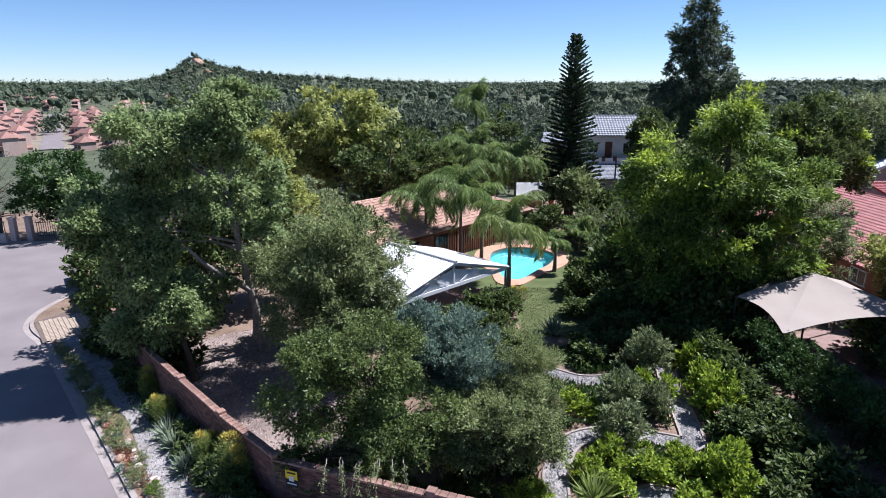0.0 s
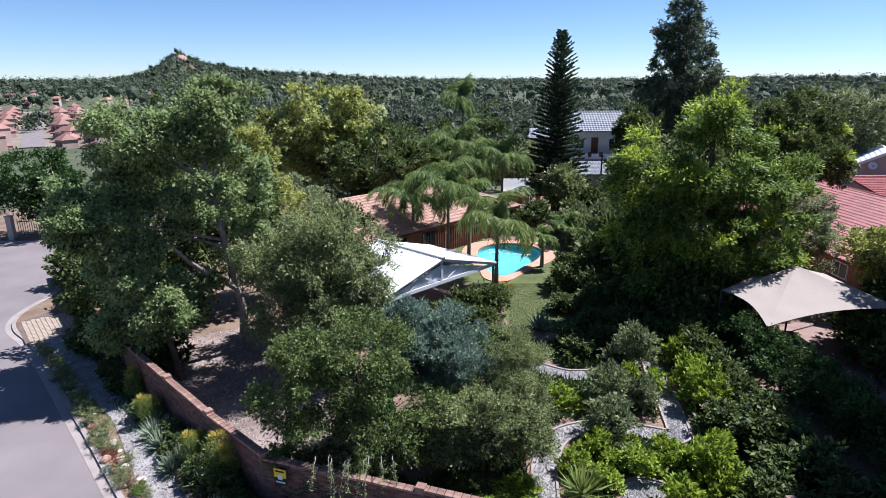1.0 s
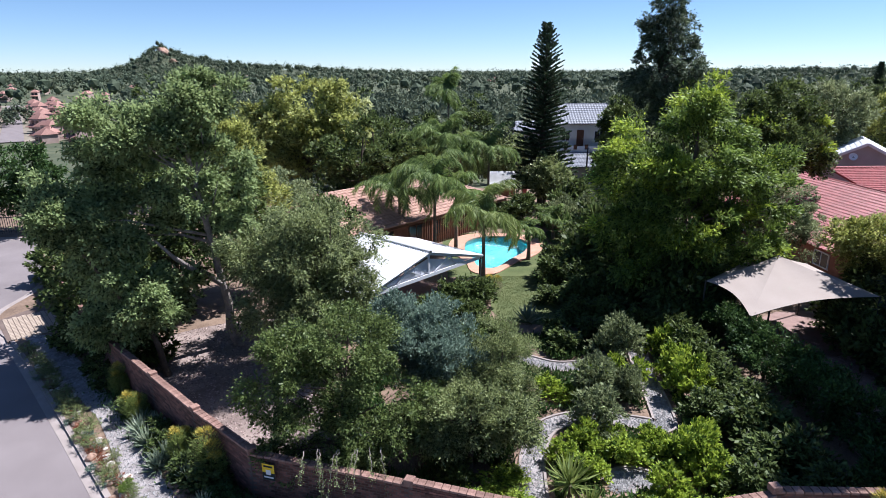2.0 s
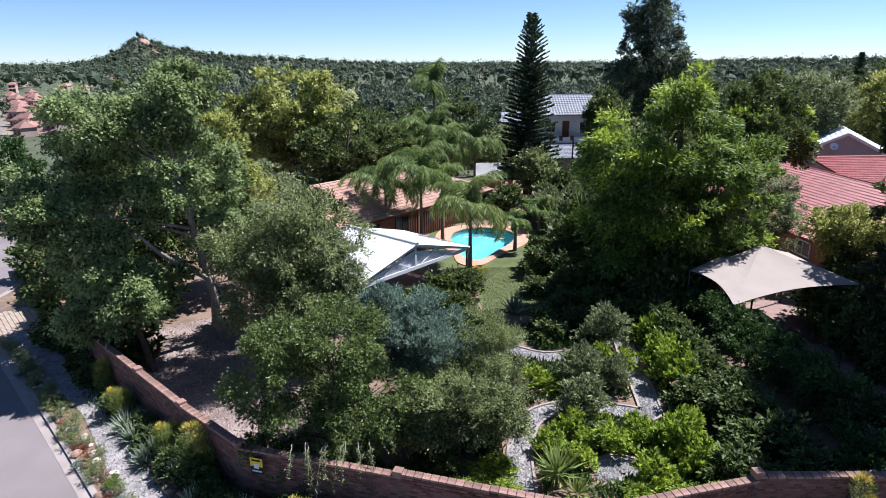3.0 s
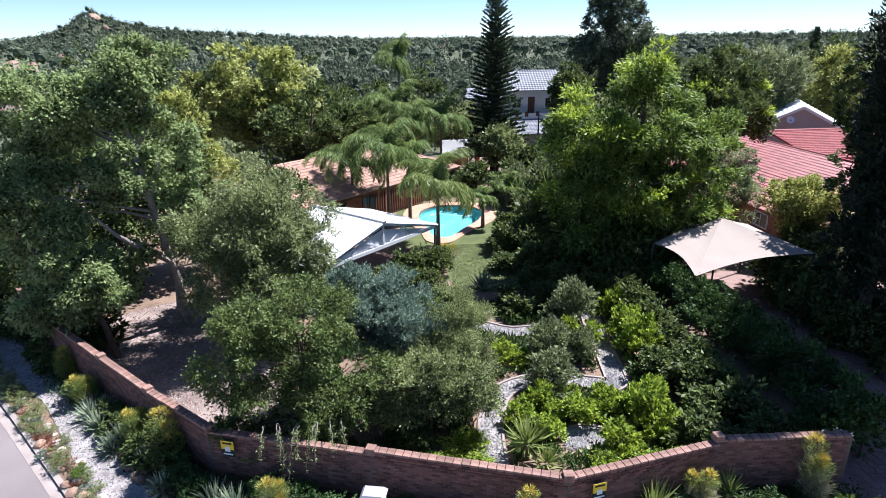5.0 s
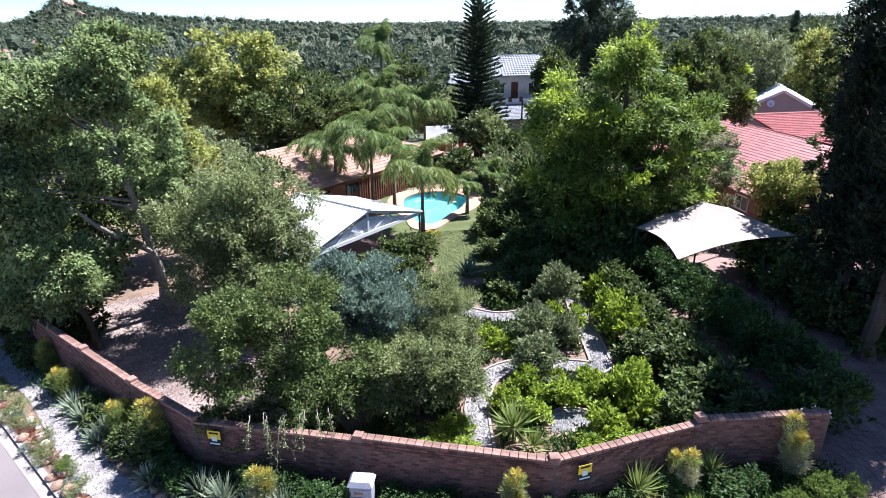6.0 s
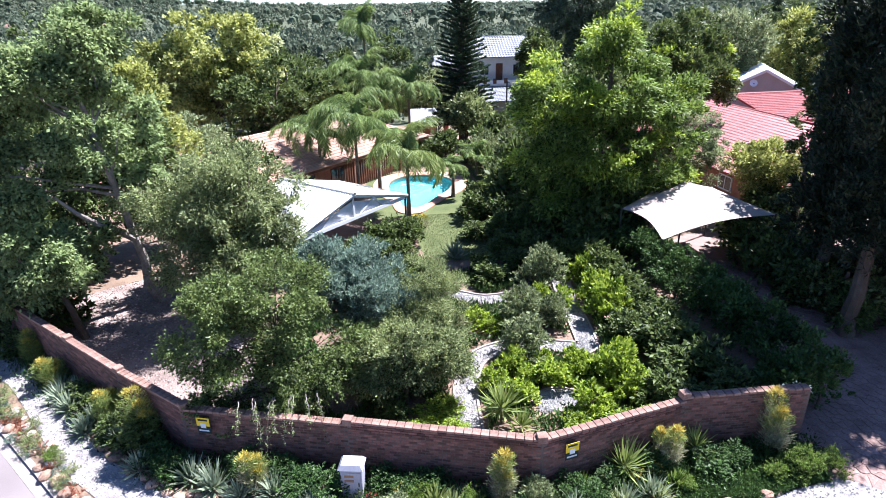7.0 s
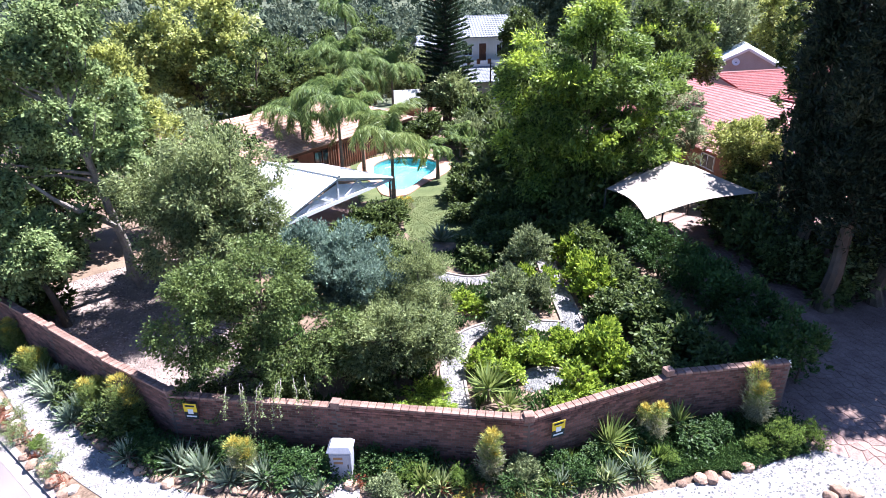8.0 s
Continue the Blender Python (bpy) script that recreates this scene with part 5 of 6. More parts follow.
LIME = [(9.1, 16.9, 0.85, 1.7), (9.3, 15.9, 0.7, 1.4), (7.8, 15.3, 0.7, 1.2), (7.0, 17.3, 0.7, 1.0), (5.7, 18.1, 0.6, 1.1), (4.9, 17.2, 0.55, 0.9), (8.3, 17.9, 0.6, 1.0), (10.2, 18.3, 0.5, 1.0), (7.9, 17.4, 0.5, 0.9), (11.2, 21.2, 0.9, 1.9), (11.4, 23.1, 0.8, 1.7), (11.4, 25.1, 0.7, 1.6), (8.4, 22.7, 0.5, 1.3), (6.1, 21.3, 0.5, 0.7), (5.6, 16.6, 0.6, 0.9), (9.0, 22.2, 0.7, 1.3), (10.9, 22.4, 0.7, 1.4), (5.4, 21.9, 0.6, 0.9), (7.6, 22.9, 0.6, 1.0), (9.9, 17.7, 0.6, 1.1), (7.0, 18.2, 0.5, 0.8), (6.2, 17.6, 0.5, 0.8)]
spread(lambda p: bush_proto("lime_shrub", p, L_lime, 2400, 0.22, "bright lime-green broad-leaved garden shrub", "shrub", "lime shrubs of the garden", 61, 32, 0.32, 0.5, 0.5), LIME)
LOW = [(2.7, 16.3, 0.75, 0.6), (3.2, 16.4, 0.5, 0.55), (2.2, 15.8, 0.55, 0.5), (1.6, 15.2, 0.6, 0.7), (0.6, 15.2, 0.6, 0.6), (3.1, 15.4, 0.5, 0.5), (6.9, 14.6, 0.6, 0.8), (8.4, 14.3, 0.6, 0.8), (9.4, 14.2, 0.6, 0.8)]
spread(lambda p: bush_proto("low_shrub", p, L_lime, 2600, 0.12, "low yellow-green ground-hugging shrub behind the wall", "shrub", "low shrubs of the garden", 62), LOW)
GREY = [(9.2, 24.7, 1.15, 2.3), (6.6, 19.1, 1.1, 1.8), (7.3, 21.5, 1.05, 1.9), (8.5, 21.2, 0.7, 1.6), (10.8, 38.1, 1.5, 2.8), (12.7, 38.2, 1.2, 2.4), (4.7, 12.0, 0.55, 0.9), (0.8, 12.2, 0.55, 0.8), (10.9, 34.6, 1.1, 2.0), (12.2, 47.6, 1.6, 3.0), (14.8, 48.4, 1.6, 3.2)]
spread(lambda p: bush_proto("grey_green_shrub", p, L_grey, 5200, 0.14, "grey-green fine-leaved rounded garden shrub", "shrub", "grey shrubs of the garden", 63, 60, 0.3, 0.42, 0.5), GREY)
DARK = [(2.2, 25.6, 1.1, 1.8), (1.0, 24.4, 1.0, 1.7), (3.4, 27.2, 0.9, 1.4), (3.2, 23.6, 0.9, 1.4), (12.4, 14.6, 0.9, 1.7), (12.5, 16.2, 1.0, 1.9), (12.4, 17.9, 1.0, 1.9), (12.6, 19.6, 1.0, 1.8), (12.3, 21.2, 0.9, 1.7), (12.5, 22.9, 1.0, 1.9), (12.4, 24.6, 1.0, 2.0), (12.3, 26.2, 1.0, 2.0), (20.4, 23.0, 1.3, 2.8), (20.6, 25.2, 1.3, 2.8), (21.4, 27.2, 1.2, 2.6), (20.0, 21.2, 1.1, 2.2), (13.4, 29.2, 2.0, 4.2), (15.2, 30.2, 1.8, 4.2), (9.6, 52.4, 1.6, 2.8), (8.0, 51.0, 1.4, 2.2), (12.8, 50.6, 1.7, 3.2), (11.4, 49.6, 1.2, 2.0), (14.4, 52.6, 2.0, 4.2), (6.4, 52.2, 1.6, 2.8), (8.6, 35.2, 1.2, 2.0), (9.0, 37.0, 1.2, 2.4), (7.6, 32.0, 0.9, 1.2), (11.6, 36.0, 1.9, 5.4), (12.8, 34.2, 2.0, 5.8), (10.4, 33.6, 1.3, 2.4), (11.2, 39.4, 1.6, 3.4), (9.6, 31.2, 1.2, 2.0), (8.9, 29.3, 1.0, 1.5), (20.6, 20.4, 1.1, 2.2), (21.6, 22.2, 1.2, 2.6), (20.6, 18.4, 1.0, 1.8), (22.4, 25.6, 1.2, 2.6), (23.6, 27.8, 1.3, 3.0), (24.6, 30.0, 1.3, 2.8), (7.1, 26.0, 0.9, 1.2), (6.9, 27.5, 0.8, 1.2), (8.6, 27.0, 0.9, 1.3), (10.0, 28.4, 1.1, 1.8), (11.3, 27.2, 1.0, 1.8), (11.6, 18.4, 1.2, 1.7), (11.4, 16.3, 1.1, 1.6), (10.4, 15.2, 1.0, 1.4), (11.2, 14.6, 0.9, 1.3), (11.0, 19.5, 0.9, 1.5), (13.3, 27.9, 1.3, 2.6), (12.2, 31.8, 1.9, 3.6), (13.1, 28.9, 1.6, 3.2), (15.2, 29.4, 1.7, 3.4), (10.6, 31.0, 1.3, 2.4), (2.7, 31.6, 1.0, 1.9), (1.8, 29.8, 1.0, 1.6),
        (3.8, 32.6, 0.8, 1.6), (1.2, 16.4, 0.6, 1.0), (-1.8, 16.6, 0.8, 1.2), (12.6, 34.6, 1.8, 3.4), (14.6, 34.5, 1.9, 3.8), (13.4, 41.0, 1.7, 3.2), (13.8, 44.5, 1.8, 3.6), (17.8, 32.6, 1.8, 3.6), (9.4, 26.0, 0.8, 1.2), (9.4, 31.2, 1.2, 2.0), (9.9, 33.2, 1.3, 2.2), (10.2, 35.6, 1.3, 2.4), (12.0, 36.6, 1.5, 3.0), (8.2, 29.0, 0.8, 1.1), (3.0, 29.8, 0.8, 1.3), (0.7, 28.4, 1.2, 2.2), (-0.7, 27.0, 1.1, 2.0), (1.9, 30.6, 1.1, 2.2), (3.4, 31.6, 1.0, 2.0)]
spread(lambda p: bush_proto("dark_shrub", p, L_dark, 2600, 0.2, "dark green dense shrub in the shaded garden", "shrub", "dark shrubs of the garden", 64, 70, 0.32, 0.5), DARK)
SIDE = [(27.8, 33.5, 1.3, 2.4), (30.6, 37.6, 1.3, 2.0), (28.6, 36.2, 1.2, 2.0), (26.2, 30.4, 1.5, 3.2), (20.8, 20.4, 1.2, 2.0), (22.2, 19.1, 1.4, 2.4), (24.6, 19.3, 1.5, 2.6), (22.6, 22.9, 1.4, 2.6), (23.2, 26.2, 1.2, 2.2), (25.7, 22.4, 1.6, 3.4), (27.4, 20.2, 1.8, 3.4), (24.6, 28.2, 1.2, 2.4)]
spread(lambda p: bush_proto("driveway_shrub", p, L_olive, 2800, 0.19, "green shrub in the shade beside the driveway", "shrub", "shrubs by the driveway", 65, 70, 0.32, 0.5), SIDE)
GREEN = [(12.6, 11.4, 0.62, 1.1), (13.5, 11.35, 0.45, 1.0), (11.7, 11.5, 0.42, 0.7), (-9.4, 16.4, 0.36, 0.6), (-7.9, 17.4, 0.4, 0.7), (2.9, 12.1, 0.45, 0.75), (1.5, 12.6, 0.5, 0.8), (8.9, 11.6, 0.4, 0.6), (-9.9, 21.2, 0.45, 1.1)]
spread(lambda p: bush_proto("round_green_bush", p, L_bright, 3600, 0.11, "compact fresh-green rounded bush on the verge", "bush", "round bushes of the verge", 66, 80, 0.26, 0.35, 0.6), GREEN, 0.1)
VERGE = [(6.2, 11.6, 0.5, 0.8), (1.1, 12.9, 0.5, 0.8), (-1.9, 13.6, 0.7, 0.9), (-1.1, 13.3, 0.7, 0.9), (4.2, 11.6, 0.45, 0.7), (10.8, 12.2, 0.55, 0.9), (10.0, 12.1, 0.65, 0.8), (7.0, 12.1, 0.55, 0.7), (-5.6, 15.0, 0.65, 0.9), (-6.2, 15.7, 0.55, 0.9), (-3.4, 14.6, 0.65, 0.9), (-2.4, 14.2, 0.6, 0.9), (1.9, 13.0, 0.6, 0.8), (5.6, 12.0, 0.55, 0.8), (8.4, 12.4, 0.55, 0.8), (0.6, 13.4, 0.55, 0.7)]
spread(lambda p: bush_proto("verge_shrub", p, L_hedge, 2600, 0.13, "dark green leafy shrub at the foot of the wall", "shrub", "verge shrubs", 67), VERGE, 0.1)
BED = [(-13.3, 23.2, 0.6, 1.0), (-14.3, 24.6, 0.75, 1.1), (-11.3, 21.1, 0.6, 0.9), (-9.6, 19.4, 0.6, 0.9), (-9.0, 18.6, 0.6, 0.9), (-7.6, 17.0, 0.7, 1.0), (-6.8, 16.5, 0.7, 1.1), (-16.1, 26.5, 0.9, 1.6), (-17.2, 28.6, 0.9, 2.2), (-18.5, 30.3, 0.8, 2.2), (-20.6, 33.3, 0.9, 2.2), (-16.9, 27.2, 0.9, 1.6), (-22.3, 36.0, 1.0, 2.2), (-23.6, 37.4, 1.3, 2.4), (-19.6, 33.5, 1.6, 3.4), (-17.0, 30.2, 1.6, 3.2), (-14.8, 27.6, 1.5, 2.8), (-12.4, 25.2, 1.2, 2.2)]
spread(lambda p: bush_proto("wall_shrub", p, L_dark, 2600, 0.18, "dark shrub spilling over the boundary wall", "shrub", "shrubs along the wall", 68), BED, 0.1)
BLUES = [(-8.45 - 0.8 * k + 0.3 * math.sin(k * 1.7), 14.95 + 0.93 * k + 0.2 * math.cos(k * 2.9), 0.24 + 0.05 * (k % 3), 0.26 + 0.05 * (k % 2)) for k in range(14)]
spread(lambda p: bush_proto("blue_succulent", p, L_blue, 1100, 0.16, "blue-green rosette succulent among the rockery stones", "succulent", "blue succulents of the verge", 75, 30, 0.3, 0.4, 0.8), BLUES, 0.1)
RIM = [(-8.6 - 0.72 * k + 0.25 * math.sin(k * 2.3), 15.5 + 0.84 * k + 0.25 * math.cos(k * 1.9), 0.22 + 0.05 * (k % 3), 0.34 + 0.06 * (k % 4)) for k in range(13)] + [(-10.5, 17.5, 0.36, 0.5), (-11.9, 19.0, 0.36, 0.5), (-12.4, 19.9, 0.45, 0.6), (-13.3, 20.8, 0.4, 0.6), (-14.0, 21.5, 0.45, 0.7), (-14.7, 22.4, 0.4, 0.6), (-15.6, 23.3, 0.42, 0.6), (-16.6, 24.4, 0.46, 0.7), (-17.6, 25.6, 0.42, 0.7), (-18.7, 26.7, 0.42, 0.7), (-8.7, 15.2, 0.3, 0.45)]
spread(lambda p: bush_proto("kerb_shrub", p, L_olive, 2200, 0.10, "low green shrub between kerb and gravel path", "shrub", "shrubs by the kerb", 69), RIM, 0.1)
REDS = [(-8.4 - 0.9 * k + 0.2 * math.sin(k * 3.1), 15.0 + 1.05 * k, 0.2 + 0.04 * (k % 3), 0.26) for k in range(9)] + [(-10.9, 18.0, 0.3, 0.4), (-9.8, 16.9, 0.28, 0.36), (-8.2, 14.6, 0.3, 0.4), (-11.3, 18.5, 0.26, 0.34), (0.15, 12.75, 0.24, 0.4), (2.4, 12.0, 0.3, 0.36), (3.3, 11.7, 0.3, 0.4), (-11.6, 18.7, 0.28, 0.3)]
spread(lambda p: bush_proto("red_succulent", p, L_red, 900, 0.14, "rusty red succulent clump among the stones", "succulent", "red succulents of the verge", 70, 30, 0.3, 0.3, 0.8), REDS, 0.1)

hedge = thing("hedge", (15.0, 28.3), "glossy dark green clipped hedge beside the driveway", "hedge")
rng = np.random.default_rng(71)
hedge_balls = [(0.1 * math.sin(k * 1.7) + 0.015 * k, -0.95 * k, 1.3, 1.05, 0.75, 1.05) for k in range(16)]
p, out, cen, rad, _ = cloud(rng, hedge_balls, 42000, 260, 0.42, 0.4)
part("crown", blades(p, out, 0.13 * rng.uniform(0.7, 1.35, len(p)), 0.075, rng), L_hedge, hedge)
for b in hedge_balls:
    part("stem", tube([[(b[0], b[1], -0.05, 0.05), (b[0] + 0.05, b[1], 0.6, 0.04), (b[0], b[1] + 0.05, 1.4, 0.02)]], 6), M_darkbark, hedge)


def rosette(name, at, n, reach, width, leaf, label, category, seed, low=-0.05, group="", stem=0.0):
    """Stiff leaves from one heart, the outer ones lower, each in two bent halves."""
    rng = np.random.default_rng(seed)
    t = thing(name, at, label, category, group)
    k = np.arange(n)
    el = low + (1.45 - low) * (k / n) ** 0.8
    az = k * 2.39996
    ax = np.stack([np.cos(az) * np.cos(el), np.sin(az) * np.cos(el), np.sin(el)], 1) + rng.normal(size=(n, 3)) * 0.05
    p = np.zeros((n, 3)) + ax * 0.03 + [0, 0, stem + 0.05]
    part("leaf_rosette", blades(p, ax, reach * rng.uniform(0.75, 1.1, n), width * rng.uniform(0.8, 1.2, n), rng, 0.06), leaf, t)
    if stem:
        part("stem", tube([[(0, 0, -0.05, 0.08), (0, 0, stem, 0.07)]], 7), M_palmbark, t)
    return t


yucca = rosette("yucca", (4.7, 15.6, 0.0), 90, 1.05, 0.07, L_agave, "bright green spiky yucca behind the brick wall", "yucca", 81, -0.3, "", 0.5)
rosette("yucca", (5.2, 15.0, 0.0), 60, 0.7, 0.06, L_agave, "small green spiky yucca behind the wall", "yucca", 82, -0.2, "", 0.15)
rosette("yucca", (7.5, 12.4, 0.1), 80, 0.95, 0.075, L_agave, "yellow-green spiky yucca on the verge", "yucca", 83, -0.25, "", 0.35)
rosette("yucca", (9.9, 12.7, 0.1), 60, 0.8, 0.06, L_agave, "spiky yucca with dry leaf tips by the wall", "yucca", 84, -0.4, "", 0.4)
rosette("yucca", (1.9, 12.4, 0.1), 46, 0.75, 0.09, L_agave, "yellow-green agave rosette on the verge", "agave", 85, 0.0)
ALOES = [(7.1, 11.4), (7.9, 11.5), (-5.0, 14.7), (-4.3, 14.2), (-3.5, 13.7), (-6.6, 15.4), (-9.8, 19.0), (-8.7, 18.0), (-1.5, 12.95), (-9.9, 20.0), (-2.5, 13.6), (-7.6, 16.9), (5.6, 11.5), (-8.9, 17.6), (-10.3, 19.6)]
aloe = None
for k, (x, y) in enumerate(ALOES):
    if aloe is None:
        aloe = rosette("aloe", (x, y, 0.1), 70, 0.62, 0.065, L_aloe, "pale grey-green aloe rosette on the verge", "aloe", 86, 0.0, "aloes of the verge")
        ob = aloe
    else:
        ob = copy_thing(aloe, pose(x, y, 0.1, 0, 0, k * 71))
    s = 1.0 + 0.12 * (k % 4)
    ob.scale = (s, s, s)
L_yucca = leafmat("leaf_pale_yucca", (0.14, 0.19, 0.06), (0.46, 0.50, 0.24), 0.3, 0.3, 0.45)
for k, (x, y, n, reach, w, leaf, label) in enumerate((
        (4.6, 11.75, 170, 0.85, 0.03, L_grey, "grey-green tufted grass clump on the verge"), (6.05, 12.1, 120, 0.6, 0.035, L_bright, "fresh green strappy clump on the verge"),
        (5.3, 11.45, 90, 0.5, 0.04, L_agave, "yellow-green strappy clump by the gravel"), (8.0, 11.35, 80, 0.6, 0.045, L_yucca, "pale striped spider-like aloe by the gravel"),
        (6.9, 11.35, 80, 0.62, 0.045, L_yucca, "pale striped spider-like aloe by the gravel"), (2.35, 12.15, 80, 0.6, 0.05, L_yucca, "pale yellow-green agave before the wall"),
        (-1.0, 12.75, 60, 0.5, 0.05, L_aloe, "small grey-green agave by the kiosk"), (-7.2, 16.6, 80, 0.6, 0.045, L_aloe, "grey-green spiky aloe beside the stones"),
        (-10.6, 20.4, 80, 0.7, 0.06, L_aloe, "grey-green spiky aloe below the wall"), (8.75, 11.75, 90, 0.5, 0.06, L_bright, "broad-leaved green clump on the verge"))):
    rosette("verge_rosette", (x, y, 0.1), n, reach, w, leaf, label, "succulent", 200 + k, 0.05)
GOLD = [(5.75, 11.35, 0.28, 0.4), (3.05, 11.75, 0.26, 0.4), (1.05, 12.45, 0.22, 0.45), (7.7, 12.0, 0.3, 0.5), (8.35, 12.25, 0.3, 0.55), (2.75, 11.6, 0.2, 0.3), (4.25, 11.35, 0.22, 0.32), (0.95, 12.75, 0.26, 0.6)]
spread(lambda p: bush_proto("golden_shrub", p, L_orange, 1300, 0.1, "small golden-leaved shrub on the verge", "shrub", "golden shrubs of the verge", 76, 40, 0.3, 0.4), GOLD, 0.1)
rosette("fern", (-3.9, 16.2, 0.0), 40, 0.7, 0.12, L_palm, "small green fern inside the wall corner", "fern", 87, -0.1)
rosette("strelitzia", (5.9, 29.4, 0.0), 46, 1.1, 0.14, L_aloe, "clump of grey-green sword-shaped leaves by the lawn", "plant", 88, 0.3)
rosette("spiky_palm", (12.0, 45.0, 0.0), 70, 1.7, 0.13, L_palm, "spiky green yucca palm beyond the lawn", "yucca", 89, -0.3, "", 1.0)


def firestick(at, r, h, seed, stem_leaf, group="firesticks of the verge"):
    """Upright bunches of thin sticks: pale below, green above, orange at the tips, in two or three uneven columns."""
    rng = np.random.default_rng(seed)
    t = thing("firestick_plant", at, "pencil-stemmed succulent, pale yellow with orange tips", "succulent", group)
    n = 4200
    col = rng.integers(0, 3, n)
    off = rng.normal(size=(3, 2)) * r * 0.5
    tall = np.array([1.0, 0.8, 0.62])[col]
    z = rng.uniform(0.04, 1.0, n) ** 0.85
    rr = r * 1.0 * np.sqrt(rng.uniform(0, 1, n)) * np.interp(z, [0, 0.25, 0.6, 0.85, 1.0], [0.6, 1.0, 0.95, 0.7, 0.3]) * (0.85 + 0.3 * np.sin(z * 17 + col))
    a = rng.uniform(0, 2 * math.pi, n)
    p = np.column_stack([rr * np.cos(a), rr * np.sin(a), z * h * 0.92 * tall])
    p[:, :2] += off[col] * (0.4 + 0.6 * z[:, None])
    ax = np.stack([np.cos(a) * 0.6, np.sin(a) * 0.6, np.full(n, 0.75)], 1) + rng.normal(size=(n, 3)) * 0.35
    tip = z + rng.normal(size=n) * 0.05 > 0.9
    mid = (z + rng.normal(size=n) * 0.08 > 0.66) & ~tip
    low = ~tip & ~mid
    ln = rng.uniform(0.12, 0.25, n)
    tagged(part("stem_mass", blades(p[low], ax[low], ln[low], 0.016, rng, 0.05), stem_leaf, t), kind="stuff")
    tagged(part("upper_mass", blades(p[mid], ax[mid], ln[mid], 0.017, rng, 0.05), L_agave, t, "yellow-green upper stems"), kind="stuff")
    tagged(part("tip_mass", blades(p[tip], ax[tip], ln[tip] * 0.8, 0.02, rng, 0.05), L_orange, t, "orange-yellow stem tips"), kind="stuff")
    part("trunk", tube([[(0, 0, -0.05, 0.06), (0, 0, h * 0.6, 0.03)]], 6), M_bark, t)
    return t


for k, (x, y, r, h) in enumerate([(-3.1, 14.0, 0.31, 1.5), (3.7, 12.2, 0.31, 1.9), (8.9, 12.55, 0.27, 1.7), (12.5, 12.5, 0.37, 2.4), (-8.3, 18.0, 0.33, 1.6), (-10.9, 20.6, 0.33, 1.4), (-12.4, 22.6, 0.33, 1.5), (-6.9, 16.9, 0.6, 2.0), (4.6, 33.6, 0.37, 1.3)]):
    firestick((x, y, 0.1), r, h, 100 + k, L_agave if 4 <= k < 8 else L_fire)

rng = np.random.default_rng(120)
n = 26000
u, v = rng.uniform(0, 1, n), rng.uniform(0, 1, n)
gx, gy = 8.6 + u * 4.6, 10.95 + v * 0.85 + 0.12 * np.sin(u * 9)
p = np.stack([gx, gy, 0.1 + rng.uniform(0, 0.16, n)], 1)
cover = part("ground_cover", blades(p, rng.normal(size=(n, 3)) * 0.6 + [0, 0, 0.7], rng.uniform(0.05, 0.1, n), 0.05, rng), L_hedge)
tagged(cover, "dense green ground cover along the gravel", "ground cover", "", "stuff")
n = 30000
t = rng.uniform(0, 1, n)
seg = rng.integers(0, 4, n)
wp = np.array([(-12.8, 23.4), (-5.6, 15.6), (4.8, 12.0), (9.6, 12.6), (13.4, 12.4)])
base = wp[seg] + (wp[seg + 1] - wp[seg]) * t[:, None] + rng.normal(size=(n, 2)) * 0.42 + [0, -0.25]
p = np.column_stack([base, 0.1 + rng.uniform(0, 0.28, n)])
under = part("verge_undergrowth", blades(p, rng.normal(size=(n, 3)) * 0.5 + [0, 0, 0.8], rng.uniform(0.06, 0.17, n), 0.05, rng), L_hedge)
tagged(under, "low mixed green undergrowth at the wall's foot", "undergrowth", "", "stuff")
n = 75000
gx, gy = rng.uniform(-3.0, 13.1, n), rng.uniform(13.8, 27.5, n)
ok = (gy > 15.4 - 0.2 * gx) & (gx < 13.1) & (np.sin(gx * 2.1) + np.sin(gy * 1.7 + gx) > -0.6)
for way in ([(3.55, 15.2), (3.9, 17.6), (4.8, 19.5), (6.6, 20.1), (8.4, 19.6), (9.3, 19.4), (9.7, 21.0), (10.1, 23.6), (10.6, 26.0)], [(4.8, 25.2), (6.2, 24.3), (7.8, 24.4), (9.0, 25.3)], [(6.4, 16.0), (7.0, 16.5), (8.0, 15.9)]):
    for q in smooth(way, 6):
        ok &= (gx - q[0]) ** 2 + (gy - q[1]) ** 2 > 0.42
p = np.stack([gx, gy, rng.uniform(0, 0.22, n)], 1)[ok]
gard = part("garden_undergrowth", blades(p, rng.normal(size=p.shape) * 0.5 + [0, 0, 0.8], rng.uniform(0.1, 0.34, len(p)), 0.07, rng), L_hedge)
tagged(gard, "low dark green undergrowth between garden shrubs", "undergrowth", "", "stuff")
n = 60000
gx, gy = rng.uniform(4.2, 13, n), rng.uniform(29, 48, n)
ok = ((gy < 37) | (gx > 10.4)) & (gx > 4.3 + 0.08 * (gy - 30)) & (gx < 12.6)
p = np.stack([gx, gy, np.full(n, 0.012)], 1)[ok]
turf = part("lawn_grass", blades(p, rng.normal(size=p.shape) * 0.45 + [0, 0, 0.9], rng.uniform(0.03, 0.07, len(p)), 0.025, rng), L_grass)
tagged(turf, "short green grass blades of the lawn", "grass", "", "stuff")


# hanging twigs over the wall
rng = np.random.default_rng(125)
twig = thing("hanging_branch", (-2.3, 15.3, 2.3), "leafy twigs hanging over the brick wall", "branch")
paths, ps = [], []
for k in range(9):
    dx = -1.1 + 0.27 * k + 0.16 * math.sin(k * 2.7)
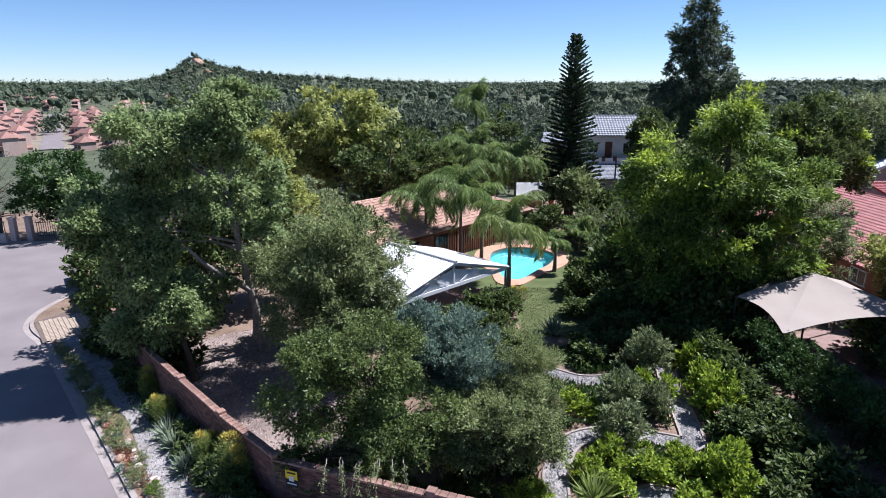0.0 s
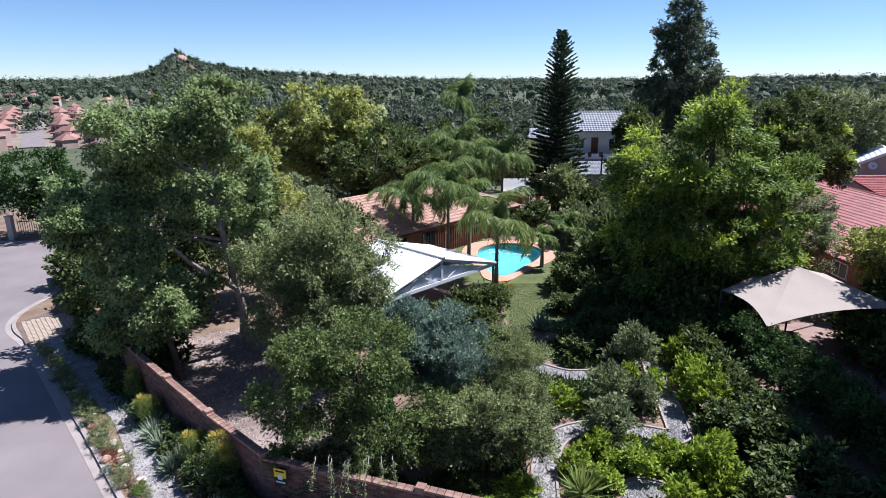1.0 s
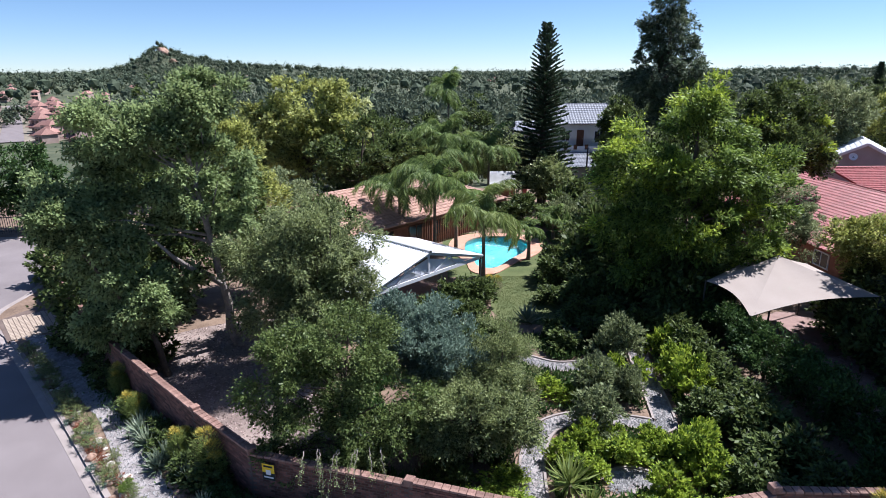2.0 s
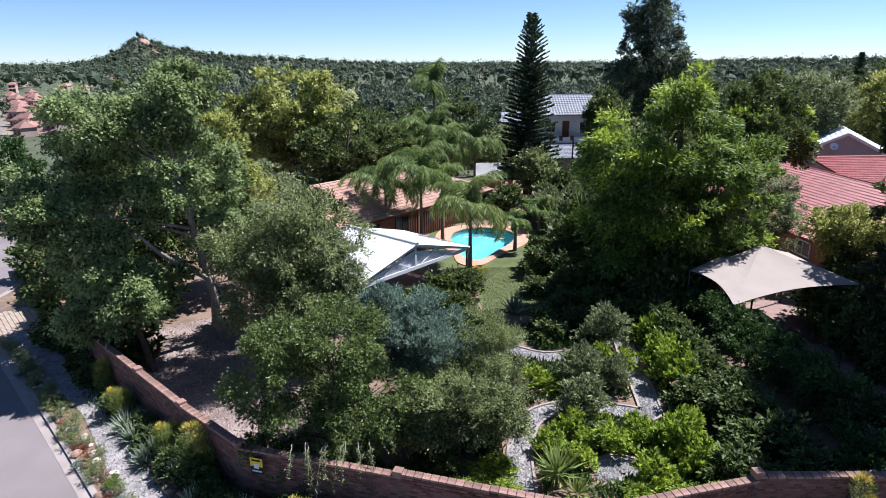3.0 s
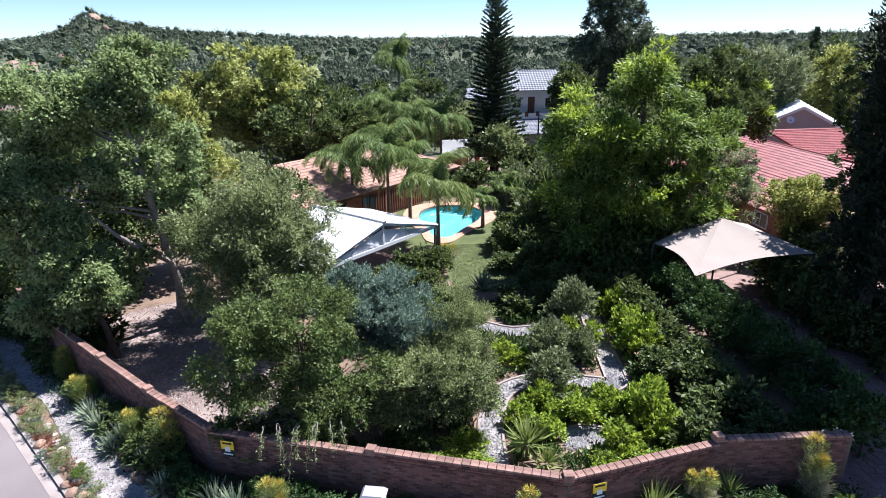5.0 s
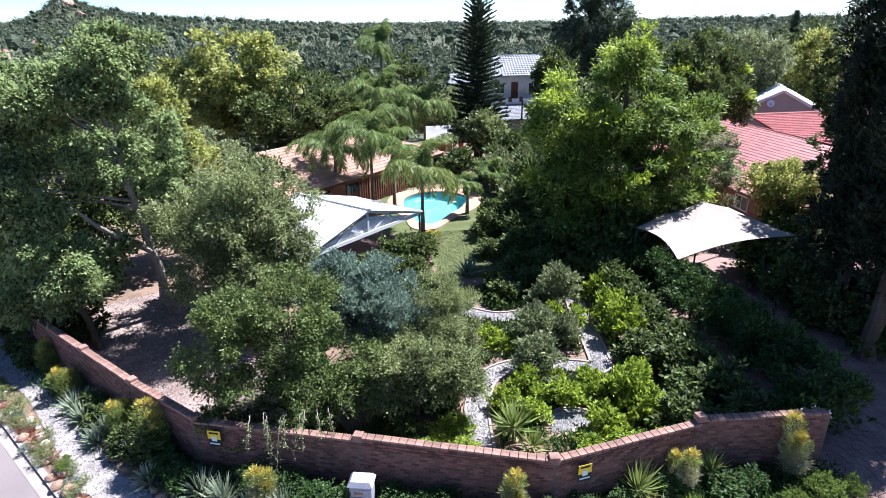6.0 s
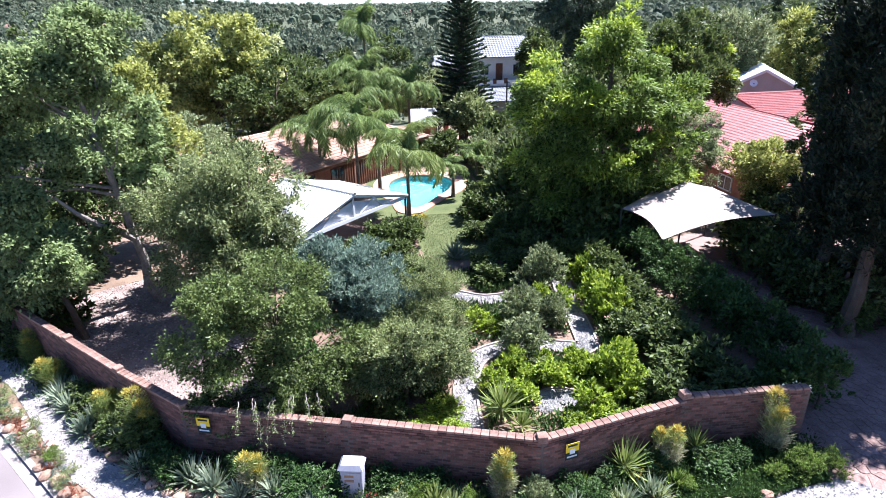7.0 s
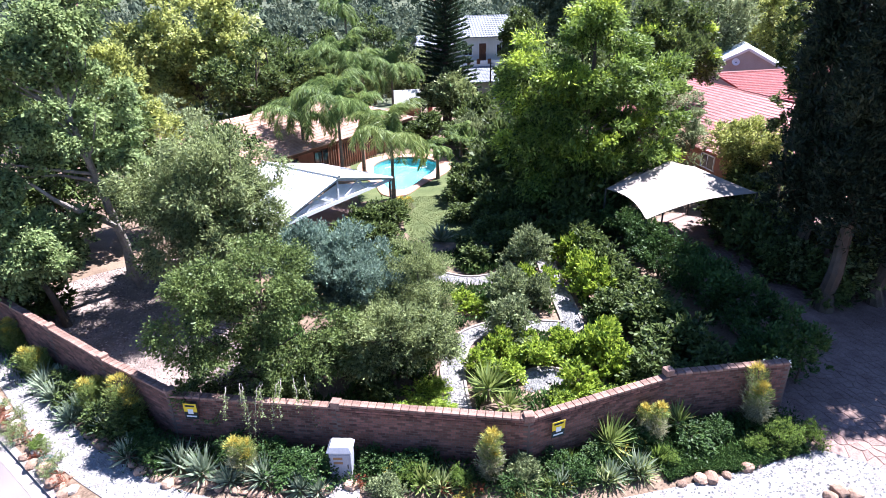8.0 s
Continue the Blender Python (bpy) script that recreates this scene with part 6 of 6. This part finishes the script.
    u = np.linspace(0, 1, 12)
    ln = 0.2 + 0.9 * ((k * 5) % 7) / 7
    pts = np.stack([dx + 0.25 * u * math.sin(k), -0.95 * u**0.6, 0.25 * u - (0.5 + ln) * u**2], 1) + rng.normal(size=(12, 3)) * 0.02
    paths.append([(*q, 0.012 * (1.2 - i / 12)) for i, q in enumerate(pts)])
    ps.append(np.repeat(pts[3:], 9, 0) + rng.normal(size=(81, 3)) * 0.05)
tagged(part("twig_mass", tube(paths, 4), M_bark, twig), kind="stuff")
p = np.concatenate(ps)
tagged(part("leaf_mass", blades(p, rng.normal(size=p.shape) + [0, 0, -0.6], rng.uniform(0.05, 0.09, len(p)), 0.03, rng), L_olive, twig), kind="stuff")

# loose stones of the gravel
def pebbles(name, spots, z, size, material, label):
    n = len(spots)
    s = size * rng.uniform(0.5, 1.3, (n, 1))
    o = np.array([(1, 0, 0), (0, 1, 0), (-1, 0, 0), (0, -1, 0), (0, 0, 0.8), (0, 0, -0.5)], float)
    a = rng.uniform(0, 6.28, n)
    ca, sa = np.cos(a)[:, None], np.sin(a)[:, None]
    vx, vy = o[None, :, 0] * ca - o[None, :, 1] * sa, o[None, :, 0] * sa + o[None, :, 1] * ca
    v = np.stack([spots[:, 0:1] + vx * s, spots[:, 1:2] + vy * s * 0.8, z + np.broadcast_to(o[None, :, 2], vx.shape) * s], 2).reshape(-1, 3)
    f = np.array([(0, 1, 4), (1, 2, 4), (2, 3, 4), (3, 0, 4)])
    fs = (f[None] + 6 * np.arange(n)[:, None, None]).reshape(-1, 3)
    return tagged(part(name, raw(name, v.tolist(), fs.tolist()), material), label, "gravel", "", "stuff")


M_pebble = mat("gravel_stones", (0.16, 0.155, 0.155), (0.38, 0.37, 0.365), 0.9, 6, 30, 0.2, piece=0.3, island=True)
edge_o, edge_i = smooth(path_outer, 4), smooth(path_inner, 4)
outline = edge_o + edge_i
sx, sy = rng.uniform(-20, 16, 60000), rng.uniform(7, 29, 60000)
sel = np.array([(x, y) for x, y in zip(sx, sy) if abs(y - (12 - 0.75 * min(x, 2))) < 4.5 and inside((x, y), outline)])
pebbles("path_pebbles", sel[:11000], 0.125, 0.045, M_pebble, "loose grey pebbles on the gravel path")
M_pinkpebble = mat("pink_gravel_stones", (0.16, 0.11, 0.10), (0.38, 0.30, 0.27), 0.9, 6, 30, 0.2, piece=0.5, island=True)
sx, sy = rng.uniform(-14, -3, 14000), rng.uniform(16, 31, 14000)
sel = np.array([(x, y) for x, y in zip(sx, sy) if inside((x, y), yard)])
gp = []
for way in ([(3.55, 15.2), (3.9, 17.6), (4.8, 19.5), (6.6, 20.1), (8.4, 19.6), (9.3, 19.4), (9.7, 21.0), (10.1, 23.6), (10.6, 26.0)], [(4.8, 25.2), (6.2, 24.3), (7.8, 24.4), (9.0, 25.3)], [(6.4, 16.0), (7.0, 16.5), (8.0, 15.9)]):
    for q in smooth(way, 24):
        gp.append(np.array(q) + rng.uniform(-0.36, 0.36, (14, 2)))
pebbles("garden_pebbles", np.concatenate(gp), 0.035, 0.05, M_pebble, "loose grey pebbles on the garden path")
pebbles("yard_pebbles", sel[:9000], 0.03, 0.05, M_pinkpebble, "loose pinkish pebbles of the gravel yard")

# ---- stones ----
def rock_mesh(seed, flat=0.7):
    rng = np.random.default_rng(seed)
    bm = bmesh.new()
    bmesh.ops.create_icosphere(bm, subdivisions=2, radius=1.0)
    for v in bm.verts:
        v.co *= 1 + 0.35 * noise.noise(v.co * 1.1 + Vector((seed * 3.3, 0, 0))) + 0.08 * noise.noise(v.co * 4)
        v.co.z *= flat
    me = bpy.data.meshes.new("rock")
    bm.to_mesh(me)
    bm.free()
    me.materials.append(M_rock)
    return me


ROCKS = [rock_mesh(k) for k in range(5)]
SPOTS = [(9.5, 10.8, 0.22), (9.8, 10.8, 0.24), (10.3, 10.8, 0.15), (11.0, 10.9, 0.22), (11.4, 10.95, 0.15), (-8.1, 16.75, 0.2), (-7.75, 16.3, 0.16), (-7.5, 16.1, 0.2), (-6.9, 15.5, 0.2), (-6.4, 15.05, 0.16), (-6.1, 14.7, 0.2), (-5.6, 14.3, 0.17), (-5.2, 14.0, 0.2), (-0.1, 12.75, 0.22), (-0.8, 12.75, 0.2), (12.9, 9.6, 0.25), (12.5, 9.5, 0.2), (13.2, 9.4, 0.22),
         (-9.35, 15.7, 0.2), (-8.9, 15.4, 0.25), (-9.7, 16.1, 0.16), (-8.4, 14.8, 0.25), (-8.0, 14.3, 0.2), (-10.8, 17.6, 0.2), (8.9, 10.8, 0.15), (-11.5, 18.3, 0.2), (-12.5, 19.4, 0.2), (-10.2, 16.9, 0.16), (-7.6, 13.9, 0.2)]
for k, (x, y, s) in enumerate(SPOTS):
    ob = new("garden_stone", ROCKS[k % 5])
    ob.matrix_basis = pose(x, y, 0.1 + s * 0.4, 0, 0, k * 53) @ Matrix.Diagonal((s, s * 0.85, s * 0.9, 1))
    tagged(ob, "rounded reddish-brown garden stone edging the path", "stone", "edging stones")
for k in range(46):
    t = k / 45
    q = [(-11.75, 21.2), (-8.35, 16.9), (-5.5, 14.25), (-2.0, 12.55)]
    i = min(int(t * 3), 2)
    f = t * 3 - i
    x, y = q[i][0] + (q[i + 1][0] - q[i][0]) * f, q[i][1] + (q[i + 1][1] - q[i][1]) * f
    s = 0.09 + 0.06 * ((k * 7) % 5) / 5
    ob = new("garden_stone", ROCKS[(k * 3) % 5])
    ob.matrix_basis = pose(x + 0.12, y + 0.1, 0.1 + s * 0.4, 0, 0, k * 31) @ Matrix.Diagonal((s * 1.2, s, s, 1))
    tagged(ob, "small reddish stone edging the gravel path", "stone", "edging stones")
M_palerock = mat("pale_rock", (0.36, 0.31, 0.27), (0.58, 0.53, 0.48), 0.9, 3, 25, 0.4, piece=0.25)
pale = [rock_mesh(k + 9) for k in range(3)]
for me in pale:
    me.materials[0] = M_palerock
rng = np.random.default_rng(160)
for k in range(64):
    t = rng.uniform(0, 1)
    x, y = -7.9 - 9.6 * t + rng.uniform(-0.25, 0.25), 14.6 + 11.2 * t + rng.uniform(-0.25, 0.25)
    s = rng.uniform(0.07, 0.17)
    ob = new("rockery_stone", pale[k % 3] if k % 5 else ROCKS[k % 4])
    ob.matrix_basis = pose(x, y, 0.1 + s * 0.3, 0, 0, k * 47) @ Matrix.Diagonal((s * 1.2, s, s, 1))
    tagged(ob, "pale weathered stone in the rockery by the kerb", "stone", "rockery stones")
for k, (u, v, r) in enumerate([(6, -60, 9), (11, -68, 11), (15, -79, 10), (8, -84, 9), (18, -90, 8), (25, -142, 9), (32, -150, 8)]):
    x, y = -598 + 0.928 * u - 0.373 * v, 1490 + 0.373 * u + 0.928 * v
    ob = new("hill_boulder", ROCKS[k % 5])
    ob.matrix_basis = pose(x, y, height(x, y) + r * 0.1, 20, 0, k * 40) @ Matrix.Diagonal((r, r * 0.8, r, 1))
    tagged(ob, "bare pinkish rock outcrop near the hilltop", "rock", "hilltop rocks")

# ---- signs, kiosk ----
for (x, y), seg in (((-4.55, 15.65), 5), ((5.75, 12.46), 7)):
    m, ln, h = SEGS[seg]
    d = m.to_3x3() @ Vector((1, 0, 0))
    sg = thing("wall_sign", (x, y, 1.42), "yellow and black security sign on the brick wall", "sign", rz=math.degrees(math.atan2(d.y, d.x)))
    part("plate", box((0, -0.155, 0), (0.42, 0.012, 0.56), None, 0.003), M_black, sg)
    part("yellow_panel", box((0, -0.165, 0.13), (0.42, 0.008, 0.30), None, 0.002), M_yellow, sg, "yellow upper half")
    part("text_bar", box((0, -0.172, 0.20), (0.30, 0.006, 0.06)), M_black, sg)
    part("text_bar", box((0, -0.166, -0.18), (0.32, 0.006, 0.05)), M_white, sg)
    part("emblem", box((0, -0.173, 0.0), (0.17, 0.006, 0.17), None, 0.002), M_white, sg, "white square emblem")
kiosk = thing("meter_kiosk", (-0.3, 13.35, 0.1), "white metal electricity kiosk before the wall", "utility box", rz=-14)
part("cabinet", box((0, 0, 0.5), (0.62, 0.46, 1.0), None, 0.02), M_kiosk, kiosk)
cap_v = [(-0.36, -0.28, 1.0), (0.36, -0.28, 1.0), (0.36, 0.28, 1.0), (-0.36, 0.28, 1.0), (-0.27, -0.2, 1.13), (0.27, -0.2, 1.13), (0.27, 0.2, 1.13), (-0.27, 0.2, 1.13)]
part("lid", raw("lid", cap_v, [(3, 2, 1, 0), (4, 5, 6, 7), (0, 1, 5, 4), (1, 2, 6, 5), (2, 3, 7, 6), (3, 0, 4, 7)]), M_kiosk, kiosk)
part("door", box((0, -0.235, 0.48), (0.54, 0.02, 0.84), None, 0.008), M_kiosk, kiosk)
for z in (0.78, 0.62):
    part("label_bar", box((-0.05, -0.25, z), (0.26, 0.012, 0.07)), M_brownbar, kiosk, "brown label plate")
for z in (0.3, 0.75):
    part("hinge", box((-0.28, -0.245, z), (0.03, 0.03, 0.1)), M_dark, kiosk)
part("handle", box((0.22, -0.25, 0.5), (0.03, 0.04, 0.14), None, 0.005), M_dark, kiosk)
slab("kiosk_slab", [(-0.75, 13.7), (-0.85, 12.2), (0.05, 12.0), (0.2, 13.6)], 0.135, M_gravel, "gravel patch in front of the kiosk", 0.05)

# ---- far end of the road: gate, pillars, rust-coloured pickets ----
gate = thing("driveway_gate", (-35.0, 49.6, 0), "dark steel palisade gate across a driveway", "gate", rz=14)
for z in (0.35, 1.5):
    part("rail", box((1.7, 0, z), (3.4, 0.05, 0.06)), M_dark, gate)
for k in range(20):
    part("bar", box((0.1 + k * 0.17, 0, 0.95), (0.035, 0.035, 1.6)), M_dark, gate)
for k, x in enumerate((-35.3, -36.4)):
    pil = thing("gate_pillar", (x, 49.3 - 0.4 * k, 0), "pale plastered gate pillar", "pillar", "gate pillars")
    part("shaft", box((0, 0, 1.0), (0.45, 0.45, 2.0), None, 0.02), M_greywall, pil)
    part("cap", box((0, 0, 2.05), (0.55, 0.55, 0.1), None, 0.02), M_greywall, pil)
farwall = thing("palisade_wall", (-41.5, 48.6, 0), "low plastered wall topped with steel palisade", "wall")
part("base_wall", box((2.3, 0, 0.4), (4.6, 0.25, 0.8), None, 0.01), M_greywall, farwall)
for k in range(22):
    part("bar", box((0.15 + k * 0.21, 0, 1.35), (0.04, 0.04, 1.1)), M_dark, farwall)
for z in (1.0, 1.75):
    part("rail", box((2.3, 0.03, z), (4.6, 0.04, 0.05)), M_dark, farwall)
picket = thing("picket_fence", (-24.7, 39.6, 0), "rust-red timber picket fence beside the road", "fence", rz=84)
for z in (0.5, 1.2):
    part("rail", box((2.6, 0, z), (5.2, 0.05, 0.09)), M_rustfence, picket)
for k in range(32):
    part("picket", box((0.1 + k * 0.16, -0.04, 0.8), (0.1, 0.025, 1.6 + 0.08 * (k % 3)), None, 0.006), M_rustfence, picket)
globe = thing("globe_lamp", (-24.8, 39.2, 0), "white globe lamp on a short post", "lamp")
part("post", tube([[(0, 0, 0, 0.04), (0, 0, 1.7, 0.03)]], 8), M_dark, globe)
bm = bmesh.new()
bmesh.ops.create_uvsphere(bm, u_segments=16, v_segments=10, radius=0.16)
bmesh.ops.translate(bm, vec=(0, 0, 1.85), verts=bm.verts[:])
part("globe", bm, M_white, globe)
rng = np.random.default_rng(130)
flower = tree("flowering_shrub", (13.7, 13.9), [(0, 0, 1.5, 0.7, 0.7, 0.6), (0.3, 0.5, 1.2, 0.8, 0.8, 0.7)], L_hedge, M_darkbark, 7000, 0.13, "dark shrub with a few white blossoms", "shrub", sub=50, sub_r=0.3, r=0.05, seed=131)
p = rng.normal(size=(60, 3)) * [0.25, 0.12, 0.08] + [-0.1, -0.6, 1.7]
part("blossom", blades(p, rng.normal(size=(60, 3)), 0.1, 0.09, rng), L_white, flower, "white blossoms")


# ---- far suburb ----
def far_house(at, rz, w, d, storeys, seed):
    t = thing("suburb_house", at, "far two-storey house with terracotta tiled roof", "house", "far suburb houses", rz=rz)
    h = 2.8 * storeys
    part("wall", box((0, 0, h / 2 - 0.5), (w, d, h + 1)), M_terrawall, t)
    e = 0.4
    vs = [(-w / 2 - e, -d / 2 - e, h), (w / 2 + e, -d / 2 - e, h), (w / 2 + e, d / 2 + e, h), (-w / 2 - e, d / 2 + e, h), (-w * 0.18, 0, h + 2.0), (w * 0.18, 0, h + 2.0)]
    part("roof", raw("roof", vs, [(3, 2, 1, 0), (0, 1, 5, 4), (1, 2, 5), (2, 3, 4, 5), (3, 0, 4)]), M_farroof, t)
    if storeys > 1:
        vs = [(-w / 2 - 0.3, -d / 2 - 2.2, 2.7), (w / 2 + 0.3, -d / 2 - 2.2, 2.7), (w / 2 + 0.3, -d / 2, 3.5), (-w / 2 - 0.3, -d / 2, 3.5)]
        part("porch_roof", raw("roof", vs + [(x, y, z - 0.2) for x, y, z in vs], [(0, 1, 2, 3), (7, 6, 5, 4), (0, 4, 5, 1), (1, 5, 6, 2), (3, 7, 4, 0)]), M_farroof, t)
    for k in range(storeys):
        for x in (-w / 4, w / 4):
            part("window", box((x, -d / 2 - 0.02, 1.4 + 2.8 * k), (1.5, 0.08, 1.3)), M_glass, t)
    return t


M_terrawall = mat("pink_plaster", (0.33, 0.235, 0.20), (0.45, 0.34, 0.30), 0.85, 0.3, 4, 0.05, piece=0.15)
M_farroof = mat("far_terracotta_roof", (0.22, 0.105, 0.085), (0.36, 0.20, 0.165), 0.8, 0.3, 3, 0.1, piece=0.18)
M_suburb = mat("tan_paving", (0.13, 0.115, 0.085), (0.27, 0.225, 0.175), 0.95, 0.08, 0.9, 0.1)
S0, SD = Vector((-139, 213)), Vector((-0.53, 0.848))
SP = Vector((0.848, 0.53))
kinds = [None, None, None]
for row, off in enumerate((-10, 11, -19, 20, -28, -38, -47)):
    for k in range(28 if row < 5 else 24):
        q = S0 + SD * (-22 + k * 8.2 + (row * 5) % 7) + SP * (off + ((k * 37) % 5 - 2) * 0.6)
        i = (k + row) % 3
        z = height(q.x, q.y) - (0.9 * ((k * 5 + row * 3) % 4))
        rz = -28 + (90 if off > 0 else -90) * 0 + ((k * 17) % 3 - 1) * 6
        if kinds[i] is None:
            kinds[i] = far_house((q.x, q.y, z), rz, (5.2, 4.6, 5.8)[i], (4.6, 5.0, 4.4)[i], (2, 2, 1)[i], i)
        else:
            copy_thing(kinds[i], pose(q.x, q.y, z, 0, 0, rz))
rng = np.random.default_rng(140)
for k in range(60):
    r, a = rng.uniform(480, 1250), radians(rng.uniform(-37, 47))
    if k < 22:
        r, a = rng.uniform(520, 800), radians(rng.uniform(-36, -20))
    x, y = r * math.sin(a), r * math.cos(a)
    copy_thing(kinds[k % 3], pose(x, y, height(x, y) + 1.5, 0, 0, -20 + (k * 29) % 40))
line = [tuple(S0 + SD * s) for s in (-10, 60, 130, 200, 250)]
road2 = []
for q in smooth(line, 8):
    road2.append((q[0], q[1]))
verts, faces = [], []
for x, y in road2:
    for s in (-3.6, 3.6):
        verts.append((x + SP.x * s, y + SP.y * s, height(x, y) + 0.35))
for k in range(len(road2) - 1):
    faces.append((2 * k, 2 * k + 1, 2 * k + 3, 2 * k + 2))
gv, gf = [], []
steps = [(x, y) for x, y in road2[::4]]
for x, y in steps:
    for s in (-52, -30, -12, 12, 26):
        gv.append((x + SP.x * s, y + SP.y * s, height(x + SP.x * s, y + SP.y * s) + 0.2))
for k in range(len(steps) - 1):
    gf += [(5 * k + i, 5 * k + i + 1, 5 * k + i + 6, 5 * k + i + 5) for i in range(4)]
tagged(part("ground_suburb", raw("ground", gv, gf), M_suburb), "bare tan ground and paving between the far houses", "ground", "", "structure")
far_road = part("road_suburb", raw("road", verts, faces), M_asphalt)
tagged(far_road, "pale asphalt street through the far suburb", "road", "", "structure")


# ---- pieces: bricks, pavers, paving stones ----
def brick_mesh(sx, sy, sz, material, b=0.006):
    bm = box((0, 0, 0), (sx, sy, sz), None, b)
    me = bpy.data.meshes.new("brick")
    bm.to_mesh(me)
    bm.free()
    me.materials.append(material)
    return me


CAP = brick_mesh(0.225, 0.26, 0.075, M_capbrick, 0.008)
BRK = brick_mesh(0.222, 0.03, 0.073, M_brick)
verts, faces = [], []
for s, (m, ln, h) in enumerate(SEGS):
    n = int(ln / 0.235)
    for k in range(n):
        cx = (k + 0.5) * ln / n
        ob = new("capping_brick", CAP)
        ob.parent = boundary
        j = (k * 7919 + s * 31) % 11 / 11 - 0.5
        ob.matrix_basis = m @ pose(cx, 0.01 * j, h - 0.035 + 0.004 * j, 0, 0, 1.6 * j)
    rows = int((h - 0.1) / 0.085)
    near = s in (6, 7)
    for r in range(rows):
        z = h - 0.125 - r * 0.085
        for k in range(n + 1):
            cx = (k + (0.0 if r % 2 else 0.5)) * ln / n
            if cx < 0.1 or cx > ln - 0.1:
                continue
            if near and r < 3:
                ob = new("brick", BRK)
                ob.parent = boundary
                ob.matrix_basis = m @ pose(cx, -0.1, z)
            else:
                q = len(verts)
                pr = 0.003 + 0.004 * ((k * 31 + r * 17) % 7) / 7
                for x, y, zz in ((-0.111, -0.092, -0.036), (0.111, -0.092, -0.036), (0.111, -0.092, 0.036), (-0.111, -0.092, 0.036), (-0.106, -0.095 - pr, -0.032), (0.106, -0.095 - pr, -0.032), (0.106, -0.095 - pr, 0.032), (-0.106, -0.095 - pr, 0.032)):
                    verts.append(m @ Vector((cx + x, y, z + zz)))
                faces += [(q + 4, q + 5, q + 6, q + 7), (q, q + 1, q + 5, q + 4), (q + 1, q + 2, q + 6, q + 5), (q + 2, q + 3, q + 7, q + 6), (q + 3, q, q + 4, q + 7)]
rest = part("brick_courses", raw("courses", verts, faces), M_brickj, boundary)
tagged(rest, kind="stuff")


def clip(poly, p, nrm):
    """The part of a polygon on the side of the line through p away from nrm."""
    out = []
    for i, a in enumerate(poly):
        b = poly[(i + 1) % len(poly)]
        da, db = (a - p).dot(nrm), (b - p).dot(nrm)
        if da <= 0:
            out.append(a)
        if da * db < 0:
            out.append(a.lerp(b, da / (da - db)))
    return out


rng = np.random.default_rng(150)
drive = bpy.data.objects["driveway"]
seeds = []
for i in range(40):
    for j in range(60):
        x, y = 13.6 + i * 0.31 + rng.uniform(-0.11, 0.11), 7.6 + j * 0.31 + rng.uniform(-0.11, 0.11)
        if inside((x, y), [(14.1, 13.2), (14.1, 11.1), (16.5, 8.4), (20, 7), (25, 12), (25, 20), (20, 27), (16.0, 26.5), (15.8, 14.6)]):
            seeds.append(Vector((x, y)))
joined_v, joined_f, made = [], [], 0
order = sorted(range(len(seeds)), key=lambda k: seeds[k].y + 0.25 * abs(seeds[k].x - 15.5))
sarr = np.array(seeds)
for k in order:
    c = seeds[k]
    poly = [c + Vector(o) for o in ((-0.5, -0.5), (0.5, -0.5), (0.5, 0.5), (-0.5, 0.5))]
    for qi in np.nonzero(np.abs(sarr - sarr[k]).max(1) < 0.8)[0]:
        d = seeds[qi] - c
        if 0 < d.length < 0.8:
            poly = clip(poly, c + d * 0.5 - d.normalized() * 0.010, d)
    if len(poly) < 3:
        continue
    h = 0.08 + rng.uniform(-0.006, 0.006)
    nv = len(poly)
    vs = [(p.x - c.x, p.y - c.y, 0.0) for p in poly] + [((p.x - c.x) * 0.96, (p.y - c.y) * 0.96, h - 0.05) for p in poly]
    fs = [tuple(nv + i for i in range(nv))] + [(i, (i + 1) % nv, nv + (i + 1) % nv, nv + i) for i in range(nv)]
    if made < 290:
        ob = part("paving_stone", raw("stone", vs, fs), M_stonepav, drive)
        ob.location = (c.x, c.y, 0.05)
        made += 1
    else:
        o = len(joined_v)
        joined_v += [(x + c.x, y + c.y, z + 0.05) for x, y, z in vs]
        joined_f += [tuple(i + o for i in f) for f in fs]
if joined_v:
    tagged(part("paving_rest", raw("paving", joined_v, joined_f), M_stonepav, drive), kind="stuff")
apron = bpy.data.objects["entrance_apron"]
ua, va = Vector((-20.6 + 22.9, 28.1 - 30.9)).normalized(), Vector((2.8, 2.3)).normalized()
pv, pf = [], []
for i in range(16):
    for j in range(13):
        o = Vector((-22.75, 30.95)) + ua * (0.22 * i + 0.11 * (j % 2)) + va * (0.22 * j + 0.05)
        q = len(pv)
        for a, b, z in ((0, 0, 0.1), (0.205, 0, 0.1), (0.205, 0.205, 0.1), (0, 0.205, 0.1), (0.01, 0.01, 0.14), (0.195, 0.01, 0.14), (0.195, 0.195, 0.14), (0.01, 0.195, 0.14)):
            w = o + ua * a + va * b
            pv.append((w.x, w.y, z))
        pf += [(q + 4, q + 5, q + 6, q + 7), (q, q + 1, q + 5, q + 4), (q + 1, q + 2, q + 6, q + 5), (q + 2, q + 3, q + 7, q + 6), (q + 3, q, q + 4, q + 7)]
tagged(part("clay_pavers", raw("pavers", pv, pf), M_paver, apron), kind="stuff")
